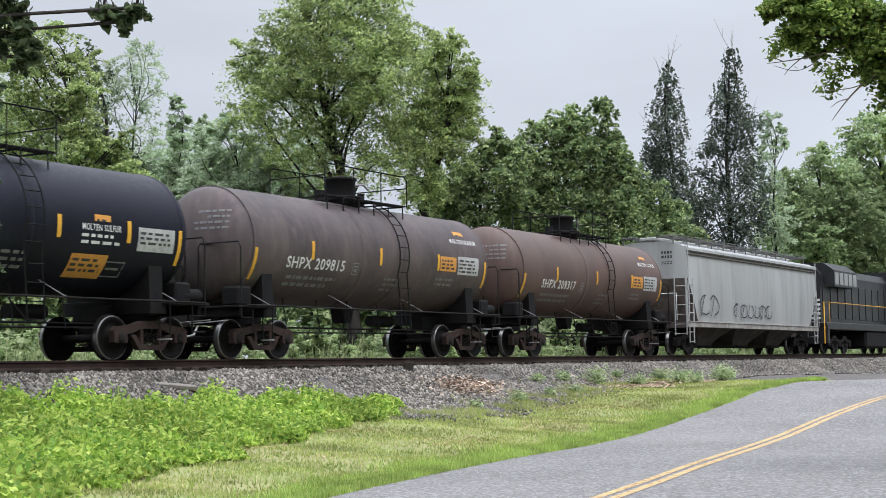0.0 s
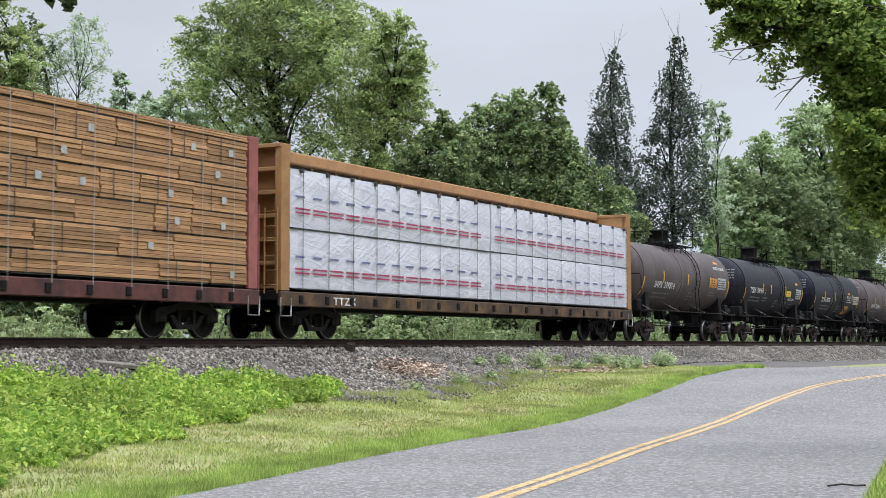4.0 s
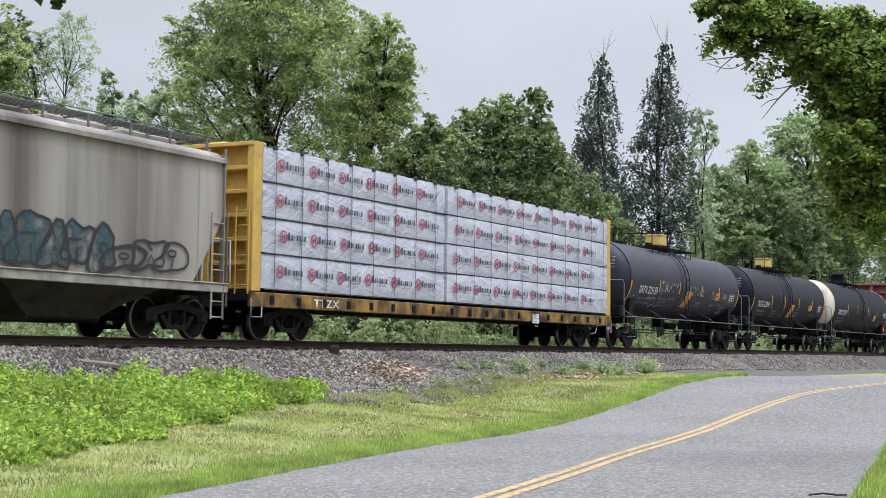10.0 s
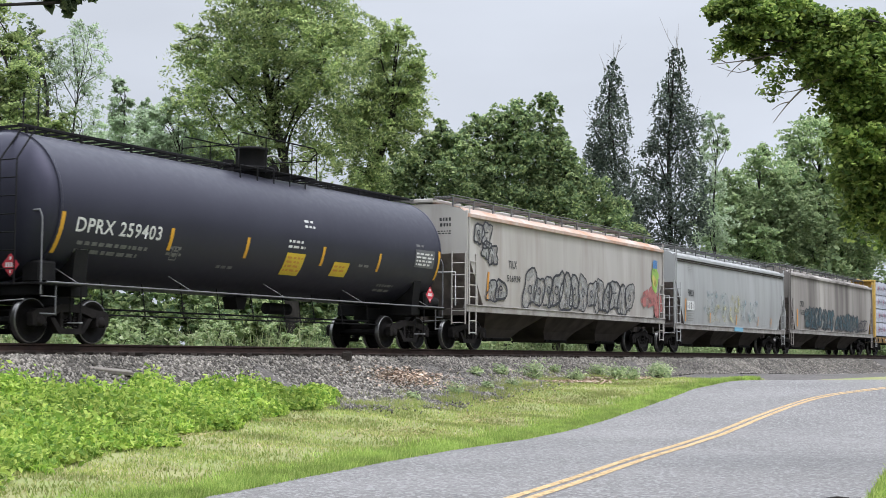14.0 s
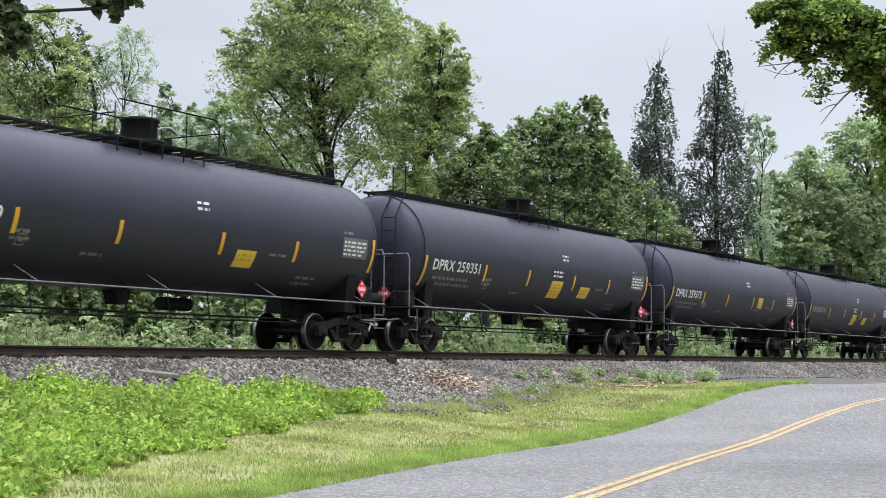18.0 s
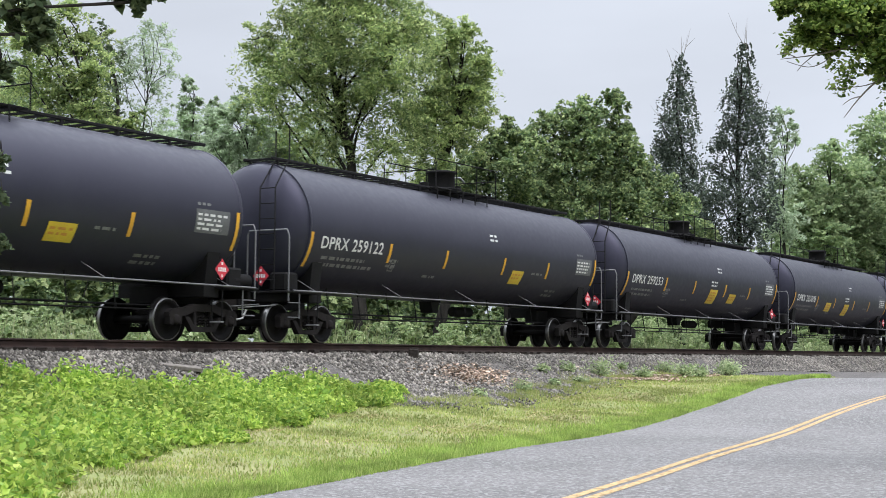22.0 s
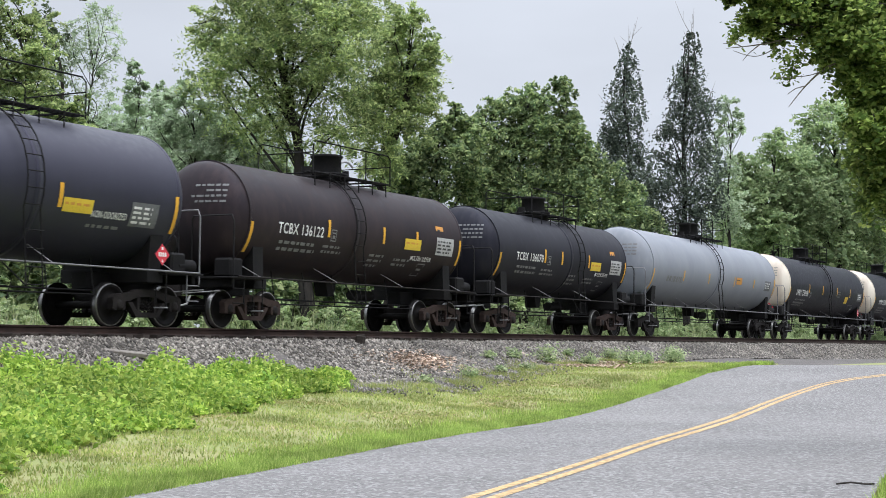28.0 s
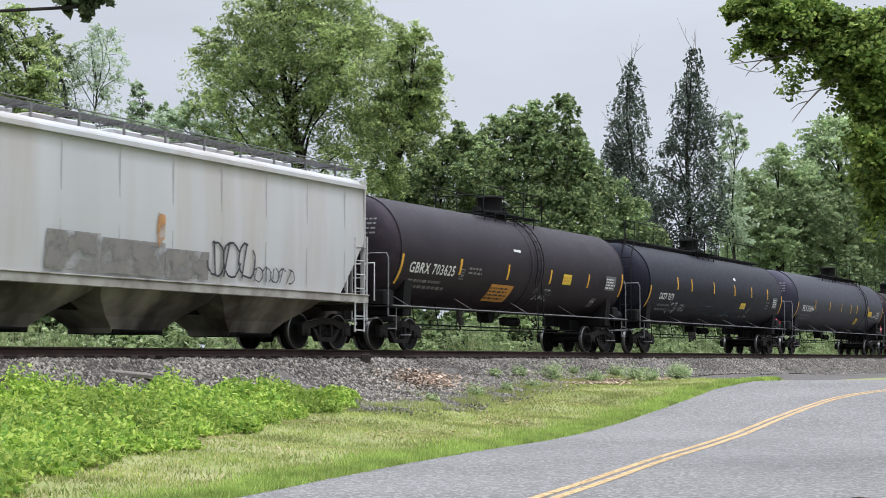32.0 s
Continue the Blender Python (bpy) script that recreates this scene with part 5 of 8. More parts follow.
def wrapped_bundle(name, x0, x1, z0, z1, y, material, rng):
    """A shrink-wrapped bundle with soft bulging creased sides."""
    nx, nz = max(8, int((x1 - x0) * 5)), 6
    vs = []
    for j in range(nz + 1):
        for i in range(nx + 1):
            u, w = i / nx, j / nz
            crease = rng.gauss(0, 0.008)
            edge = 0.03 * (1 - min(1, 8 * min(u, 1 - u))) + 0.03 * (1 - min(1, 5 * min(w, 1 - w)))
            vs.append((x0 + (x1 - x0) * u, y + edge + crease, z0 + (z1 - z0) * w + (rng.gauss(0, 0.006) if 0 < j < nz else 0)))
    fs = [(j * (nx + 1) + i, j * (nx + 1) + i + 1, (j + 1) * (nx + 1) + i + 1, (j + 1) * (nx + 1) + i) for j in range(nz) for i in range(nx)]
    g = Geo().add(vs, fs, True)
    yb = y + 1.1
    g.add([(x0, y + 0.03, z0), (x0, yb, z0), (x0, yb, z1), (x0, y + 0.03, z1)], [(0, 3, 2, 1)])
    g.add([(x1, y + 0.03, z0), (x1, yb, z0), (x1, yb, z1), (x1, y + 0.03, z1)], [(0, 1, 2, 3)])
    g.add([(x0, y + 0.03, z1), (x1, y + 0.03, z1), (x1, yb, z1), (x0, yb, z1)], [(0, 1, 2, 3)])
    g.add([(x0, y + 0.03, z0), (x1, y + 0.03, z0), (x1, yb, z0), (x0, yb, z0)], [(0, 3, 2, 1)])
    return g


def wrapped_load(car, W, deck, top, spans, tiers, style, seed, full=True):
    rng = random.Random(seed)
    h = (top + 0.02 - deck - 0.06) / tiers if full else (top - 0.55 - deck) / tiers
    for x0, x1, off in spans:
        for t in range(tiers):
            z0 = deck + 0.05 + t * h
            b = part("lumber_pack", wrapped_bundle("lumber_pack", x0, x1, z0 + 0.035, z0 + h, -W - off, M["wrap"], rng), M["wrap_white" if style == "stripes" else "wrap"], car, "white plastic-wrapped lumber bundle")
            y = -W - off
            g, r = Geo(), Geo()
            if style == "stripes":
                for x in np.arange(x0 + 0.15, x1 - 0.7, 0.78):
                    patch(r, 0, y, x, x + 0.66, z0 + h * 0.32, z0 + h * 0.32 + 0.045, 0.03, n=1)
                    patch(r, 0, y, x, x + 0.66, z0 + h * 0.32 - 0.1, z0 + h * 0.32 - 0.055, 0.03, n=1)
                    patch(g, 0, y, x, x + 0.42, z0 + h * 0.52, z0 + h * 0.52 + 0.05, 0.03, n=1)
            else:
                x = x0 + rng.uniform(0.1, 0.7)
                while x < x1 - 1.3:
                    cx, cz = x + 0.22, z0 + h * 0.52
                    ring = [(cx + 0.165 * math.cos(a), y - 0.03, cz + 0.165 * math.sin(a)) for a in np.linspace(0, 2 * math.pi, 17)]
                    inner = [(cx + 0.13 * math.cos(a), y - 0.03, cz + 0.13 * math.sin(a)) for a in np.linspace(0, 2 * math.pi, 17)]
                    r.add(ring + inner, [(i, i + 1, 18 + i, 17 + i) for i in range(16)])
                    for q in (-0.06, 0.06):
                        patch(r, 0, y, cx + q - 0.022, cx + q + 0.022, cz - 0.085, cz + 0.085, 0.03, n=1)
                    patch(r, 0, y, cx - 0.06, cx + 0.06, cz - 0.02, cz + 0.02, 0.031, n=1)
                    xx = x + 0.42
                    for k in range(7):
                        w = 0.105 if k else 0.14
                        patch(g, 0, y, xx, xx + w * (0.3 if k % 3 == 2 else 0.66), cz - 0.065, cz + (0.075 if k else 0.13), 0.03, n=1)
                        xx += w + 0.012
                    for k in range(6):
                        patch(g, 0, y, x + 0.68 + k * 0.09, x + 0.71 + k * 0.09, cz - 0.15, cz - 0.11, 0.03, n=1)
                    x += 1.42 + rng.uniform(-0.05, 0.05)
            stuffed(part("red_print", r, M["wrap_line"], b, "red printed marks"))
            stuffed(part("dark_print", g, M["print_blue" if style == "stripes" else "wrap_ink"], b, "grey printed lettering"))
            # black strip stands in for the shade in the gap under each pack
            part("dunnage", Geo().box(((x0 + x1) / 2, -W + 0.5, z0 + 0.015), (x1 - x0 - 0.2, 1.0, 0.035), bev=0.005), M["strap"], car)
        for x in np.arange(x0 + 0.45, x1, 1.18):
            part("strap", patch(Geo(), 0, -W - off, x, x + 0.03, deck - 0.1, top + 0.02 if full else top - 0.53, 0.045, 0.01, n=2), M["strap"], car)
            part("corner_guard", Geo().box((x + 0.02, -W - off, top + 0.0 if full else top - 0.54), (0.1, 0.1, 0.1)), M["strap"], car)

# ---- the wagons, front to back: middles at the start, and lengths between end reflectors or corner posts ----
CENTRES = (60.29, 44.69, 31.62, 18.76, 6.04, -6.87, -25.37, -49.47, -70.59, -87.90, -104.73, -125.53, -147.85, -166.61, -184.66, -202.70, -220.68,
           -238.67, -256.80, -274.95, -293.03, -311.24, -329.41, -347.67, -365.93, -384.30, -402.87, -418.69, -431.62, -448.79, -469.66, -488.92, -506.40)
SPANS = (16.30, 10.56, 10.56, 9.95, 9.95, 10.56, 22.33, 22.33, 15.34, 14.10, 14.10, 22.33, 18.99, 16.15, 16.96, 15.48, 15.48,
         15.48, 15.48, 15.48, 15.48, 15.48, 15.48, 15.48, 15.34, 15.34, 16.06, 10.23, 10.23, 18.24, 17.15, 15.54, 15.50)


def size_of(k):
    """Length over couplers and span of the k-th wagon."""
    k -= 1
    room = []
    for j in (k - 1, k + 1):
        if 0 <= j < 33:
            room.append(abs(CENTRES[j] - CENTRES[k]) - (SPANS[j] + SPANS[k]) / 2)
    return SPANS[k] + sum(room) / len(room), SPANS[k]


def couple(k, car):
    TRAIN.append((car, CENTRES[k - 1]))


def bubbles(car, y, x0, x1, z0, z1, n, seed, fill, line, name="graffiti", label="painted graffiti letters"):
    """Fat outlined shapes in a row, like sprayed letters that nobody can read."""
    rng = random.Random(seed)
    gf, gl = Geo(), Geo()
    w = (x1 - x0) / n
    for k in range(n):
        cx, cz = x0 + w * (k + 0.5) + rng.uniform(-0.06, 0.06) * w, (z0 + z1) / 2 + rng.uniform(-0.06, 0.06)
        hw, hh = w * rng.uniform(0.5, 0.72), (z1 - z0) / 2 * rng.uniform(0.85, 1.12)
        kind = rng.random()
        pts = []
        notch = [rng.random() for _ in range(9)]
        for j in range(18):
            a = 2 * math.pi * j / 18
            c, s = math.cos(a), math.sin(a)
            r = (abs(c) ** 3.2 + abs(s) ** 3.2) ** (-1 / 3.2) * (1 + 0.13 * math.sin(a * (2 + int(kind * 3)) + kind * 6))
            r *= 0.82 + 0.36 * notch[j // 2]
            pts.append((cx + hw * r * c + 0.25 * s * hw, cz + hh * r * s))
        if fill:
            gf.add([(px, y - 0.004 - 0.0012 * (k % 2), pz) for px, pz in pts], [tuple(range(18))])
        stroke(gl, y - 0.009, pts + pts[:2], rng.uniform(0.05, 0.09))
        ix, iz = cx + rng.uniform(-0.15, 0.15) * hw, cz + rng.uniform(-0.1, 0.25) * hh
        if kind < 0.4:
            stroke(gl, y - 0.009, [(ix + 0.28 * hw * math.cos(a), iz + 0.24 * hh * math.sin(a)) for a in np.linspace(0, 6.3, 11)], 0.05)
            stroke(gl, y - 0.009, [(ix, iz - 0.95 * hh), (ix + 0.05, iz - 0.4 * hh)], 0.05)
        elif kind < 0.75:
            stroke(gl, y - 0.009, [(ix - 0.3 * hw, cz - hh * 0.95), (ix - 0.1 * hw, cz), (ix + 0.3 * hw, cz - hh * 0.9)], 0.05)
            stroke(gl, y - 0.009, [(ix - 0.3 * hw, cz + hh * 0.9), (ix, cz + 0.3 * hh)], 0.05)
        else:
            stroke(gl, y - 0.009, [(ix - 0.5 * hw, cz + 0.2 * hh), (ix + 0.4 * hw, cz + 0.25 * hh)], 0.05)
            stroke(gl, y - 0.009, [(ix + 0.1 * hw, cz - 0.9 * hh), (ix + 0.05 * hw, cz - 0.2 * hh)], 0.05)
    if fill:
        stuffed(part(name, gf, M[fill], car, label))
    stuffed(part(name + "_outline", gl, M[line], car, label))


def blob(car, y, cx, cz, rx, rz, seed, material, name="graffiti_patch", off=0.006):
    rng = random.Random(seed)
    ph = [rng.uniform(0, 6) for _ in range(3)]
    pts = []
    for j in range(26):
        a = 2 * math.pi * j / 26
        r = 1 + 0.18 * math.sin(2 * a + ph[0]) + 0.12 * math.sin(3 * a + ph[1]) + 0.08 * math.sin(7 * a + ph[2])
        pts.append((cx + rx * r * math.cos(a), y - off, cz + rz * r * math.sin(a)))
    part(name, Geo().add(pts, [tuple(range(26))]), M[material], car)


def tank_text(car, txt, R, zc, x0, x1, z, h, material="letter", name="lettering"):
    part(name, wrap(text_mesh(txt), R, zc, x0, x1, z, h), M[material], car)


DPRX_BASE = (("b", 0.8, 3.1, 0.5, 0.26), ("g", 6.36, 2.3, 1.1, 0.5), ("d", 6.4, 2.88, 0.5, 0.13), ("d", -4.35, 2.1, 0.6, 0.3), ("d", -2.4, 1.8, 0.7, 0.13), ("d", 3.5, 2.15, 0.7, 0.13), ("d", 4.9, 1.7, 0.9, 0.26))
DPRX_TALL = (("y", 0.12, 1.78, 0.8, 0.53), ("b", 0.12, 2.56, 0.75, 0.3))
DPRX_LAYOUTS = dict(
    a=DPRX_BASE + DPRX_TALL + (("y", 2.3, 1.85, 0.74, 0.36),),
    b=DPRX_BASE + (("y", 2.3, 1.84, 0.7, 0.38),),
    high=DPRX_BASE + (("y", 2.35, 2.12, 0.62, 0.44), ("d", 2.3, 2.0, 0.5, 0.13)),
    c=DPRX_BASE + DPRX_TALL + (("y", -2.88, 1.9, 0.82, 0.4),))
SMALL_DECALS = (("o", 2.8, 2.36, 0.85, 0.4), ("p", 3.75, 2.3, 1.15, 0.5), ("d", 0.2, 2.0, 0.75, 0.4), ("d", 2.7, 2.1, 1.0, 0.26), ("d", -2.2, 1.9, 0.3, 0.1), ("o", 3.9, 3.4, 0.5, 0.12))
TILX_DECALS = (("o", 1.96, 1.64, 1.0, 0.45), ("p", 3.7, 2.22, 1.1, 0.48), ("b", 2.12, 2.42, 1.1, 0.3), ("box", 2.9, 1.68, 0.6, 0.3), ("o", 2.45, 2.74, 0.45, 0.13), ("d", 0.2, 2.0, 0.75, 0.4), ("d", -2.0, 1.95, 0.6, 0.26))
TCBX_DECALS = (("y", 1.95, 2.28, 0.88, 0.3), ("p", 3.72, 2.22, 1.0, 0.5), ("d", 0.3, 2.0, 0.75, 0.4), ("d", -2.0, 2.1, 1.0, 0.3), ("d", 1.6, 1.95, 0.9, 0.3), ("box", 3.0, 1.6, 0.4, 0.34), ("o", 3.7, 2.9, 0.42, 0.14))
WHITE_DECALS = (("y", 3.4, 2.05, 0.66, 0.36), ("d", 1.5, 2.6, 0.9, 0.5), ("g", 6.2, 2.25, 0.95, 0.45), ("d", 4.7, 1.95, 1.0, 0.13), ("g", 5.6, 1.6, 0.4, 0.3), ("d", -6.4, 1.85, 1.9, 0.28))
GATX_DECALS = (("o", 3.7, 2.22, 0.6, 0.3), ("d", 1.2, 2.0, 0.9, 0.3), ("g", 5.7, 2.15, 0.85, 0.45), ("d", 4.3, 2.0, 0.9, 0.13), ("d", -3.4, 2.0, 1.1, 0.4))


def small_tank(k, label, paint, mark, decals=SMALL_DECALS, rusty=True, stripes=(-3.1, -0.15, 2.7), at=(-4.08, -1.72, 2.13, 0.27), molten=(3.5, 4.95, 3.16), ladder=0.8, band=(0.8, -0.9)):
    L, span = size_of(k)
    car = tank_car("tank_car", label, L, span, 1.36, 4.02, paint, mark, at, stripes, (2.8, 0.44), ladder=ladder, platform=(-1.9, 1.9),
                   decals=decals, seed=k, rusty=rusty, band=band)
    tank_text(car, "MOLTEN SULFUR", 1.36, 2.66, *molten, 0.13)
    couple(k, car)
    return car


def white_headed(k, mark):
    L, span = size_of(k)
    couple(k, tank_car("tank_car", "black tank car with a cream-painted rear head", L, span, 1.5, 4.26, "black", mark, (-6.45, -4.32, 2.22, 0.3), (-4.19, -1.5, 1.5, 4.4),
                       (2.86, 0.46), ladder=-0.2, platform=(-2.7, 1.7), white_head=True, decals=WHITE_DECALS, seed=k, placards=True))


def charcoal_tank(k, mark, layout="a"):
    L, span = size_of(k)
    couple(k, tank_car("tank_car", "satin charcoal-black tank car with a top walkway", L, span, 1.55, 4.32, "charcoal", mark, (-7.32, -4.68, 2.25, 0.3), (-4.33, -1.54, 1.71, 4.47), (2.55, 0.48),
                       platform=(-1.1, 2.3), walkway=True, decals=DPRX_LAYOUTS[layout], seed=k, placards=True))


M["washed_grey"] = spraymat("painted_out_grey_brown", (0.15, 0.138, 0.128), 0.62)
M["chalk"] = spraymat("thin_white_spray", (0.26, 0.27, 0.27), 0.5)
M["chute_brown"] = mat("grimy_brown_chute_paint", (0.30, 0.265, 0.235), (0.05, 0.038, 0.034), 0.9, 0.8, c3=(0.03, 0.024, 0.02), c3_amt=0.8, fine=1.2, stretch=(1, 1, 0.25), soft=0.3)
M["cb_grime"] = mat("grimy_brown_sill_paint", (0.035, 0.022, 0.016), (0.14, 0.075, 0.03), 1.3, 0.75, c3=(0.02, 0.014, 0.012), c3_amt=0.8, fine=4, soft=0.35)
# next to the locomotive
car, y = hopper("pale grey covered hopper with small graffiti", *size_of(1), "hopper_grey", lines=(3.9, 3.8), eave=4.0, top=4.35, sill=1.2, seed=1)
stuffed(part("graffiti", graffiti(Geo(), y, -6.9, -5.0, 1.5, 2.3, 2, random.Random(3), 0.05), M["paint_black"], car, "scrawled dark graffiti"))
stuffed(part("graffiti", graffiti(Geo(), y, -3.2, 1.5, 1.5, 2.05, 6, random.Random(4), 0.05), M["paint_black"], car, "scrawled dark graffiti"))
couple(1, car)
small_tank(2, "rust-brown short tank car", "rust_brown", "SHPX 209317")
small_tank(3, "grimy brown short tank car", "brown", "SHPX 209815")
small_tank(4, "black short tank car with a dusty middle band", "black", "TILX 135786", TILX_DECALS, True, (-2.91, -0.57, 1.51, 3.43), (-3.6, -1.73, 2.22, 0.26), (2.12, 3.2, 2.55))
small_tank(5, "dusty black short tank car with yellow decals", "dusty", "TCBX 136163", TCBX_DECALS, True, (-2.1, -0.75, 1.82), (-4.2, -2.2, 2.32, 0.27), (2.45, 3.6, 2.1), 1.0, (1.0,))
small_tank(6, "grimy dark brown short tank car", "brown", "SHPX 209814")

# mustard centerbeam with two tiers of striped white packs
car, W, deck, top, xi = centerbeam("mustard-brown centerbeam flatcar loaded with white-wrapped lumber", *size_of(7), "cb_tan", "wrap", seed=7, sill_paint="cb_grime")
wrapped_load(car, W, deck, top, ((-xi + 0.02, -0.25, 0.0), (-0.2, xi - 0.02, 0.03)), 2, "stripes", 7, full=False)
tank_text(car, "TTZX", 0, -1.47, -9.3, -8.2, 0.86, 0.2)
couple(7, car)

# red centerbeam with bare lumber
car, W, deck, top, xi = centerbeam("faded red centerbeam flatcar stacked with bare lumber", *size_of(8), "cb_red", "lumber", seed=8, sill_paint="sill_red")
rl = random.Random(8)
z = deck + 0.05
while z < top - 0.1:
    h = rl.uniform(0.42, 0.62)
    h = min(h, top + 0.05 - z)
    x = -xi + 0.03
    while x < xi - 0.2:
        w = rl.choice((1.25, 1.8, 2.45, 2.45, 3.1))
        w = min(w, xi - 0.03 - x)
        if xi - 0.03 - x - w < 0.5:
            w = xi - 0.03 - x
        b = new("lumber_bundle")
        b.parent = car
        rows_ = max(3, int(h / 0.085))
        for k in range(rows_):
            zz = z + 0.03 + (h - 0.03) * (k + 0.5) / rows_
            part("board", Geo().box((x + w / 2 + rl.uniform(-0.02, 0.02), -W + 0.55 + rl.uniform(-0.03, 0.022), zz), (w - 0.03, 1.1, (h - 0.03) / rows_ - 0.008), bev=0.004), M["lumber"], b)
        part("sticker", Geo().box((x + w / 2, -W + 0.57, z + 0.012), (w - 0.1, 1.08, 0.03), bev=0.003), M["strap"], b)
        if rl.random() < 0.32:
            part("tag", patch(Geo(), 0, -W, x + w * 0.5, x + w * 0.5 + 0.17, z + h * 0.35, z + h * 0.35 + 0.16, 0.04, n=1), M["data_white"], b, "white paper tag")
        if rl.random() < 0.6:
            part("strap", patch(Geo(), 0, -W, x + w * 0.3, x + w * 0.3 + 0.03, z, z + h, 0.036, n=1), M["strap"], b)
        x += w
    z += h
for x in np.arange(-xi + 0.5, xi, 1.18):
    part("cable", patch(Geo(), 0, -W, x, x + 0.02, deck - 0.1, top + 0.05, 0.045, 0.0, n=2), M["steel"], car)
couple(8, car)

white_headed(9, "DPRX 258701")
L, span = size_of(10)
car = tank_car("tank_car", "matt black tank car with a pale yellow valve box", L, span, 1.48, 4.22, "black", "GATX 220547", (-6.2, -4.1, 2.17, 0.3), (-3.77, -1.28, 1.58, 4.34), (2.8, 0.5),
               ladder=-0.5, platform=(-3.1, 2.6), decals=GATX_DECALS, seed=10, grate=0.1, band=(-1.6, -0.5), valve="yellow")
stuffed(part("graffiti", graffiti(Geo(), lambda z: -math.sqrt(1.49 ** 2 - (z - 2.74) ** 2), -2.2, -1.0, 1.75, 2.3, 3, random.Random(41), 0.035), M["letter_dim"], car, "faint white scrawl"))
stuffed(part("graffiti", graffiti(Geo(), lambda z: -math.sqrt(1.49 ** 2 - (z - 2.74) ** 2), 0.0, 1.6, 1.8, 2.25, 3, random.Random(42), 0.035), M["letter_dim"], car, "faint white scrawl"))
couple(10, car)
L, span = size_of(11)
car = tank_car("tank_car", "dusty black tank car scrawled with white graffiti", L, span, 1.48, 4.24, "charcoal", "GATX 225150", (-6.06, -3.98, 2.18, 0.3), (-3.76, -1.31, 1.64, 4.1), (2.8, 0.5),
               ladder=-0.6, platform=(-3.1, 2.6), decals=GATX_DECALS, seed=11, grate=-0.2, band=(-0.9,), valve="yellow")
for txt, x0, x1, z, h in (("EMPTY", -3.5, -1.45, 2.3, 0.46), ("P.DOGS", -0.1, 2.05, 2.3, 0.42), ("CERT. GRAIN", 3.1, 6.0, 2.24, 0.34)):
    tank_text(car, txt, 1.48, 2.76, x0, x1, z, h, "chalk", "graffiti")
for x0, x1, z0, z1, key, sd in ((-7.0, -6.25, 2.0, 2.4, "chalk", 51), (-5.0, -3.2, 1.7, 2.05, "letter_dim", 52), (-0.3, 0.4, 1.75, 2.15, "chalk", 53), (3.2, 3.9, 1.6, 2.0, "letter_dim", 54), (4.9, 5.5, 1.65, 1.95, "letter_dim", 55), (-2.3, -1.6, 1.7, 2.1, "letter_dim", 56)):
    stuffed(part("graffiti", graffiti(Geo(), lambda z: -math.sqrt(1.49 ** 2 - (z - 2.76) ** 2), x0, x1, z0, z1, 3, random.Random(sd), 0.035), M[key], car, "small scrawled tag"))
couple(11, car)

# yellow centerbeam with four tiers of printed packs
car, W, deck, top, xi = centerbeam("yellow centerbeam flatcar loaded with printed white-wrapped lumber", *size_of(12), "cb_yellow", "wrap", seed=12)
wrapped_load(car, W, deck, top, ((-xi + 0.02, -1.72, 0.0), (-1.66, xi - 0.02, 0.07)), 4, "rings", 12)
tank_text(car, "TTZX", 0, -1.47, -8.9, -7.7, 0.86, 0.2)
plate = part("sign_plate", Geo().box((4.69, -1.485, 0.9), (0.5, 0.02, 0.32), bev=0.005), M["letter"], car, "white sign plate on the side sill")
for q in (-0.1, 0.0, 0.1):
    part("plate_line", patch(Geo(), 0, -1.495, 4.5, 4.88 - abs(q), 0.885 + q, 0.91 + q, 0.003, n=1), M["panel_grey"], plate)
couple(12, car)

# three hoppers
car, y = hopper("weathered tan covered hopper with teal graffiti", *size_of(13), "hopper_tan", eave=4.12, top=4.5, sill=1.22, seed=13, ribs=9, curved=0.03,
                mark=(("CRDX", -7.61, -6.75, 2.5, 0.3), ("15636", -7.66, -6.6, 2.07, 0.27)))
bubbles(car, y, -6.55, -0.45, 1.38, 2.5, 9, 61, "paint_teal", "paint_black")
bubbles(car, y, 0.1, 5.6, 1.38, 2.25, 8, 62, "paint_teal", "paint_black")
bubbles(car, y, 5.6, 8.0, 1.45, 2.0, 3, 63, None, "paint_black")
part("side_stripe", patch(Geo(), 0, y + 0.012, -8.22, -8.05, 1.45, 2.35, 0.014, n=1), M["orange"], car)
couple(13, car)
car, y = hopper("pale grey covered hopper with faded graffiti", *size_of(14), "hopper_grey", eave=3.95, top=4.32, sill=1.12, seed=14, lines=(3.88, 3.8),
                mark=(("FMLX", -6.65, -5.87, 2.38, 0.27), ("1131", -6.7, -6.0, 1.84, 0.27)))
for x0, x1, z0, z1, n, sd, wd, key in ((-4.6, -1.2, 1.75, 2.6, 3, 71, 0.3, "pale_blue"), (-4.2, 0.2, 1.4, 2.05, 4, 72, 0.2, "pale_yellow"), (-1.2, 0.8, 1.6, 2.55, 2, 73, 0.24, "pale_yellow"), (0.8, 3.6, 1.6, 2.4, 3, 74, 0.26, "pale_blue")):
    stuffed(part("graffiti", graffiti(Geo(), y - 0.002 * (sd - 70), x0, x1, z0, z1, n, random.Random(sd), wd), M[key], car, "faded washed-out graffiti"))
blob(car, y, 0.35, 2.25, 0.2, 0.28, 73, "pale_yellow", off=0.016)
part("painted_patch", patch(Geo(), 0, y + 0.045 - 0.06, -0.4, 0.9, 1.0, 1.18, 0.02, n=1), M["paint_sky"], car, "sky-blue painted patch on the sill")
part("number_panel", patch(Geo(), 0, y + 0.012, -6.78, -5.85, 1.78, 2.17, 0.012, n=1), M["letter"], car, "white number panel")
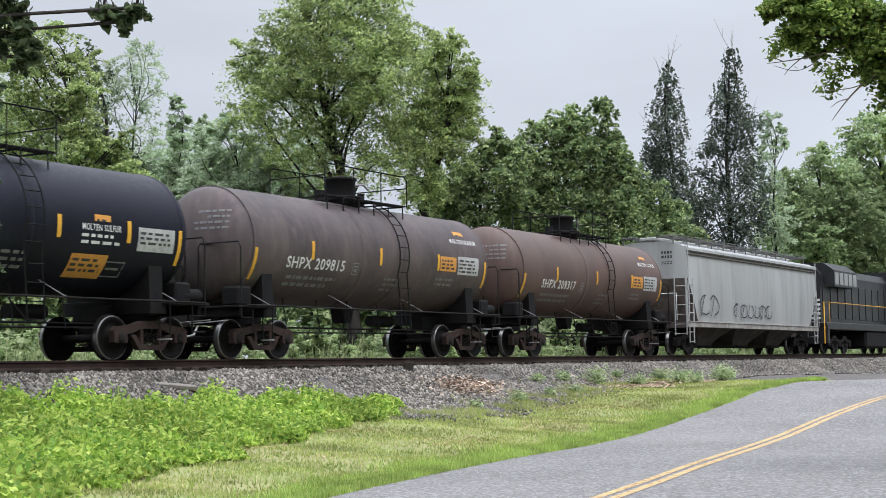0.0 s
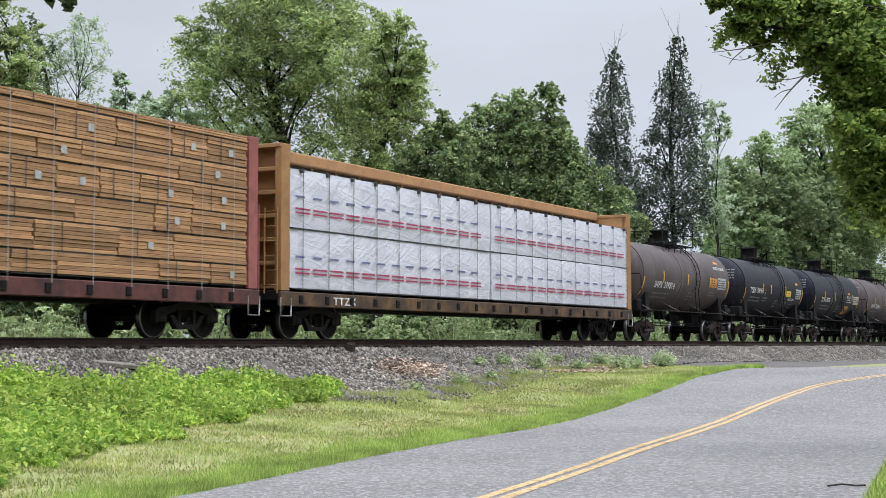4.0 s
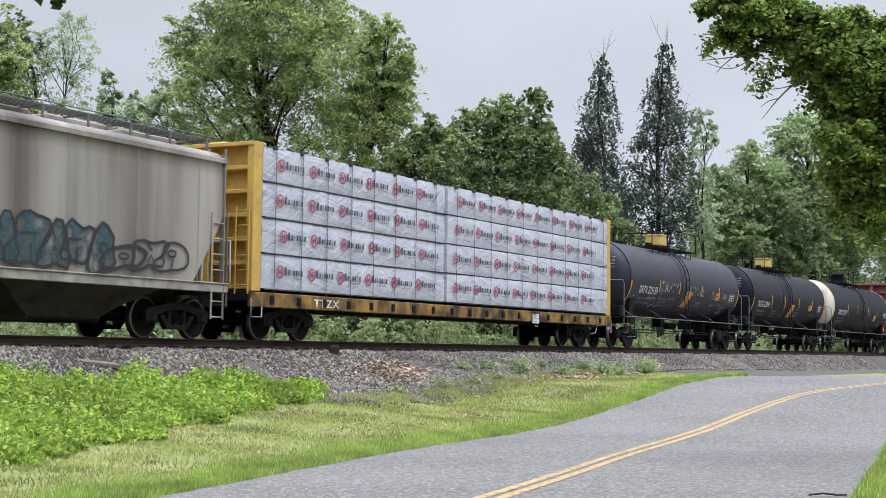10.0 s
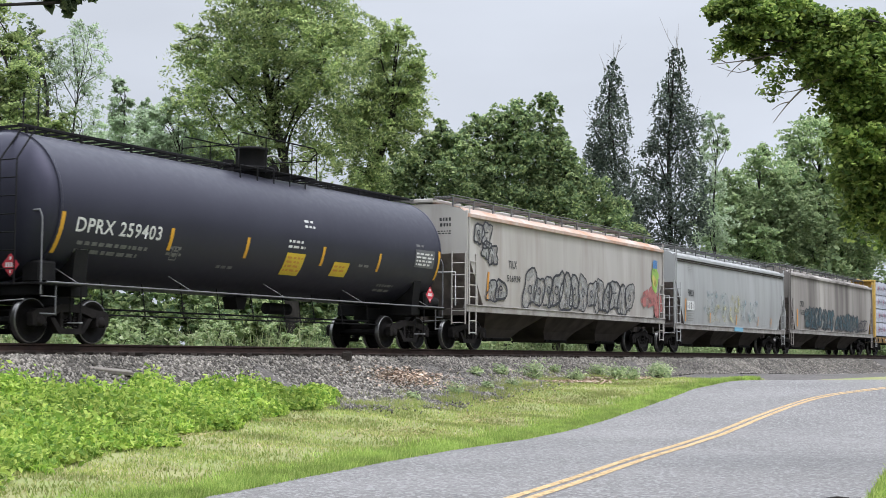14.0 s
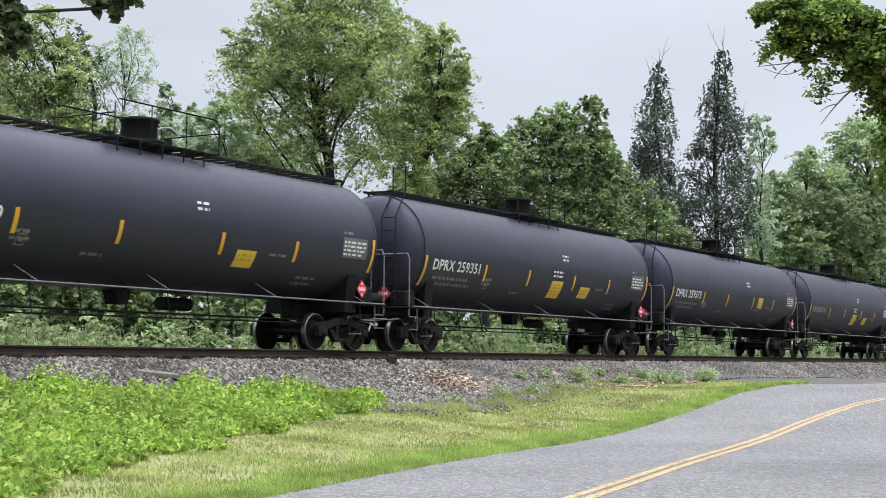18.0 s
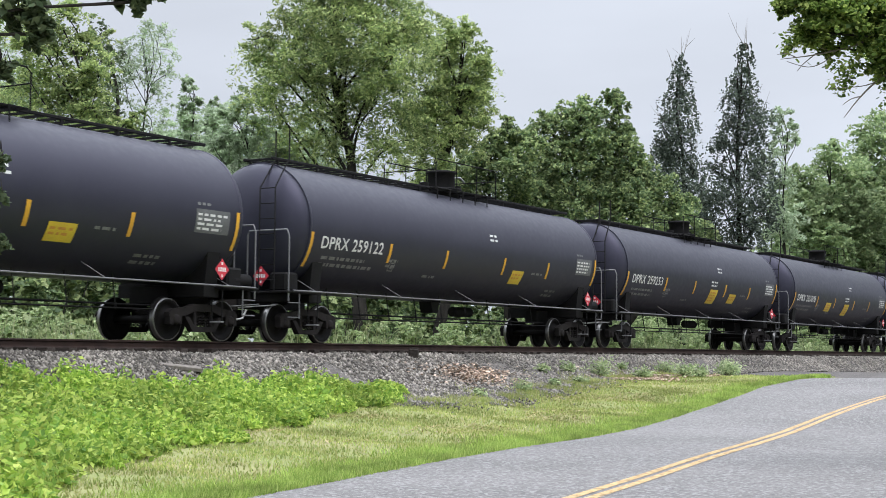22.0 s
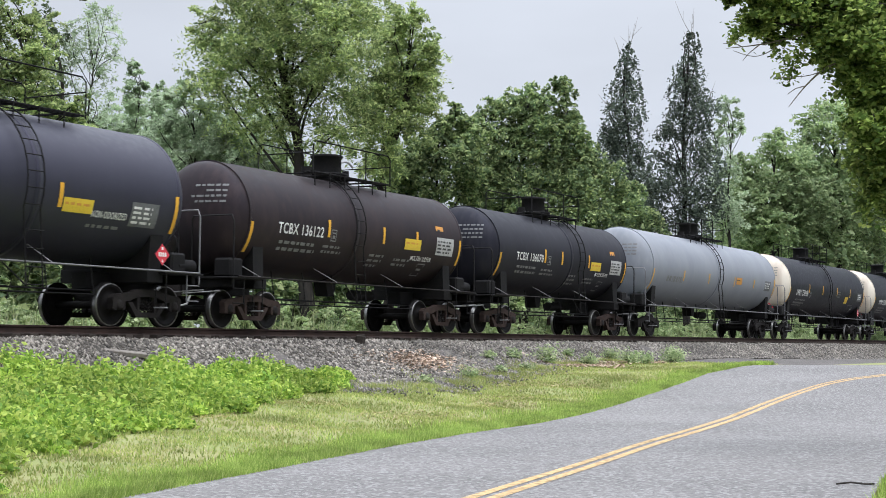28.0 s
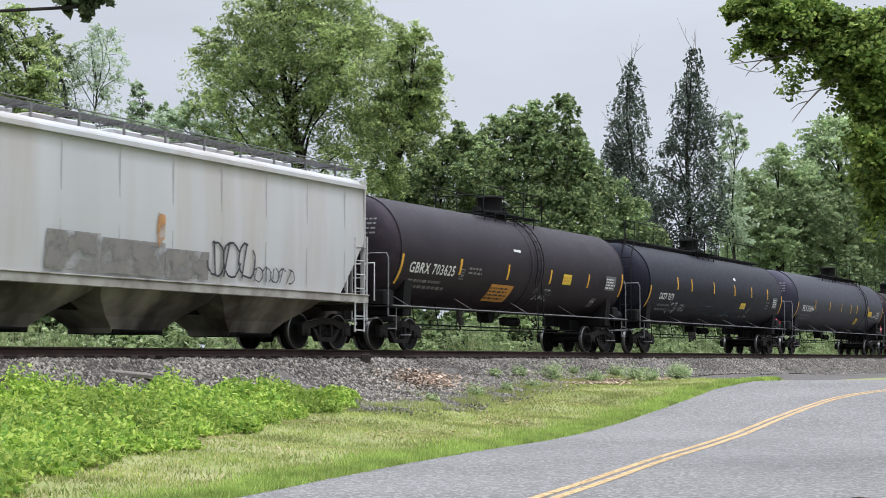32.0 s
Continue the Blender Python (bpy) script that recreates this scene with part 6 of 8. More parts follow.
for i in range(4):
    part("data_line", patch(Geo(), 0, y + 0.012, -6.75, -5.95 - 0.1 * (i % 2), 1.62 - i * 0.1, 1.66 - i * 0.1, 0.013, n=1), M["panel_grey"], car)
    part("data_line", patch(Geo(), 0, y + 0.012, -6.7, -6.1, 3.42 + i * 0.07, 3.44 + i * 0.07, 0.013, n=1), M["panel_grey"], car)
for x in (-7.0, -3.8, 0.0, 3.4, 5.6):
    part("side_stripe", patch(Geo(), 0, y + 0.012, x - 0.05, x + 0.05, 1.3, 1.75 if x > -6 else 2.25, 0.014, 0.05, n=1), M["orange"], car)
couple(14, car)
car, y = hopper("dirty white covered hopper with a rust-stained roof and bold graffiti", *size_of(15), "hopper_white", roof="roof_rust", eave=4.05, top=4.45, sill=1.28, seed=15, curved=0.03,
                mark=(("TILX", -5.69, -5.08, 2.6, 0.24), ("516939", -5.8, -4.83, 2.16, 0.22)))
bubbles(car, y, -4.5, 5.1, 1.45, 2.55, 13, 64, "spray_grey", "paint_black")
bubbles(car, y, -7.1, -6.0, 1.5, 2.15, 2, 65, "spray_grey", "paint_black")
bubbles(car, y, -8.0, -7.0, 3.2, 3.85, 2, 66, "spray_grey", "paint_black")
bubbles(car, y, -7.5, -6.6, 2.75, 3.3, 2, 67, "spray_grey", "paint_black")
for i, (cx, cz, rx, rz) in enumerate(((6.6, 2.05, 0.5, 0.4), (7.35, 2.15, 0.55, 0.42), (7.9, 1.85, 0.38, 0.5), (7.7, 1.55, 0.25, 0.3))):
    blob(car, y, cx, cz, rx, rz, 80 + i, "paint_pink", off=0.005 + 0.002 * i)
blob(car, y, 7.5, 2.88, 0.44, 0.42, 86, "paint_lime", off=0.012)
blob(car, y, 7.42, 2.8, 0.2, 0.24, 88, "paint_yellow", off=0.014)
g = Geo()
for k in range(4):
    stroke(g, y - 0.015, [(7.35 + 0.12 * k, 3.3), (7.3 + 0.13 * k, 3.5), (7.42 + 0.11 * k, 3.62)], 0.1)
stuffed(part("graffiti", g, M["paint_blue"], car, "blue sprayed squiggle"))
part("side_stripe", patch(Geo(), 0, y + 0.012, -7.25, -7.12, 1.5, 2.4, 0.014, 0.08, n=1), M["orange"], car)
couple(15, car)

for i, (mk, way) in enumerate((("DPRX 259403", "a"), ("", "a"), ("DPRX 259375", "high"), ("DPRX 259351", "a"), ("DPRX 259879", "b"), ("DPRX 260008", "c"),
                               ("DPRX 259253", "a"), ("DPRX 259122", "b"), ("DPRX 259870", "a"))):
    charcoal_tank(16 + i, mk, way)
white_headed(25, "DPRX 258682")
white_headed(26, "DPRX 258486")
L, span = size_of(27)
couple(27, tank_car("tank_car", "faded blue-grey tank car", L, span, 1.5, 4.28, "greyblue", "", (-6.5, -4.3, 2.2, 0.28), (-4.6, -1.5, 1.96, 4.81), (2.7, 0.42), ladder=-0.2, platform=(-2.2, 2.2),
                    decals=(("o", 2.2, 2.39, 0.8, 0.3), ("g", 6.5, 2.25, 0.9, 0.45)), seed=27, band=(-0.2,)))
small_tank(28, "black short tank car with grey-white panels", "dusty", "TCBX 136070", TCBX_DECALS, True, (-1.85, -0.5, 1.76), (-3.98, -2.0, 2.36, 0.26), (2.45, 3.6, 2.1), 0.95, (0.3,))
small_tank(29, "rust-dusted black short tank car", "rust_black", "TCBX 136122", TCBX_DECALS, True, (-1.85, 0.83, 2.6), (-4.05, -2.09, 2.33, 0.27), (2.45, 3.6, 2.0), -0.5, (-0.5,))
L, span = size_of(30)
car = tank_car("tank_car", "long satin black tank car with an off-centre ladder", L, span, 1.5, 4.28, "charcoal", "TILX 303864", (-8.19, -6.1, 2.2, 0.3), (-5.93, -3.04, -0.58, 1.54, 2.91, 5.61), (2.8, 0.48),
               ladder=4.8, platform=(-2.2, 6.9), decals=(("y", 5.7, 2.25, 0.85, 0.28), ("y", 3.1, 1.75, 0.6, 0.33), ("g", 7.7, 2.1, 0.85, 0.5), ("d", 6.5, 2.0, 1.1, 0.13)), seed=30, band=(5.0,), placards=True)
tank_text(car, "NON-ODORIZED", 1.5, 2.78, 6.55, 7.6, 2.2, 0.14)
couple(30, car)
L, span = size_of(31)
couple(31, tank_car("tank_car", "long matt black tank car with a railed top walkway", L, span, 1.54, 4.26, "black", "GATX 9279", (-7.5, -5.96, 2.08, 0.26), (-5.68, -4.05, -1.29, 1.49, 3.91, 6.35), (3.0, 0.48),
                    platform=(-1.5, 1.3), walkway=True, full_rail=True, decals=(("y", 2.55, 2.0, 0.7, 0.25), ("g", 7.2, 2.15, 0.7, 0.5), ("w", 1.55, 3.2, 0.3, 0.12), ("d", 6.2, 2.35, 0.5, 0.5), ("d", -4.9, 1.9, 0.4, 0.3)), seed=31))
near31 = lambda z: -math.sqrt(1.55 ** 2 - (z - 2.72) ** 2)
for x0, x1, z0, z1, key, sd in ((-6.2, -5.2, 1.62, 2.0, "chalk", 91), (-4.9, -4.3, 1.7, 1.95, "chalk", 92), (-2.0, -0.9, 1.62, 2.0, "paint_teal", 93), (0.6, 1.7, 1.65, 1.9, "paint_teal", 94), (3.0, 4.3, 1.65, 2.05, "chalk", 95)):
    stuffed(part("graffiti", graffiti(Geo(), near31, x0, x1, z0, z1, 3, random.Random(sd), 0.04), M[key], TRAIN[-1][0], "small scrawled tag"))
L, span = size_of(32)
couple(32, tank_car("tank_car", "brown-black tank car with a centre ladder", L, span, 1.54, 4.32, "plum_black", "GBRX 703625", (-7.3, -4.74, 2.15, 0.3), (-4.44, -1.36, 1.73, 4.79), (2.68, 0.46),
                    ladder=0.66, platform=(-1.8, 2.4), decals=(("y", 2.7, 2.25, 0.66, 0.34), ("g", 6.3, 2.2, 0.9, 0.5), ("d", -3.9, 2.4, 0.9, 0.3), ("o", -2.2, 1.55, 1.5, 0.5), ("w", -1.0, 3.1, 0.5, 0.08), ("g", 5.6, 1.6, 0.4, 0.3)), seed=32, band=(0.3, 1.0)))
near32 = lambda z: -math.sqrt(1.55 ** 2 - (z - 2.78) ** 2)
stuffed(part("graffiti", graffiti(Geo(), near32, 0.9, 2.1, 1.7, 2.05, 4, random.Random(97), 0.04), M["chalk"], TRAIN[-1][0], "white scrawled tag"))
car, y = hopper("dirty white covered hopper with a painted-out grey panel and black graffiti", *size_of(33), "hopper_cool", eave=4.22, top=4.6, sill=1.36, seed=33, ribs=9, curved=0.05, chute="chute_brown")
for x0, x1, z1 in ((-3.8, -2.3, 2.28), (-2.28, -0.3, 2.22), (-0.28, 1.2, 2.12), (-7.6, -6.4, 2.1)):
    part("painted_out_panel", patch(Geo(), 0, y + 0.012, x0, x1, 1.5, z1, 0.016, 0.05, n=1), M["washed_grey"], car, "dull grey painted-out patch")
stuffed(part("graffiti", graffiti(Geo(), y - 0.012, 1.2, 2.9, 1.6, 2.4, 3, random.Random(35), 0.05), M["paint_black"], car, "thin black graffiti"))
stuffed(part("graffiti", graffiti(Geo(), y - 0.012, 2.9, 4.5, 1.55, 1.9, 5, random.Random(36), 0.03), M["paint_black"], car, "thin black graffiti"))
blob(car, y, -0.4, 2.5, 0.12, 0.45, 90, "paint_orange", "rust_stain")
couple(33, car)


def locomotive(L=21.5):
    """The rear engine, with its long hood towards the train."""
    H = L / 2
    car = new("locomotive")
    part("frame_sill", Geo().box((0, 0, 1.35), (L - 1.6, 2.9, 0.35), bev=0.03), M["loco"], car)
    part("long_hood", Geo().prism_x([(-0.95, 1.5), (0.95, 1.5), (0.95, 3.9), (0.6, 4.3), (-0.6, 4.3), (-0.95, 3.9)], -H + 1.6, H - 6.5), M["loco"], car)
    part("radiator_wing", Geo().prism_x([(-1.5, 3.3), (1.5, 3.3), (1.5, 4.1), (0.95, 4.5), (-0.95, 4.5), (-1.5, 4.1)], -H + 2.2, -H + 6.2), M["loco"], car)
    part("cab", Geo().prism_x([(-1.5, 1.5), (1.5, 1.5), (1.5, 4.2), (0.9, 4.6), (-0.9, 4.6), (-1.5, 4.2)], H - 6.5, H - 3.0), M["loco"], car)
    part("nose", Geo().box((H - 2.2, 0, 2.5), (1.7, 2.0, 2.1), bev=0.15), M["loco"], car)
    for x in (H - 5.6, H - 4.2):
        part("cab_window", Geo().box((x, -1.5, 3.7), (0.9, 0.04, 0.6)), M["glass"], car)
    for x in np.arange(-H + 2.5, H - 7, 1.3):
        part("hood_door", Geo().box((x, -0.965, 2.6), (1.1, 0.03, 1.7), bev=0.01), M["loco"], car)
    for x in np.arange(-H + 2.6, -H + 6, 0.8):
        part("radiator_grille", Geo().box((x, -1.505, 3.7), (0.6, 0.03, 0.6), bev=0.01), M["steel"], car)
    for k in range(5):
        part("end_stripe", Geo().box((-H + 1.5, 0, 1.75 + k * 0.22), (0.04, 1.9, 0.12)), M["letter"], car, "white end stripe")
    part("fuel_tank", Geo().box((0, 0, 0.75), (5.0, 2.7, 0.95), bev=0.12), M["under"], car)
    for s in (-1, 1):
        g = Geo().tube([(s * (H - 0.75), -1.35, 0.5), (s * (H - 0.75), -1.35, 2.5), (s * (H - 1.5), -1.4, 2.5)], 0.03, 6)
        g.tube([(s * (H - 1.5), -1.4, 1.5), (s * (H - 1.5), -1.4, 2.5), (0, -1.42, 2.5)], 0.025, 6)
        part("handrail", g, M["stripe"], car, "yellow handrail")
        part("end_step", Geo().box((s * (H - 0.95), 0, 0.95), (0.3, 3.0, 0.9)), M["loco"], car)
        coupler(car, L, s)
        truck(car, s * (H - 3.4))
        truck(car, s * (H - 5.2))
    return tagged(car, "black diesel locomotive with white end stripes", "locomotive")


TRAIN.append((locomotive(), 60.29 + (size_of(1)[0] + 21.5) / 2))

# ---- trees and undergrowth ----
M.update(
    bark=mat("grey_brown_bark", (0.022, 0.02, 0.018), (0.045, 0.04, 0.035), 4, 0.95, bump=0.6, bscale=20, stretch=(3, 3, 0.5), spec=0.2),
    dead=mat("bleached_dead_wood", (0.16, 0.14, 0.12), (0.24, 0.215, 0.19), 4, 0.95, bump=0.3, stretch=(3, 3, 0.5)),
    leaf_big=leafmat("leaf_yellow_green", (0.135, 0.21, 0.075), (0.345, 0.425, 0.145), (0.62, 0.69, 0.26), 0.57, patch=0.45),
    leaf_pale=leafmat("leaf_pale_green", (0.29, 0.37, 0.20), (0.44, 0.53, 0.30), (0.60, 0.67, 0.41), 0.6),
    leaf_dark=leafmat("leaf_dark_green", (0.06, 0.09, 0.04), (0.11, 0.15, 0.065), (0.19, 0.23, 0.10), 0.4),
    leaf_vine=leafmat("leaf_vine_green", (0.085, 0.14, 0.06), (0.235, 0.315, 0.12), (0.48, 0.55, 0.21), 0.46, patch=0.5),
    leaf_spire=leafmat("leaf_spire_green", (0.06, 0.08, 0.056), (0.105, 0.135, 0.085), (0.19, 0.225, 0.14)),
    leaf_far=leafmat("leaf_far_green", (0.20, 0.29, 0.125), (0.35, 0.45, 0.185), (0.53, 0.61, 0.28), 0.54, patch=0.12),
    leaf_maple=leafmat("leaf_maple_green", (0.07, 0.125, 0.028), (0.19, 0.275, 0.055), (0.42, 0.50, 0.12), 0.62, patch=0.9),
    leaf_bush=leafmat("leaf_bush_green", (0.21, 0.30, 0.12), (0.39, 0.48, 0.20), (0.60, 0.66, 0.33), 0.55, patch=0.6),
    leaf_weed=leafmat("leaf_weed_green", (0.125, 0.245, 0.035), (0.315, 0.45, 0.065), (0.57, 0.655, 0.14), 0.5, patch=0.55),
    blade=leafmat("grass_blade", (0.21, 0.29, 0.065), (0.36, 0.41, 0.105), (0.52, 0.48, 0.20), 0.35, patch=0.8),
    blade_tall=leafmat("tall_grass_blade", (0.22, 0.29, 0.10), (0.38, 0.44, 0.17), (0.58, 0.58, 0.30), 0.5, patch=0.6),
    blade_lush=leafmat("lush_grass_blade", (0.19, 0.30, 0.05), (0.33, 0.45, 0.085), (0.50, 0.57, 0.16), 0.35, patch=1.5),
)
ACROSS, DEPTH = Vector((0.4754, -0.8798, 0)), Vector((0.8798, 0.4754, 0))


def leaf_quads(rng, pos, size, up=0.95, droop=0.3):
    """One pointed leaf at each place."""
    n = len(pos)
    nrm = rng.normal(0, 1, (n, 3))
    nrm[:, 2] += up * 1.6
    nrm /= np.linalg.norm(nrm, axis=1)[:, None]
    t = rng.normal(0, 1, (n, 3))
    t[:, 2] -= droop * 1.4
    t -= nrm * (t * nrm).sum(1)[:, None]
    t /= np.linalg.norm(t, axis=1)[:, None] + 1e-6
    s = np.cross(nrm, t)
    k = rng.uniform(0.6, 1.35, (n, 1))
    a, b = t * size[0] * 0.5 * k, s * size[1] * 0.5 * k
    v = np.stack([pos - a, pos + b - a * 0.1, pos + a, pos - b - a * 0.1], 1).reshape(-1, 3)
    return v, np.arange(4 * n).reshape(n, 4)


def clumps(rng, lobes, n, spread=0.32, droop=0.4, dense=1.0, hang=0.0):
    """Places of leaves: flat drooping sprays that point out of the lobes, with gaps between them."""
    lob = np.array(lobes, dtype=float)
    mid, aim, weight, size = [], [], [], []
    for i, (x, y, z, r, deep) in enumerate(lob):
        k = int(max(7, dense * 26 * min(r, 2.4) ** 1.3))
        d = rng.normal(0, 1, (k, 3))
        d /= np.linalg.norm(d, axis=1)[:, None]
        d *= (rng.uniform(0.12, 1.0, (k, 1)) ** 0.6) * r
        o = d[:, :1] * np.array(ACROSS) + d[:, 1:2] * np.array(DEPTH) * deep + d[:, 2:] * np.array((0, 0, 1))
        mid.append(np.array((x, y, z)) + o)
        o = o / (np.linalg.norm(o, axis=1)[:, None] + 1e-6) + rng.normal(0, 0.45, (k, 3)) - np.array((0, 0, hang))
        aim.append(o / (np.linalg.norm(o, axis=1)[:, None] + 1e-6))
        weight += [r * r / k * rng.uniform(0.25, 1.75) for _ in range(k)]
        size += [min(1.1, 0.75 * r) * rng.uniform(0.6, 1.3) * spread / 0.32 for _ in range(k)]
    mid, aim, weight, size = np.concatenate(mid), np.concatenate(aim), np.array(weight), np.array(size)
    pick = rng.choice(len(mid), n, p=weight / weight.sum())
    u = rng.uniform(-0.5, 0.5, n)
    w = size[pick]
    side = np.cross(aim[pick], np.array((0, 0, 1)))
    side /= np.linalg.norm(side, axis=1)[:, None] + 1e-6
    fan = rng.normal(0, 0.2, n) * (1.05 - u) * w
    pos = mid[pick] + aim[pick] * (u * w)[:, None] + side * fan[:, None] + rng.normal(0, 0.07, (n, 3)) * w[:, None]
    pos[:, 2] -= droop * w * ((u + 0.5) ** 2 * 0.75 + (fan / w) ** 2)
    return pos, mid


def tree(name, label, base, lobes, count, leaf, material, trunk=0.2, droop=0.4, seed=0, twigs=0, boughs=0, spread=0.32, dense=1.0, hang=0.0):
    """lobes: across the view, height, radius, in metres from the base."""
    rng = np.random.RandomState(100 + seed)
    z0 = float(ground_z(base[0], base[1])) - 0.1
    ob = new(name)
    ob.location = (base[0], base[1], z0)
    loc = []
    for a, h, r in lobes:
        r *= 1.0 if boughs else 1.1
        dd = rng.normal(0, 0.35) * r
        loc.append((ACROSS.x * a + DEPTH.x * dd, ACROSS.y * a + DEPTH.y * dd, h - z0, r, 1.15))
    pos, sprays = clumps(rng, loc, count, spread, droop, dense, hang)
    v, q = leaf_quads(rng, pos, leaf, droop=droop)
    part("crown", raw_mesh("crown", v, q, material), material, ob)
    # trunk up the middle of the lobes, limbs to each of them
    hs = sorted(loc, key=lambda p: p[2])
    top = hs[-1]
    g = Geo()
    way = [Vector((0, 0, 0))]
    for k in range(1, 8):
        f = k / 7
        near = [p for p in loc if abs(p[2] - top[2] * f) < 0.2 * top[2]] or [top]
        cx, cy = sum(p[0] for p in near) / len(near), sum(p[1] for p in near) / len(near)
        w = min(1.0, f * 1.2) if not boughs else 0.15 * f
        way.append(Vector((cx * w + rng.normal(0, 0.12), cy * w + rng.normal(0, 0.12), top[2] * f * 0.96)))
    g.tube(spline(way, 3), trunk, 9, trunk * 0.12)
    for x, y, z, r, _ in loc:
        far = Vector((x, y, z))
        f = max(0.12, min(0.85, (z - (0.7 if not boughs else 0.2) * abs(Vector((x, y)).length) - r) / top[2]))
        i = f * 7
        a = way[int(i)].lerp(way[min(7, int(i) + 1)], i - int(i))
        mid = a.lerp(far, 0.5) + Vector((rng.normal(0, 0.2), rng.normal(0, 0.2), 0.3))
        g.tube(spline([a, mid, far], 4), trunk * (0.28 if not boughs else 0.12) * (1.1 - f * 0.6), 6, 0.015)
    for p in sprays[rng.choice(len(sprays), min(len(sprays), 90), replace=False)]:
        p = Vector(p)
        l = min(loc, key=lambda c: (Vector(c[:3]) - p).length)
        a = Vector(l[:3])
        g.tube([a, a.lerp(p, 0.55) + Vector((0, 0, 0.12)), p], trunk * 0.07, 4, 0.006)
    part("trunk", g, M["bark"], ob)
    if twigs:
        g = Geo()
        for k in range(twigs):
            l = hs[-1 - k % min(6, len(hs))]
            a = Vector(l[:3])
            e = a + ACROSS * rng.uniform(-0.9, 0.9) * (0.6 + k * 0.08) + Vector((0, 0, rng.uniform(0.6, 2.2)))
            m = a.lerp(e, 0.5) + Vector((0, 0, -0.15))
            g.tube(spline([a, m, e], 3), 0.02, 5, 0.005)
            g.tube([m, m + ACROSS * rng.uniform(-0.7, 0.7) + Vector((0, 0, 0.5))], 0.011, 4, 0.004)
        tagged(part("dead_wood", g, M["dead"], ob, "bleached bare dead wood"), kind="stuff")
    return tagged(ob, label, "tree", "trees")


tree("tree", "tall airy tree in full summer leaf behind the track", (45.6, 30.8),
     ((-4.1, 12.7, 1.25), (-4.4, 13.5, 0.80), (-2.9, 13.5, 1.36), (-2.5, 12.0, 1.48), (-3.9, 11.1, 1.14), (-1.5, 14.4, 1.71), (-0.8, 12.9, 1.82), (0.5, 14.2, 1.59), (0.9, 12.5, 1.59), (0.1, 11.0, 1.59), (-1.4, 10.5, 1.36), (0.4, 15.7, 1.36), (-1.3, 15.9, 1.36), (1.8, 14.0, 1.02), (0.6, 9.2, 1.14), (-1.6, 9.0, 1.02), (-3.1, 9.8, 0.91), (-2.5, 14.8, 1.02)),
     count=58000, leaf=(0.19, 0.065), material=M["leaf_big"], trunk=0.34, droop=0.5, seed=1, dense=1.4)
tree("tree", "tall airy tree in full summer leaf behind the track", (49.4, 30.3),
     ((0.3, 13.5, 1.34), (1.0, 12.1, 1.29), (-0.1, 11.7, 1.23), (1.7, 13.3, 0.67), (1.6, 12.4, 0.78), (1.2, 10.5, 1.00), (-0.1, 10.1, 1.11), (0.5, 14.2, 0.78), (1.2, 14.5, 0.49), (-0.1, 8.7, 1.00), (2.1, 12.8, 0.40), (-0.8, 11.0, 0.89)),
     count=34000, leaf=(0.19, 0.065), material=M["leaf_big"], trunk=0.26, droop=0.5, seed=2, dense=1.4)
tree("young_tree", "thin young tree with pale open foliage", (44.3, 35.8),
     ((-0.2, 11.2, 0.54), (-0.8, 10.6, 0.47), (0.3, 10.3, 0.75), (-0.6, 9.5, 0.69), (1.0, 9.0, 0.82), (-1.4, 9.7, 0.56), (-1.6, 8.6, 0.78), (-0.1, 8.4, 0.91), (1.8, 8.4, 0.91), (2.9, 8.0, 0.86), (0.4, 11.5, 0.39), (-1.2, 11.1, 0.30)),
     count=22000, leaf=(0.16, 0.07), material=M["leaf_pale"], trunk=0.1, droop=0.4, seed=3)
tree("young_tree", "thin young tree with pale open foliage", (45.3, 39.3),
     ((-0.2, 12.5, 0.29), (-0.2, 12.0, 0.45), (-0.3, 11.3, 0.56), (-0.2, 10.5, 0.63), (-0.5, 9.6, 0.74), (-0.0, 8.7, 0.90), (-0.9, 8.4, 0.90)),
     count=14000, leaf=(0.16, 0.08), material=M["leaf_pale"], trunk=0.09, droop=0.3, seed=4)
tree("young_tree", "tall sparse tree with pale feathery leaves", (47.1, 43.3),
     ((-0.2, 15.6, 0.29), (-0.4, 15.0, 0.67), (0.3, 14.5, 0.86), (-1.0, 14.2, 0.76), (-0.2, 13.8, 1.00), (0.8, 13.5, 0.52), (-1.0, 12.9, 0.81), (0.1, 12.6, 0.76), (-0.2, 11.7, 0.67), (0.3, 15.3, 0.52), (-1.4, 14.6, 0.43), (-0.1, 10.8, 0.72), (-0.3, 9.7, 0.84)),
     count=5200, leaf=(0.18, 0.06), material=M["leaf_pale"], trunk=0.11, droop=0.2, seed=5)
tree("tree", "ivy-covered green tree beside the track", (35.4, 35.3),
     ((-0.1, 11.9, 0.77), (0.3, 10.9, 0.66), (-0.1, 10.5, 0.85), (-1.2, 11.5, 1.11), (0.2, 9.6, 0.77), (0.7, 9.1, 0.59), (-0.9, 9.8, 1.01), (1.3, 9.0, 0.52), (1.5, 9.4, 0.33), (-1.5, 8.5, 1.01), (0.0, 8.3, 0.88), (1.9, 8.1, 0.65), (-2.3, 10.7, 1.11), (-2.2, 12.4, 0.92), (-0.9, 12.8, 0.74), (-2.4, 9.0, 1.11)),
     count=26000, leaf=(0.15, 0.08), material=M["leaf_big"], trunk=0.2, droop=0.5, seed=6, dense=1.3)
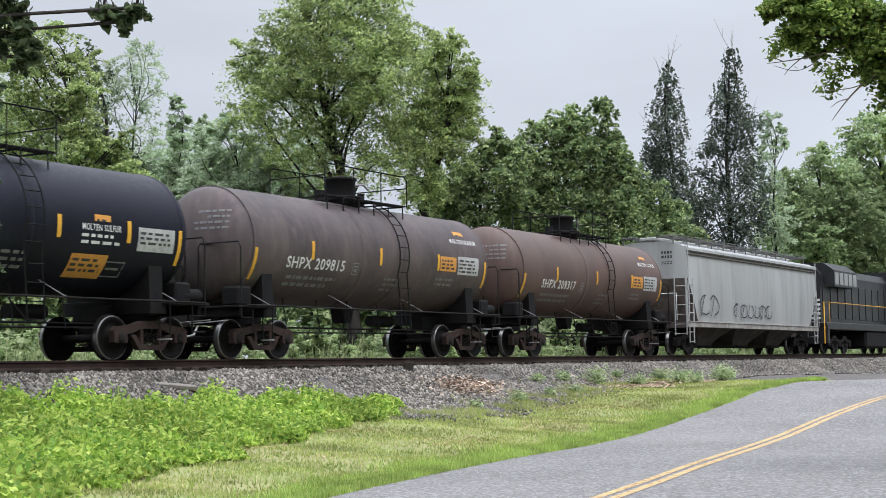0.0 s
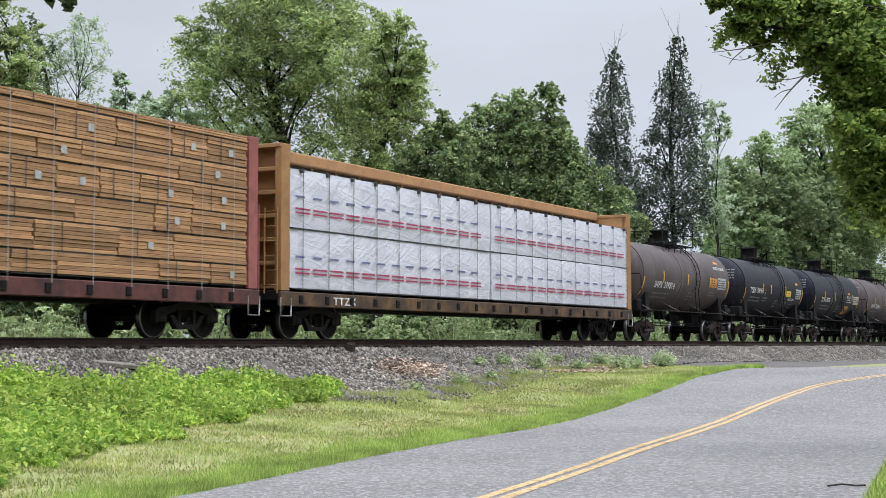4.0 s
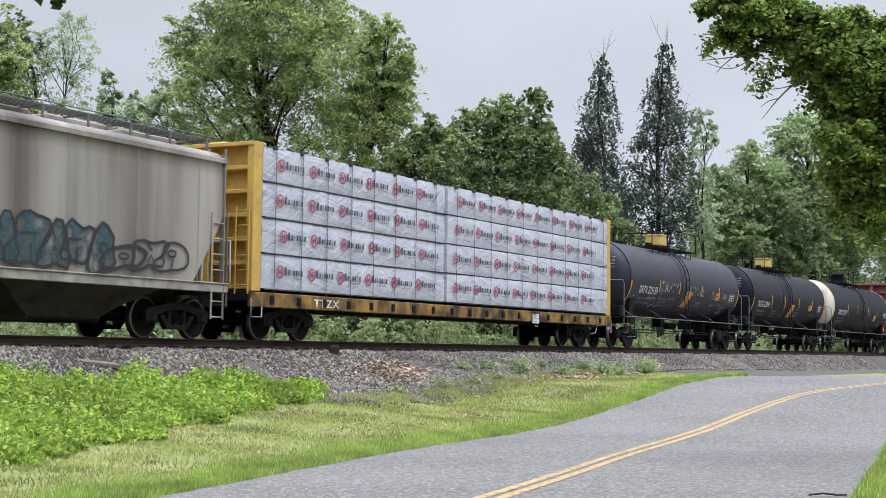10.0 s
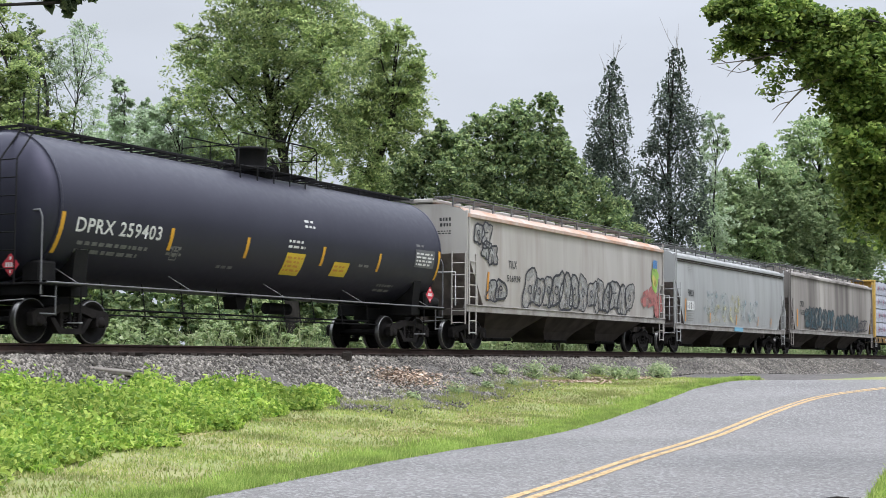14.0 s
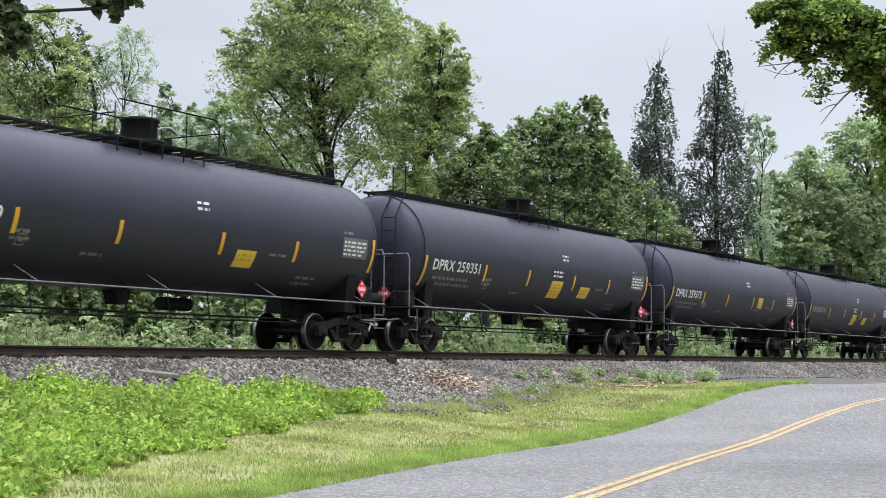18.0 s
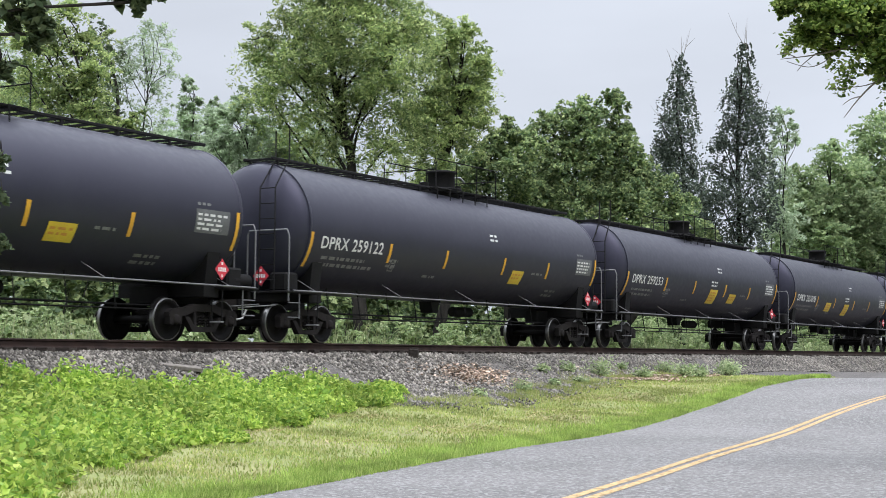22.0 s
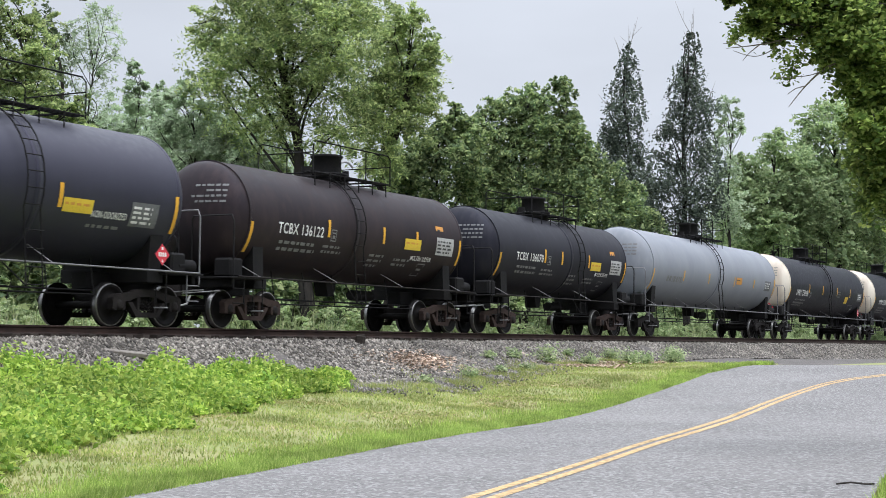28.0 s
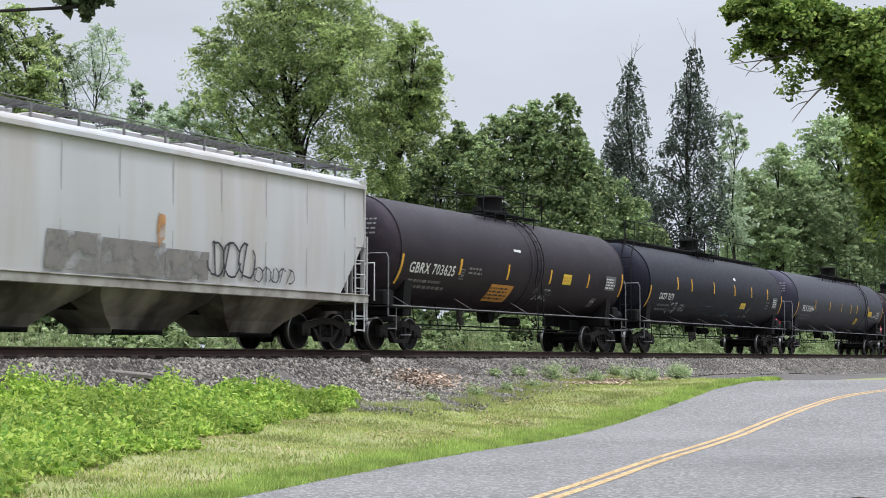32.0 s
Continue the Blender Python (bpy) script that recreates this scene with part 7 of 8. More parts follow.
tree("tree", "pale green roadside tree in full leaf", (38.4, 43.5),
     ((-0.4, 13.2, 1.26), (0.8, 11.1, 1.05), (-0.9, 11.3, 1.47), (-1.6, 13.2, 1.26), (0.2, 9.4, 1.26), (1.5, 8.3, 1.05), (-1.7, 9.3, 1.26), (2.6, 8.1, 1.05), (4.3, 8.1, 0.94), (5.5, 7.9, 0.84)),
     count=24000, leaf=(0.17, 0.08), material=M["leaf_pale"], trunk=0.2, droop=0.4, seed=7)
tree("vine_tree", "vine-draped dark green tree", (54.5, 29.5),
     ((-0.3, 11.3, 0.45), (-0.4, 10.6, 0.76), (-1.5, 10.0, 0.86), (-2.9, 9.5, 0.86), (-2.0, 9.0, 1.00), (0.4, 10.3, 0.86), (-0.9, 10.5, 0.52), (-0.3, 9.3, 1.07), (-1.5, 8.0, 1.19), (-2.9, 8.0, 1.07), (0.4, 8.1, 1.19)),
     count=30000, leaf=(0.16, 0.11), material=M["leaf_vine"], trunk=0.2, droop=0.8, seed=8, spread=0.24, dense=2.4)
tree("vine_tree", "broad vine-draped dark green tree", (57.4, 28.3),
     ((-1.1, 11.4, 0.84), (-0.3, 12.0, 0.79), (0.5, 12.1, 0.79), (0.4, 10.8, 1.35), (-0.8, 9.9, 1.35), (1.2, 12.3, 0.54), (1.6, 12.9, 0.25), (-0.0, 9.0, 1.48), (-1.5, 8.8, 1.23), (0.5, 7.6, 1.48), (-1.3, 7.0, 1.35), (1.6, 10.8, 1.11)),
     count=38000, leaf=(0.16, 0.11), material=M["leaf_vine"], trunk=0.24, droop=0.8, seed=9, spread=0.24, dense=2.4)
tree("vine_tree", "narrow leaning tree smothered in vines", (58.4, 26.1),
     ((-0.4, 12.8, 0.44), (-0.4, 12.3, 0.54), (-0.2, 11.4, 0.61), (0.1, 10.5, 0.66), (-0.5, 9.8, 1.10), (0.7, 9.6, 0.74), (1.5, 8.8, 0.83), (2.4, 8.1, 0.69), (0.2, 8.6, 1.23), (2.0, 7.3, 1.03), (0.5, 6.8, 1.35), (2.7, 6.6, 1.10), (-1.0, 8.3, 1.23)),
     count=36000, leaf=(0.16, 0.11), material=M["leaf_vine"], trunk=0.2, droop=0.8, seed=10, hang=0.8, spread=0.24, dense=2.4)
tree("vine_spire", "tall dead trunk wrapped in dark vines", (74.2, 29.9),
     ((0.0, 17.5, 0.39), (-0.1, 16.8, 0.66), (-0.1, 15.9, 0.83), (-0.2, 15.0, 0.99), (-0.2, 14.0, 1.16), (-0.3, 12.9, 1.28), (-0.4, 11.8, 1.40), (-0.2, 10.6, 1.57), (0.0, 9.2, 1.73), (-0.5, 7.8, 1.90), (-0.9, 12.5, 0.83), (-1.1, 13.1, 0.55), (-0.9, 14.3, 0.43), (1.1, 10.6, 0.67), (1.7, 10.2, 0.67), (1.0, 9.4, 0.92), (0.7, 11.5, 0.43)),
     count=19000, leaf=(0.17, 0.1), material=M["leaf_spire"], trunk=0.22, droop=0.9, seed=11, hang=1.6, spread=0.2, dense=2.6, twigs=9)
tree("vine_spire", "tall dead trunk wrapped in dark vines", (77.3, 27.4),
     ((0.0, 18.7, 0.37), (-0.0, 18.0, 0.53), (-0.1, 17.1, 0.75), (-0.2, 16.2, 1.00), (-0.2, 15.3, 1.18), (-0.7, 14.1, 1.00), (0.5, 14.2, 1.06), (-1.2, 13.0, 0.84), (0.4, 12.8, 1.18), (1.0, 11.5, 0.93), (-0.8, 11.6, 0.81), (-0.0, 10.4, 1.40), (-1.8, 11.8, 0.56), (-1.6, 10.2, 1.00), (1.2, 9.6, 1.00), (-0.2, 8.5, 1.56), (-1.7, 8.6, 1.25)),
     count=21000, leaf=(0.17, 0.1), material=M["leaf_spire"], trunk=0.24, droop=0.9, seed=12, hang=1.5, spread=0.2, dense=2.2, twigs=12)
tree("young_tree", "slight pale green tree beside a vine spire", (85.5, 28.1),
     ((-0.0, 16.0, 0.61), (0.6, 15.2, 0.68), (-0.1, 14.6, 0.65), (-0.3, 13.4, 0.89), (0.9, 14.5, 0.41), (-0.0, 11.7, 1.09), (0.3, 9.7, 1.23)),
     count=7000, leaf=(0.22, 0.1), material=M["leaf_pale"], trunk=0.14, droop=0.4, seed=13)
tree("tree", "full green tree at the edge of the far woods", (107.6, 31.0),
     ((-3.2, 15.0, 0.84), (-2.5, 13.7, 1.43), (-0.8, 16.1, 1.18), (-0.2, 17.0, 0.76), (0.9, 15.2, 1.43), (-1.7, 12.0, 1.89), (0.4, 12.9, 1.89), (-2.9, 9.9, 1.89), (-0.4, 9.9, 2.31), (-3.6, 12.4, 1.05), (2.1, 12.1, 2.10)),
     count=22000, leaf=(0.3, 0.18), material=M["leaf_far"], trunk=0.3, droop=0.4, seed=14, dense=1.5)
tree("tree", "full green tree at the edge of the far woods", (114.4, 28.9),
     ((-2.2, 19.0, 0.88), (-1.9, 17.5, 1.50), (-0.6, 20.0, 1.06), (-0.4, 18.3, 1.85), (1.4, 18.9, 1.85), (-0.8, 14.8, 2.42), (1.8, 15.2, 2.64), (-0.4, 11.2, 2.64), (2.7, 10.8, 2.64), (3.2, 17.9, 1.98)),
     count=26000, leaf=(0.3, 0.18), material=M["leaf_far"], trunk=0.3, droop=0.4, seed=15, dense=1.5)
tree("tree", "full green tree at the edge of the far woods", (119.6, 24.0),
     ((-1.3, 17.8, 2.24), (1.0, 18.1, 2.69), (3.2, 17.0, 2.69), (-1.7, 14.2, 2.69), (1.4, 13.8, 3.14), (0.0, 10.6, 3.14), (4.1, 12.0, 3.14), (6.4, 16.5, 2.69)),
     count=20000, leaf=(0.3, 0.18), material=M["leaf_far"], trunk=0.3, droop=0.4, seed=16, dense=1.5)
tree("overhanging_tree", "leafy maple boughs hanging over the road", (21.9, 2.5),
     ((-4.2, 6.5, 0.33), (-4.2, 6.1, 0.16), (-4.5, 6.5, 0.13), (-3.8, 6.3, 0.43), (-3.4, 6.5, 0.47), (-3.2, 6.0, 0.31), (-2.7, 6.1, 0.59), (-2.2, 6.0, 0.59), (-3.0, 5.7, 0.24), (-2.7, 5.4, 0.35), (-2.3, 5.3, 0.43), (-2.6, 4.7, 0.39), (-2.2, 4.5, 0.51), (-2.5, 4.1, 0.30), (-2.3, 3.8, 0.22), (-1.8, 4.2, 0.59), (-1.6, 5.0, 0.63), (-1.5, 5.8, 0.63), (-1.0, 5.2, 0.63), (-3.9, 5.9, 0.11)),
     count=105000, leaf=(0.08, 0.06), material=M["leaf_maple"], trunk=0.2, droop=0.5, seed=17, spread=0.62, dense=1.6, boughs=7)
tree("overhanging_tree", "dark leafy boughs hanging into the open", (6.6, 11.2),
     ((2.9, 4.4, 0.15), (2.95, 4.2, 0.13), (3.0, 4.05, 0.1), (3.6, 4.4, 0.11), (3.8, 4.3, 0.09), (3.9, 4.4, 0.07), (2.8, 4.2, 0.09), (2.7, 3.8, 0.09), (2.7, 3.1, 0.08), (2.7, 2.8, 0.06), (2.7, 2.4, 0.07), (2.3, 4.0, 0.17), (2.3, 3.4, 0.17), (2.3, 2.8, 0.17)),
     count=4200, leaf=(0.085, 0.06), material=M["leaf_dark"], trunk=0.045, droop=0.5, spread=0.5, seed=18, boughs=5)
tree("young_tree", "slender young tree with pale green leaves", (48.4, 40.3),
     ((-0.4, 11.5, 0.57), (-0.6, 10.8, 0.67), (-0.0, 10.0, 0.81), (-1.0, 9.4, 0.86), (0.6, 10.5, 0.57), (1.5, 10.4, 0.62), (1.3, 9.5, 0.81), (2.5, 9.8, 0.67), (-2.5, 9.8, 0.71), (-3.0, 9.0, 0.86), (-1.8, 9.3, 0.81), (-4.9, 9.5, 0.81), (-4.2, 9.0, 0.90), (3.2, 8.9, 0.95)),
     count=26000, leaf=(0.17, 0.08), material=M["leaf_pale"], trunk=0.1, droop=0.4, seed=20)
tree("thicket_tree", "low pale green tree in the thicket behind the track", (46.1, 47.2),
     ((-2.6, 11.0, 0.68), (-2.6, 10.4, 0.90), (-2.0, 9.0, 1.07), (-1.8, 10.9, 0.48), (-1.5, 10.5, 0.87), (-1.2, 9.3, 1.07), (-0.8, 10.8, 0.65), (-0.6, 10.4, 0.92), (-0.3, 9.3, 1.07), (0.1, 10.9, 0.53), (0.3, 10.4, 0.68), (0.6, 8.9, 1.07), (0.8, 11.7, 0.70), (0.8, 10.5, 0.68), (1.5, 9.3, 1.07), (2.0, 11.0, 0.63), (2.0, 10.4, 0.90), (2.3, 9.1, 1.07)),
     count=17000, leaf=(0.19, 0.09), material=M["leaf_pale"], trunk=0.07, droop=0.4, seed=30)
tree("thicket_tree", "low pale green tree in the thicket behind the track", (51.5, 46.0),
     ((-3.1, 12.0, 0.54), (-3.1, 11.2, 0.90), (-2.4, 9.8, 1.14), (-2.0, 11.5, 0.67), (-2.0, 11.0, 0.93), (-1.5, 9.7, 1.14), (-1.0, 11.7, 0.75), (-0.9, 10.8, 0.80), (-0.5, 9.7, 1.14), (-0.4, 12.2, 0.75), (-0.2, 10.7, 0.85), (0.4, 9.6, 1.14), (0.7, 11.5, 0.77), (0.8, 10.8, 0.96), (1.3, 9.8, 1.14), (1.8, 12.5, 0.54), (2.0, 10.8, 0.90), (2.3, 10.0, 1.14)),
     count=17000, leaf=(0.19, 0.09), material=M["leaf_pale"], trunk=0.07, droop=0.4, seed=31)
tree("thicket_tree", "low pale green tree in the thicket behind the track", (57.1, 43.9),
     ((-3.0, 13.2, 0.71), (-3.2, 11.9, 0.87), (-2.5, 10.2, 1.20), (-2.0, 13.1, 0.55), (-2.3, 11.6, 1.01), (-1.5, 10.3, 1.20), (-1.1, 12.5, 0.63), (-1.3, 11.7, 0.77), (-0.5, 10.5, 1.20), (-0.2, 12.3, 0.77), (-0.3, 11.8, 0.93), (0.4, 10.3, 1.20), (0.9, 13.1, 0.55), (1.0, 11.7, 0.90), (1.4, 10.5, 1.20), (2.0, 12.7, 0.74), (2.1, 11.7, 1.04), (2.4, 10.1, 1.20)),
     count=17000, leaf=(0.19, 0.09), material=M["leaf_pale"], trunk=0.07, droop=0.4, seed=32)


tree("vine_spire", "ivy-smothered trunk, dark against paler trees", (37.2, 36.6),
     ((0.0, 12.6, 0.55), (0.1, 11.6, 0.75), (-0.1, 10.6, 0.85), (0.0, 9.5, 0.95), (0.2, 8.4, 0.95), (0.0, 7.2, 1.05), (0.9, 9.0, 0.6), (-0.8, 8.2, 0.6), (1.7, 8.6, 0.7), (1.9, 7.4, 0.8)),
     count=8000, leaf=(0.15, 0.09), material=M["leaf_dark"], trunk=0.2, droop=0.9, seed=34, hang=1.2, spread=0.22, dense=2.0)
tree("tree", "bright yellow-green young tree behind the thicket", (38.4, 42.4),
     ((0.0, 10.6, 0.9), (-1.3, 10.1, 1.0), (1.1, 9.6, 1.0), (-2.4, 9.4, 1.0), (0.1, 9.0, 1.3), (-1.4, 8.2, 1.3), (2.2, 8.4, 1.0), (-3.2, 8.4, 1.0)),
     count=12000, leaf=(0.2, 0.12), material=M["leaf_far"], trunk=0.12, droop=0.4, seed=35)
# the woods go on behind the bend, crown over crown
rf = random.Random(61)
for i in range(13):
    fx = 112 + 7.5 * i + rf.uniform(-2, 2)
    fy = 32 + 1.3 * i + rf.uniform(-3, 3) - (14 if i % 3 == 2 else 0)
    high = rf.uniform(15, 19) + 0.35 * i
    crown = [(rf.uniform(-3.6, 3.6), high * rf.uniform(0.3, 0.97), rf.uniform(1.6, 2.8)) for _ in range(11)]
    tree("tree", "full green tree of the far woods", (fx, fy), crown, count=9000, leaf=(0.5, 0.32), material=M["leaf_far"], trunk=0.28, droop=0.4, seed=40 + i, dense=1.2)


def bare_branch(*ways):
    """A leafless dead branch with its twigs, reaching out of the maple."""
    ob = new("dead_branch")
    for i, way in enumerate(ways):
        part("limb" if i == 0 else "twig", Geo().tube(spline([Vector(p) for p in way], 4), 0.022 if i == 0 else 0.009, 5, 0.004), M["dead"], ob)
    return tagged(ob, "bleached leafless branch among maple boughs", "branch")


bare_branch(((20.34, 5.29, 6.02), (20.15, 5.64, 5.87), (19.92, 6.06, 5.76), (19.69, 6.47, 5.70)),
            ((20.03, 5.85, 5.82), (19.92, 6.06, 5.89), (19.83, 6.23, 6.01)),
            ((19.92, 6.06, 5.76), (19.85, 6.20, 5.63), (19.81, 6.27, 5.53)),
            ((20.07, 5.78, 5.84), (20.00, 5.92, 5.68), (19.88, 6.13, 5.59), (19.74, 6.39, 5.67)),
            ((19.81, 6.27, 5.72), (19.74, 6.39, 5.78), (19.68, 6.51, 5.77)))
bare_branch(((20.45, 5.08, 5.55), (20.32, 5.32, 5.38), (20.20, 5.53, 5.14), (20.11, 5.71, 4.88)),
            ((20.32, 5.32, 5.38), (20.22, 5.50, 5.32), (20.03, 5.85, 5.29)),
            ((20.22, 5.50, 5.18), (20.15, 5.62, 5.14), (20.10, 5.72, 5.06)))


def shrub(base, rx, ry, h, count, seed, material="leaf_bush", leaf=(0.12, 0.07), label="leafy wild shrub behind the track"):
    rng = np.random.RandomState(500 + seed)
    z0 = float(ground_z(base[0], base[1])) - 0.05
    ob = new("shrub")
    ob.location = (base[0], base[1], z0)
    lob = []
    for _ in range(14):
        a, b = rng.uniform(-1, 1), rng.uniform(-1, 1)
        r = rng.uniform(0.35, 0.75) * min(1.4, h * 0.5)
        lob.append((a * rx, b * ry, max(r * 0.7, h * rng.uniform(0.15, 1.0) - r * 0.6), r, 1.0))
    pos, sp = clumps(rng, lob, count, spread=0.25)
    pos[:, 2] = np.abs(pos[:, 2])
    v, q = leaf_quads(rng, pos, leaf)
    part("foliage", raw_mesh("foliage", v, q, M[material]), M[material], ob)
    g = Geo()
    for l in lob:
        g.tube([(l[0] * 0.6, l[1] * 0.6, 0), (l[0] * 0.8, l[1] * 0.8, l[2] * 0.6), l[:3]], 0.025, 5, 0.008)
    tagged(part("stem", g, M["bark"], ob), kind="stuff")
    return tagged(ob, label, "shrub", "shrubs behind the track")


rs = np.random.RandomState(77)
for i in range(40):
    x = 12 + i * 3.2 + rs.uniform(-0.8, 0.8)
    shrub((x, 27.4 + rs.uniform(-0.4, 1.2)), 2.2, 1.0, rs.uniform(1.9, 2.9), 4600, i, leaf=(0.16, 0.10))
for i in range(32):
    x = 20 + i * 4.8 + rs.uniform(-1, 1)
    shrub((x, 32.0 + rs.uniform(-1, 2)), 3.2, 1.6, rs.uniform(3.2, 4.8) + (2.0 if i > 18 else 0), 5200, 140 + i, "leaf_vine", (0.30, 0.19), "tall dark green thicket behind the track")
for i in range(24):
    x = 24 + i * 5.2 + rs.uniform(-1, 1)
    shrub((x, 36.5 + rs.uniform(-1, 1)), 3.4, 1.2, rs.uniform(4.0, 5.4), 3200, 340 + i, "leaf_vine", (0.42, 0.28), "tall dark green thicket behind the track")
for i in range(32):
    x = 30 + i * 8 + rs.uniform(-2, 2)
    shrub((x, 46 + rs.uniform(-2, 4)), 5.5, 2.0, rs.uniform(5, 7.0) + (2.5 if i > 7 else 0), 5200, 240 + i, "leaf_far", (0.62, 0.42), "dense green thicket at the edge of the woods")


def scatter(name, rng, pos, size, material, label, category, up=0.5, droop=0.3):
    v, q = leaf_quads(rng, pos, size, up, droop)
    return tagged(new(name, raw_mesh(name, v, q, material)), label, category, kind="stuff")


def blades(name, rng, x, y, z, height, width, material, label):
    """Upright three-cornered blades."""
    n = len(x)
    a = rng.uniform(0, 2 * math.pi, n)
    h = height * rng.uniform(0.5, 1.3, n)
    w = width * rng.uniform(0.7, 1.3, n)
    lean = rng.normal(0, 0.35, (n, 2)) * h[:, None]
    b = np.stack([x, y, z], 1)
    d = np.stack([np.cos(a) * w, np.sin(a) * w, 0 * a], 1)
    tip = b + np.stack([lean[:, 0], lean[:, 1], h], 1)
    v = np.stack([b - d, b + d, tip], 1).reshape(-1, 3)
    return tagged(new(name, raw_mesh(name, v, np.arange(3 * n).reshape(n, 3), material, tri=True)), label, "grass", kind="stuff")


# ---- mown grass between the road and the ballast, longer and greener along the road's edge ----
rg = np.random.RandomState(9)
n = 150000
gx = 9 + 38 * rg.uniform(0, 1, n) ** 1.25
edge_y, top_y = np.interp(gx, LEFT_X, LEFT_Y), toe_y(gx)
gk = rg.uniform(0, 1, n)
gy = edge_y + (top_y + 0.1 - edge_y) * gk
keep = (gy > edge_y + 0.06) & (rg.uniform(0, 1, n) < 0.35 + 0.65 * np.sin(gx * 0.9 + np.sin(gy * 1.7 + gx * 0.4) * 1.9) ** 2)
gx, gy = gx[keep], gy[keep]
blades("grass", rg, gx, gy, ground_z(gx, gy) - 0.02, 0.05, 0.012, M["blade"], "short mown grass, yellowing in patches")
n = 60000
gx = 9 + 37 * rg.uniform(0, 1, n) ** 1.2
gy = np.interp(gx, LEFT_X, LEFT_Y) - 0.05 + np.abs(rg.normal(0, 0.55, n)) * (0.5 + 0.5 * np.sin(gx * 0.9) ** 2)
blades("grass", rg, gx, gy, ground_z(gx, gy) - 0.02, 0.13, 0.009, M["blade_lush"], "lush green grass along the road's edge")
n = 9000
gx = rg.uniform(8, 30, n)
gy = np.interp(gx, [p[0] for p in ROAD_R[:6]], [p[1] for p in ROAD_R[:6]]) - np.abs(rg.normal(0, 0.5, n))
blades("grass", rg, gx, gy, ground_z(gx, gy) - 0.02, 0.12, 0.009, M["blade_lush"], "grass verge on the near side of the road")

n = 8000
gx, gy = 12 + 90 * rg.uniform(0, 1, n) ** 1.3, rg.uniform(24.9, 27.6, n)
tall = 0.5 + 1.0 * np.clip(np.sin(gx * 0.9) * np.sin(gx * 0.37 + gy) + 0.4, 0, 1)
base_z = np.interp(gy, (24.04, 26.6, 28), (1.5, 0.6, 0.7))
blades("grass", rg, gx, gy, base_z, tall, 0.022, M["blade_tall"], "tall pale grass and weeds behind the track")

# ---- the bright weed patch at the foot of the ballast ----
n = 2600
wx = 8 + 20.0 * rg.uniform(0, 1, n)
w0 = np.interp(wx, (8, 12.8, 14.4, 17, 19.5, 22, 25, 28), (9.0, 12.7, 13.2, 14.3, 15.3, 16.2, 17.0, 17.7)) + 0.35 * np.sin(wx * 2.9) * np.sin(wx * 1.3)
w1 = np.interp(wx, (8, 14, 17.5, 19.5, 25, 28), (19.8, 19.8, 19.6, 18.9, 18.5, 18.0)) + 0.2 * np.sin(wx * 3.7)
wy = w0 + (w1 - w0) * rg.uniform(0, 1, n)
wh = (0.14 + 0.40 * rg.uniform(0, 1, n) ** 1.5) * (0.45 + 0.55 * smooth01(0, 1.0, wy - w0)) * (0.6 + 0.4 * smooth01(0, 0.5, w1 - wy)) * np.interp(wx, (14, 18, 24), (1.35, 1.1, 1.0))
wh = wh * (0.7 + 0.6 * np.sin(wx * 1.1 + 0.8 * np.sin(wy * 1.6)) ** 2)
pick = rg.randint(0, n, 125000)
ring = np.sqrt(rg.uniform(0, 1, 125000)) * (0.09 + 0.36 * wh[pick])
turn = rg.uniform(0, 6.283, 125000)
lx, ly = wx[pick] + ring * np.cos(turn), wy[pick] + ring * np.sin(turn)
lz = np.where(ly > toe_y(lx), ballast_surface(lx, ly), ground_z(lx, ly)) + wh[pick] * (1.0 - 0.7 * (ring / (0.09 + 0.36 * wh[pick])) ** 2) * rg.uniform(0.25, 1.08, 125000)
scatter("weeds", rg, np.stack([lx, ly, lz], 1), (0.105, 0.055), M["leaf_weed"], "bright green patch of leafy weeds", "weeds", 0.8, 0.2)
n = 2600
gx = 9 + 17 * rg.uniform(0, 1, n)
gy = np.interp(gx, (8, 12.8, 14.4, 17, 19.5, 22, 25, 28), (9.0, 12.7, 13.2, 14.3, 15.3, 16.2, 17.0, 17.7)) + rg.uniform(0, 1, n) * np.interp(gx, (9, 26), (3.5, 0.9))
blades("grass", rg, gx, gy, lie(gx, gy) - 0.02, 0.34, 0.007, M["blade_lush"], "tall grass stalks among the weeds")
n = 26000
gx = rg.uniform(24, 47, n)
gy = toe_y(gx) - 0.2 + rg.normal(0, 0.3, n) * (0.5 + np.sin(gx * 1.9) ** 2)
tuft = np.sin(gx * 2.7) * np.sin(gx * 0.83 + gy * 2.1) > -0.25
gx, gy = gx[tuft], gy[tuft]
blades("grass", rg, gx, gy, np.where(gy > toe_y(gx), ballast_surface(gx, gy), ground_z(gx, gy)) - 0.02, 0.13, 0.009, M["blade"], "ragged grass at the foot of the ballast")

# ---- unseen woods added at the viewer's back, to darken reflections in the wagons ----
rw = np.random.RandomState(21)
n = 26000
bx_, bz_ = rw.uniform(-70, 190, n), rw.uniform(0, 1, n) ** 0.8
top_ = 9 + 2.5 * np.sin(bx_ * 0.21) + 1.5 * np.sin(bx_ * 0.57 + 1)
scatter("woods", rw, np.stack([bx_, -19 + rw.normal(0, 1.5, n), bz_ * top_], 1), (1.5, 1.1), M["leaf_dark"], "unseen dark green wood added behind the viewer to dim reflections", "woods")

# ---- ballast stones ----
M["stone"] = leafmat("ballast_stone", (0.040, 0.036, 0.026), (0.12, 0.108, 0.077), (0.34, 0.31, 0.225), 0.0, patch=0.5)


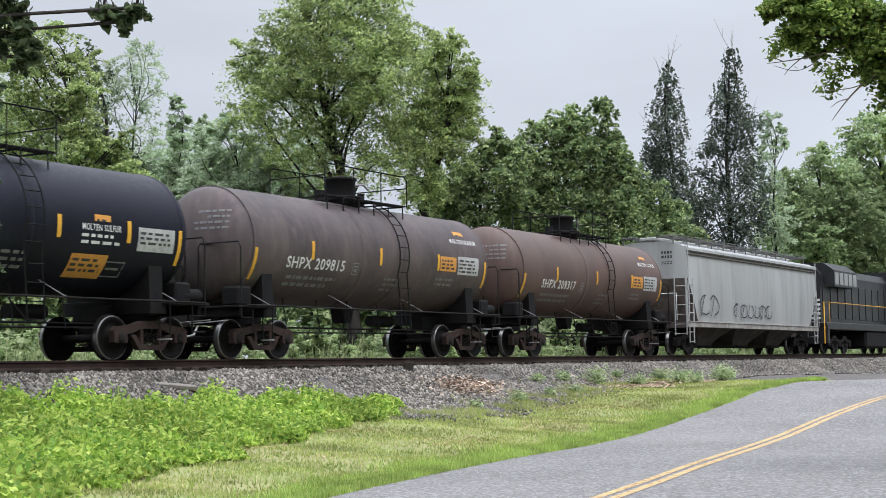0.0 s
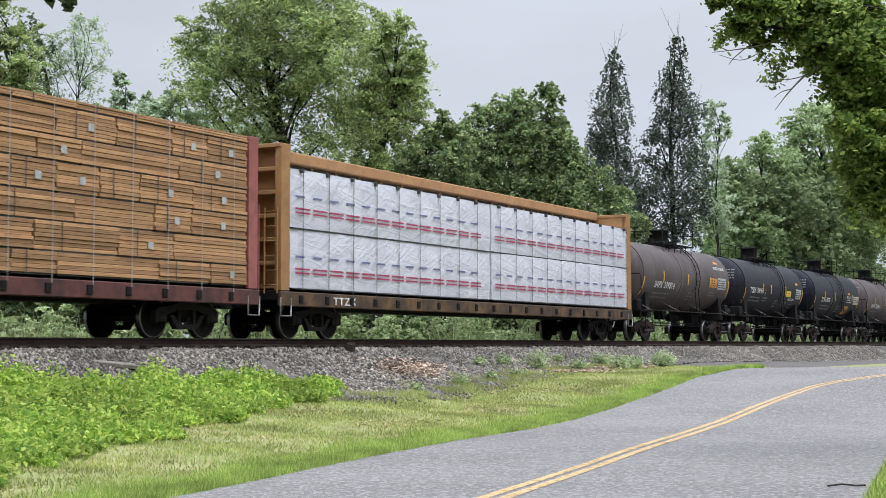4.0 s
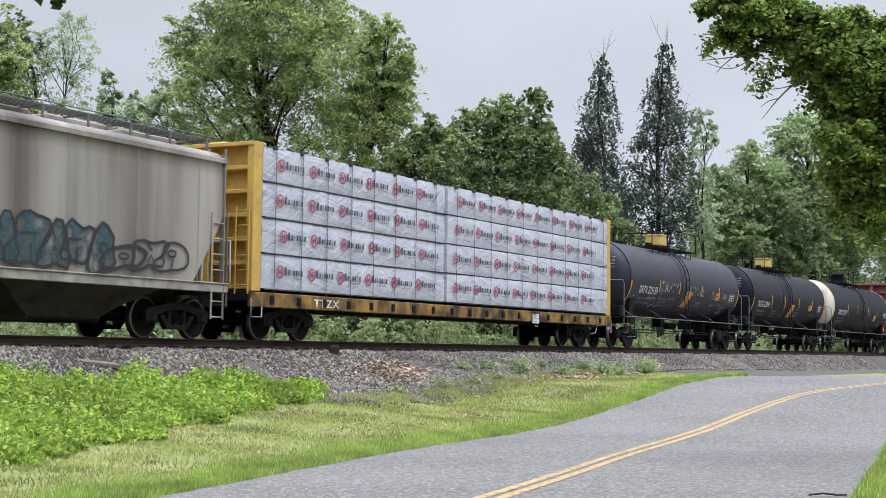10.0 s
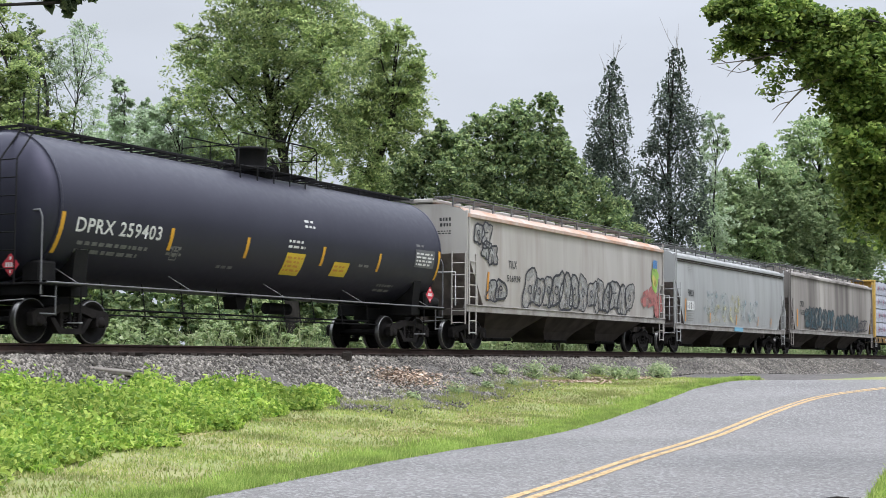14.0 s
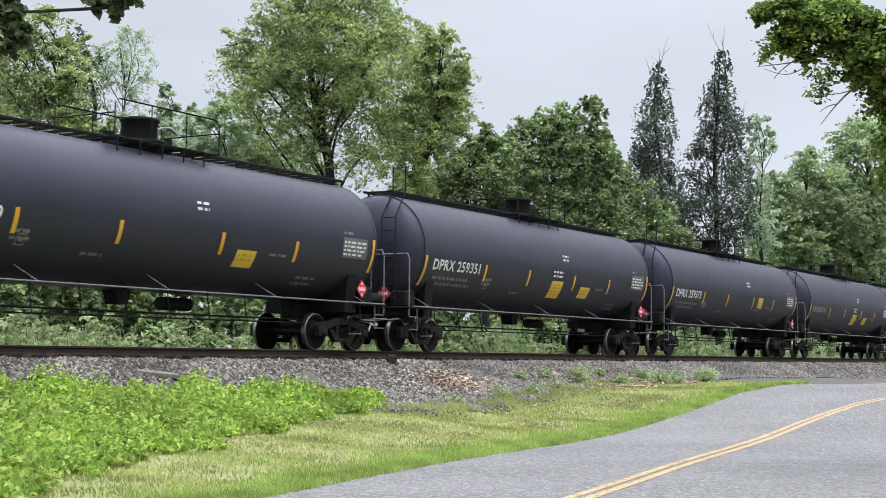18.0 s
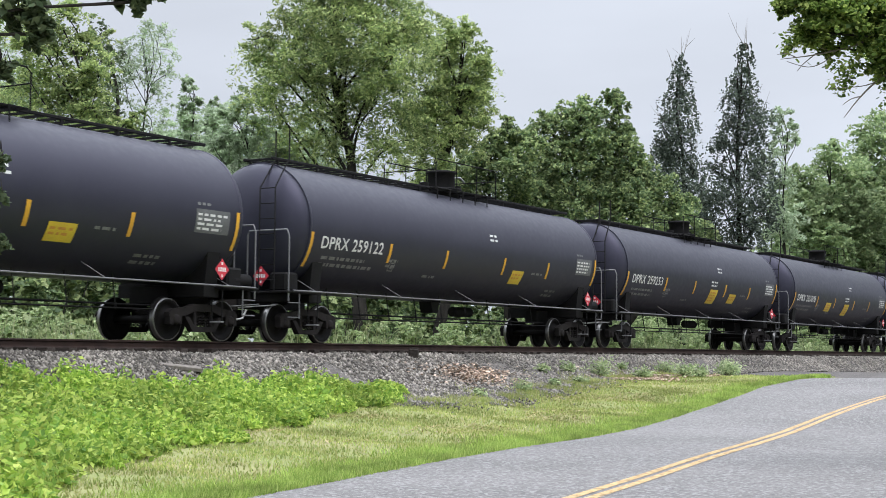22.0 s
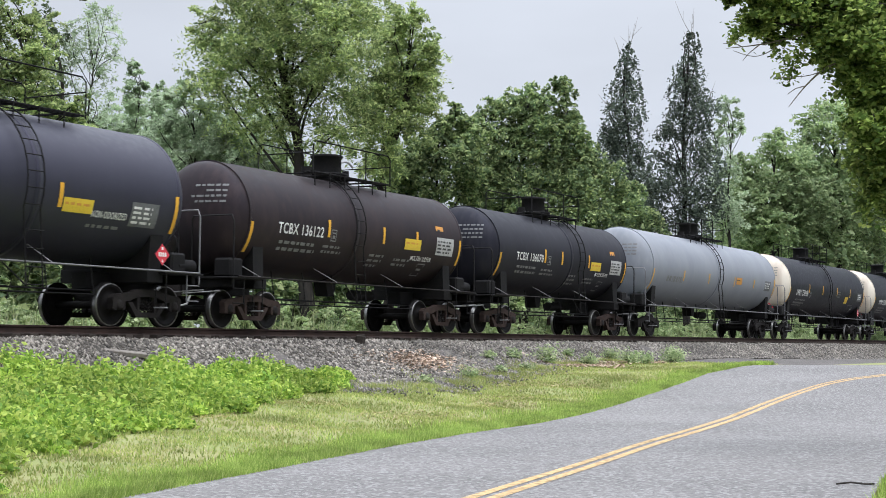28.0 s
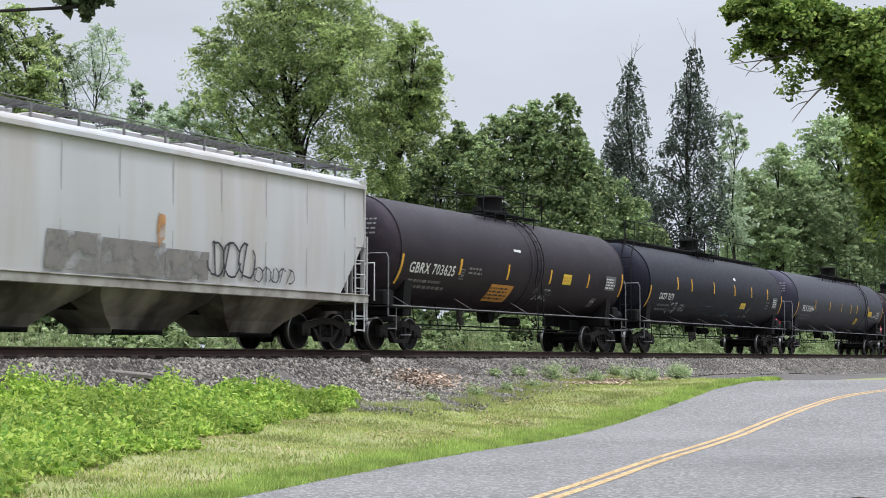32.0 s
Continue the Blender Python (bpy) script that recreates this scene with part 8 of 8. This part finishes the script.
def stones(name, rng, x, y, z, size, material, label):
    """Angular stones, each an uneven eight-sided lump."""
    n = len(x)
    s = size * rng.uniform(0.55, 1.35, (n, 1, 1))
    base = np.array([(1, 0, 0), (0, 1, 0), (-1, 0, 0), (0, -1, 0), (0, 0, 0.8), (0, 0, -0.8)])[None]
    v = base * s * rng.uniform(0.55, 1.2, (n, 6, 1)) + rng.normal(0, 0.12, (n, 6, 3)) * s
    a = rng.uniform(0, 6.28, n)
    c, d = np.cos(a)[:, None], np.sin(a)[:, None]
    v = np.stack([v[..., 0] * c - v[..., 1] * d, v[..., 0] * d + v[..., 1] * c, v[..., 2]], -1)
    v = v + np.stack([x, y, z], 1)[:, None]
    f = np.array([(0, 1, 4), (1, 2, 4), (2, 3, 4), (3, 0, 4), (1, 0, 5), (2, 1, 5), (3, 2, 5), (0, 3, 5)])
    q = (f[None] + 6 * np.arange(n)[:, None, None]).reshape(-1, 3)
    return tagged(new(name, raw_mesh(name, v.reshape(-1, 3), q, material, tri=True)), label, "ballast", kind="stuff")


n = 105000
sx = 12 + 80 * rg.uniform(0, 1, n) ** 1.5
sy = toe_y(sx) - 0.3 - 0.25 * np.sin(sx * 2.3) * np.sin(sx * 0.7) + (20.85 - toe_y(sx)) * rg.uniform(0, 1, n)
stones("ballast_stones", rg, sx, sy, lie(sx, sy) + 0.005, 0.054, M["stone"], "grey crushed stone ballast")
n = 9000
sx = rg.uniform(25, 46, n)
sy = toe_y(sx) + rg.normal(0, 0.22, n)
stones("toe_stones", rg, sx, sy, lie(sx, sy), 0.055, M["stone"], "crushed stone spilling from the ballast")
n = 2500
sx, k_ = rg.uniform(26, 48, n), np.abs(rg.normal(0, 0.45, n))
sy = toe_y(sx) - k_
stones("stray_stones", rg, sx, sy, ground_z(sx, sy), 0.045, M["stone"], "stray ballast stones in the grass")

# ---- ties ----
TIE = Geo().box((0, 0, 0), (0.23, 2.6, 0.18), bev=0.012).mesh("tie")
TIE.materials.append(M["tie"])
for i in range(190):
    o = part("tie", TIE, M["tie"], ballast_bed)
    o.location = (12 + i * 0.533 + rg.normal(0, 0.015), TRACK_Y + rg.normal(0, 0.02), RAIL_Z - 0.172 - 0.085)
    o.rotation_euler = (0, 0, rg.normal(0, 0.008))

# ---- small things by the track ----
g = Geo().box((0, 0, 0.11), (0.3, 0.24, 0.24), bev=0.03).box((0.02, -0.02, 0.24), (0.2, 0.18, 0.05), bev=0.02)
o = tagged(part("tie_block", g, M["tie"]), "dark weathered block of old tie on the ballast", "wood block")
o.location, o.rotation_euler = (31.6, 20.0, float(ballast_surface(31.6, 20.0)) - 0.02), (0.1, 0.05, 0.5)
g = Geo().box((0, 0, 0.05), (0.85, 0.16, 0.09), bev=0.015)
o = tagged(part("plank", g, M["dead"]), "grey splintered plank lying on the ballast", "plank")
o.location, o.rotation_euler = (22.1, 19.4, float(ballast_surface(22.1, 19.4)) + 0.0), (0.25, 0.1, -0.6)
g = Geo().tube([(-0.22, 0, 0.02), (-0.05, 0.03, 0.035), (0.1, 0.0, 0.02), (0.22, 0.04, 0.02)], 0.011, 6).tube([(0.02, 0.02, 0.03), (0.1, 0.1, 0.02)], 0.009, 5)
o = tagged(part("twig", g, M["bark"]), "dark broken twig lying on the road", "twig")
o.location, o.rotation_euler = (16.5, 3.95, 0.03), (0, 0, -1.0)


def sprig(x, y, h, n, seed, key="leaf_bush", label="small green plant growing in the ballast"):
    rng = np.random.RandomState(seed)
    z0 = float(np.where(y > toe_y(x), ballast_surface(x, y), ground_z(x, y)))
    ob = new("ballast_plant")
    ob.location = (x, y, z0)
    pos = rng.normal(0, 1, (n, 3)) * np.array((h * 0.55, h * 0.45, h * 0.33)) + np.array((0, 0, h * 0.55))
    pos[:, 2] = np.abs(pos[:, 2])
    v, q = leaf_quads(rng, pos, (0.13, 0.05))
    part("leaves", raw_mesh("leaves", v, q, M[key]), M[key], ob)
    g = Geo()
    for p in pos[:6]:
        g.tube([(0, 0, 0), (p[0] * 0.5, p[1] * 0.5, p[2] * 0.7), tuple(p)], 0.008, 4)
    tagged(part("stem", g, M["bark"], ob), kind="stuff")
    return tagged(ob, label, "plant", "plants in the ballast")


for i, (x, y, h, n_) in enumerate(((39.8, 18.6, 0.42, 420), (41.3, 17.9, 0.3, 300), (45.5, 18.9, 0.35, 300), (36.6, 18.9, 0.22, 120), (47.5, 17.6, 0.4, 360), (33.0, 17.6, 0.25, 160), (50.5, 18.6, 0.4, 260),
                                   (38.2, 18.9, 0.25, 200), (43.4, 17.4, 0.35, 340), (44.2, 17.2, 0.3, 260), (46.5, 17.0, 0.35, 320), (37.2, 18.0, 0.2, 140), (42.6, 19.2, 0.22, 160), (30.4, 17.4, 0.16, 120), (35.4, 17.9, 0.16, 120))):
    sprig(x, y, h, n_, 900 + i)
n = 3600
lx = np.where(rg.uniform(0, 1, n) < 0.55, 41.0 + rg.normal(0, 0.9, n), 45.0 + rg.normal(0, 0.7, n))
ly = 18.0 + rg.normal(0, 0.4, n)
M["litter"] = leafmat("dry_leaf_litter", (0.28, 0.19, 0.11), (0.43, 0.32, 0.2), (0.60, 0.48, 0.32), 0.1)
scatter("leaf_litter", rg, np.stack([lx, ly, np.where(ly > toe_y(lx), ballast_surface(lx, ly), ground_z(lx, ly)) + 0.04], 1), (0.12, 0.07), M["litter"], "pinkish dry leaf litter at the foot of the ballast", "leaf litter", 2.0, 0)
n = 1100
lx, ly = 32.5 + rg.normal(0, 1.0, n), 18.8 + rg.normal(0, 0.3, n)
scatter("leaf_litter", rg, np.stack([lx, ly, ballast_surface(lx, ly) + 0.05], 1), (0.11, 0.06), M["litter"], "dry leaf litter caught on the ballast", "leaf litter", 2.0, 0)

# ---- dry brown patches in the lawn, and a dead pole of a tree past the bend ----
M["straw"] = leafmat("dry_straw", (0.24, 0.20, 0.07), (0.36, 0.30, 0.11), (0.50, 0.43, 0.19), 0.1)
n = 9000
lx = rg.uniform(12, 42, n)
ly = np.interp(lx, LEFT_X, LEFT_Y) + (toe_y(lx) - np.interp(lx, LEFT_X, LEFT_Y)) * rg.uniform(0.3, 0.85, n)
spot = np.sin(lx * 0.8 + 1.2 * np.sin(ly * 1.9)) * np.sin(ly * 1.3 + lx * 0.35) > 0.25
scatter("thatch", rg, np.stack([lx, ly, ground_z(lx, ly) + 0.01], 1)[spot], (0.16, 0.02), M["straw"], "dry straw-coloured clippings lying on the lawn", "dry grass", 2.5, 0)


def dead_tree(base, h, lean, seed):
    rng = np.random.RandomState(seed)
    z0 = float(ground_z(*base)) - 0.1
    ob = new("dead_tree")
    ob.location = (base[0], base[1], z0)
    top = Vector((lean[0], lean[1], h))
    part("trunk", Geo().tube(spline([(0, 0, 0), tuple(top * 0.5 + Vector((0.15, 0, 0))), tuple(top)], 4), 0.16, 8, 0.05), M["dead"], ob)
    for k in range(6):
        a = top * rng.uniform(0.5, 0.95)
        e = a + ACROSS * rng.uniform(-1.2, 1.2) + Vector((0, 0, rng.uniform(0.3, 1.2)))
        part("branch", Geo().tube([a, a.lerp(e, 0.5) + Vector((0, 0, -0.1)), e], 0.035, 5, 0.01), M["dead"], ob)
    return tagged(ob, "leaning bare grey dead tree", "tree", "trees")


dead_tree((132.9, 29.1), 13.4, (-0.5, 0.6), 5)


def motions():
    """The train rolls by at a steady pace."""
    for car, x0 in TRAIN:
        walk(car, [(t, pose(x0 + SPEED * t, TRACK_Y, RAIL_Z)) for t in (0, 8, 16, 24, 32)])


motions()
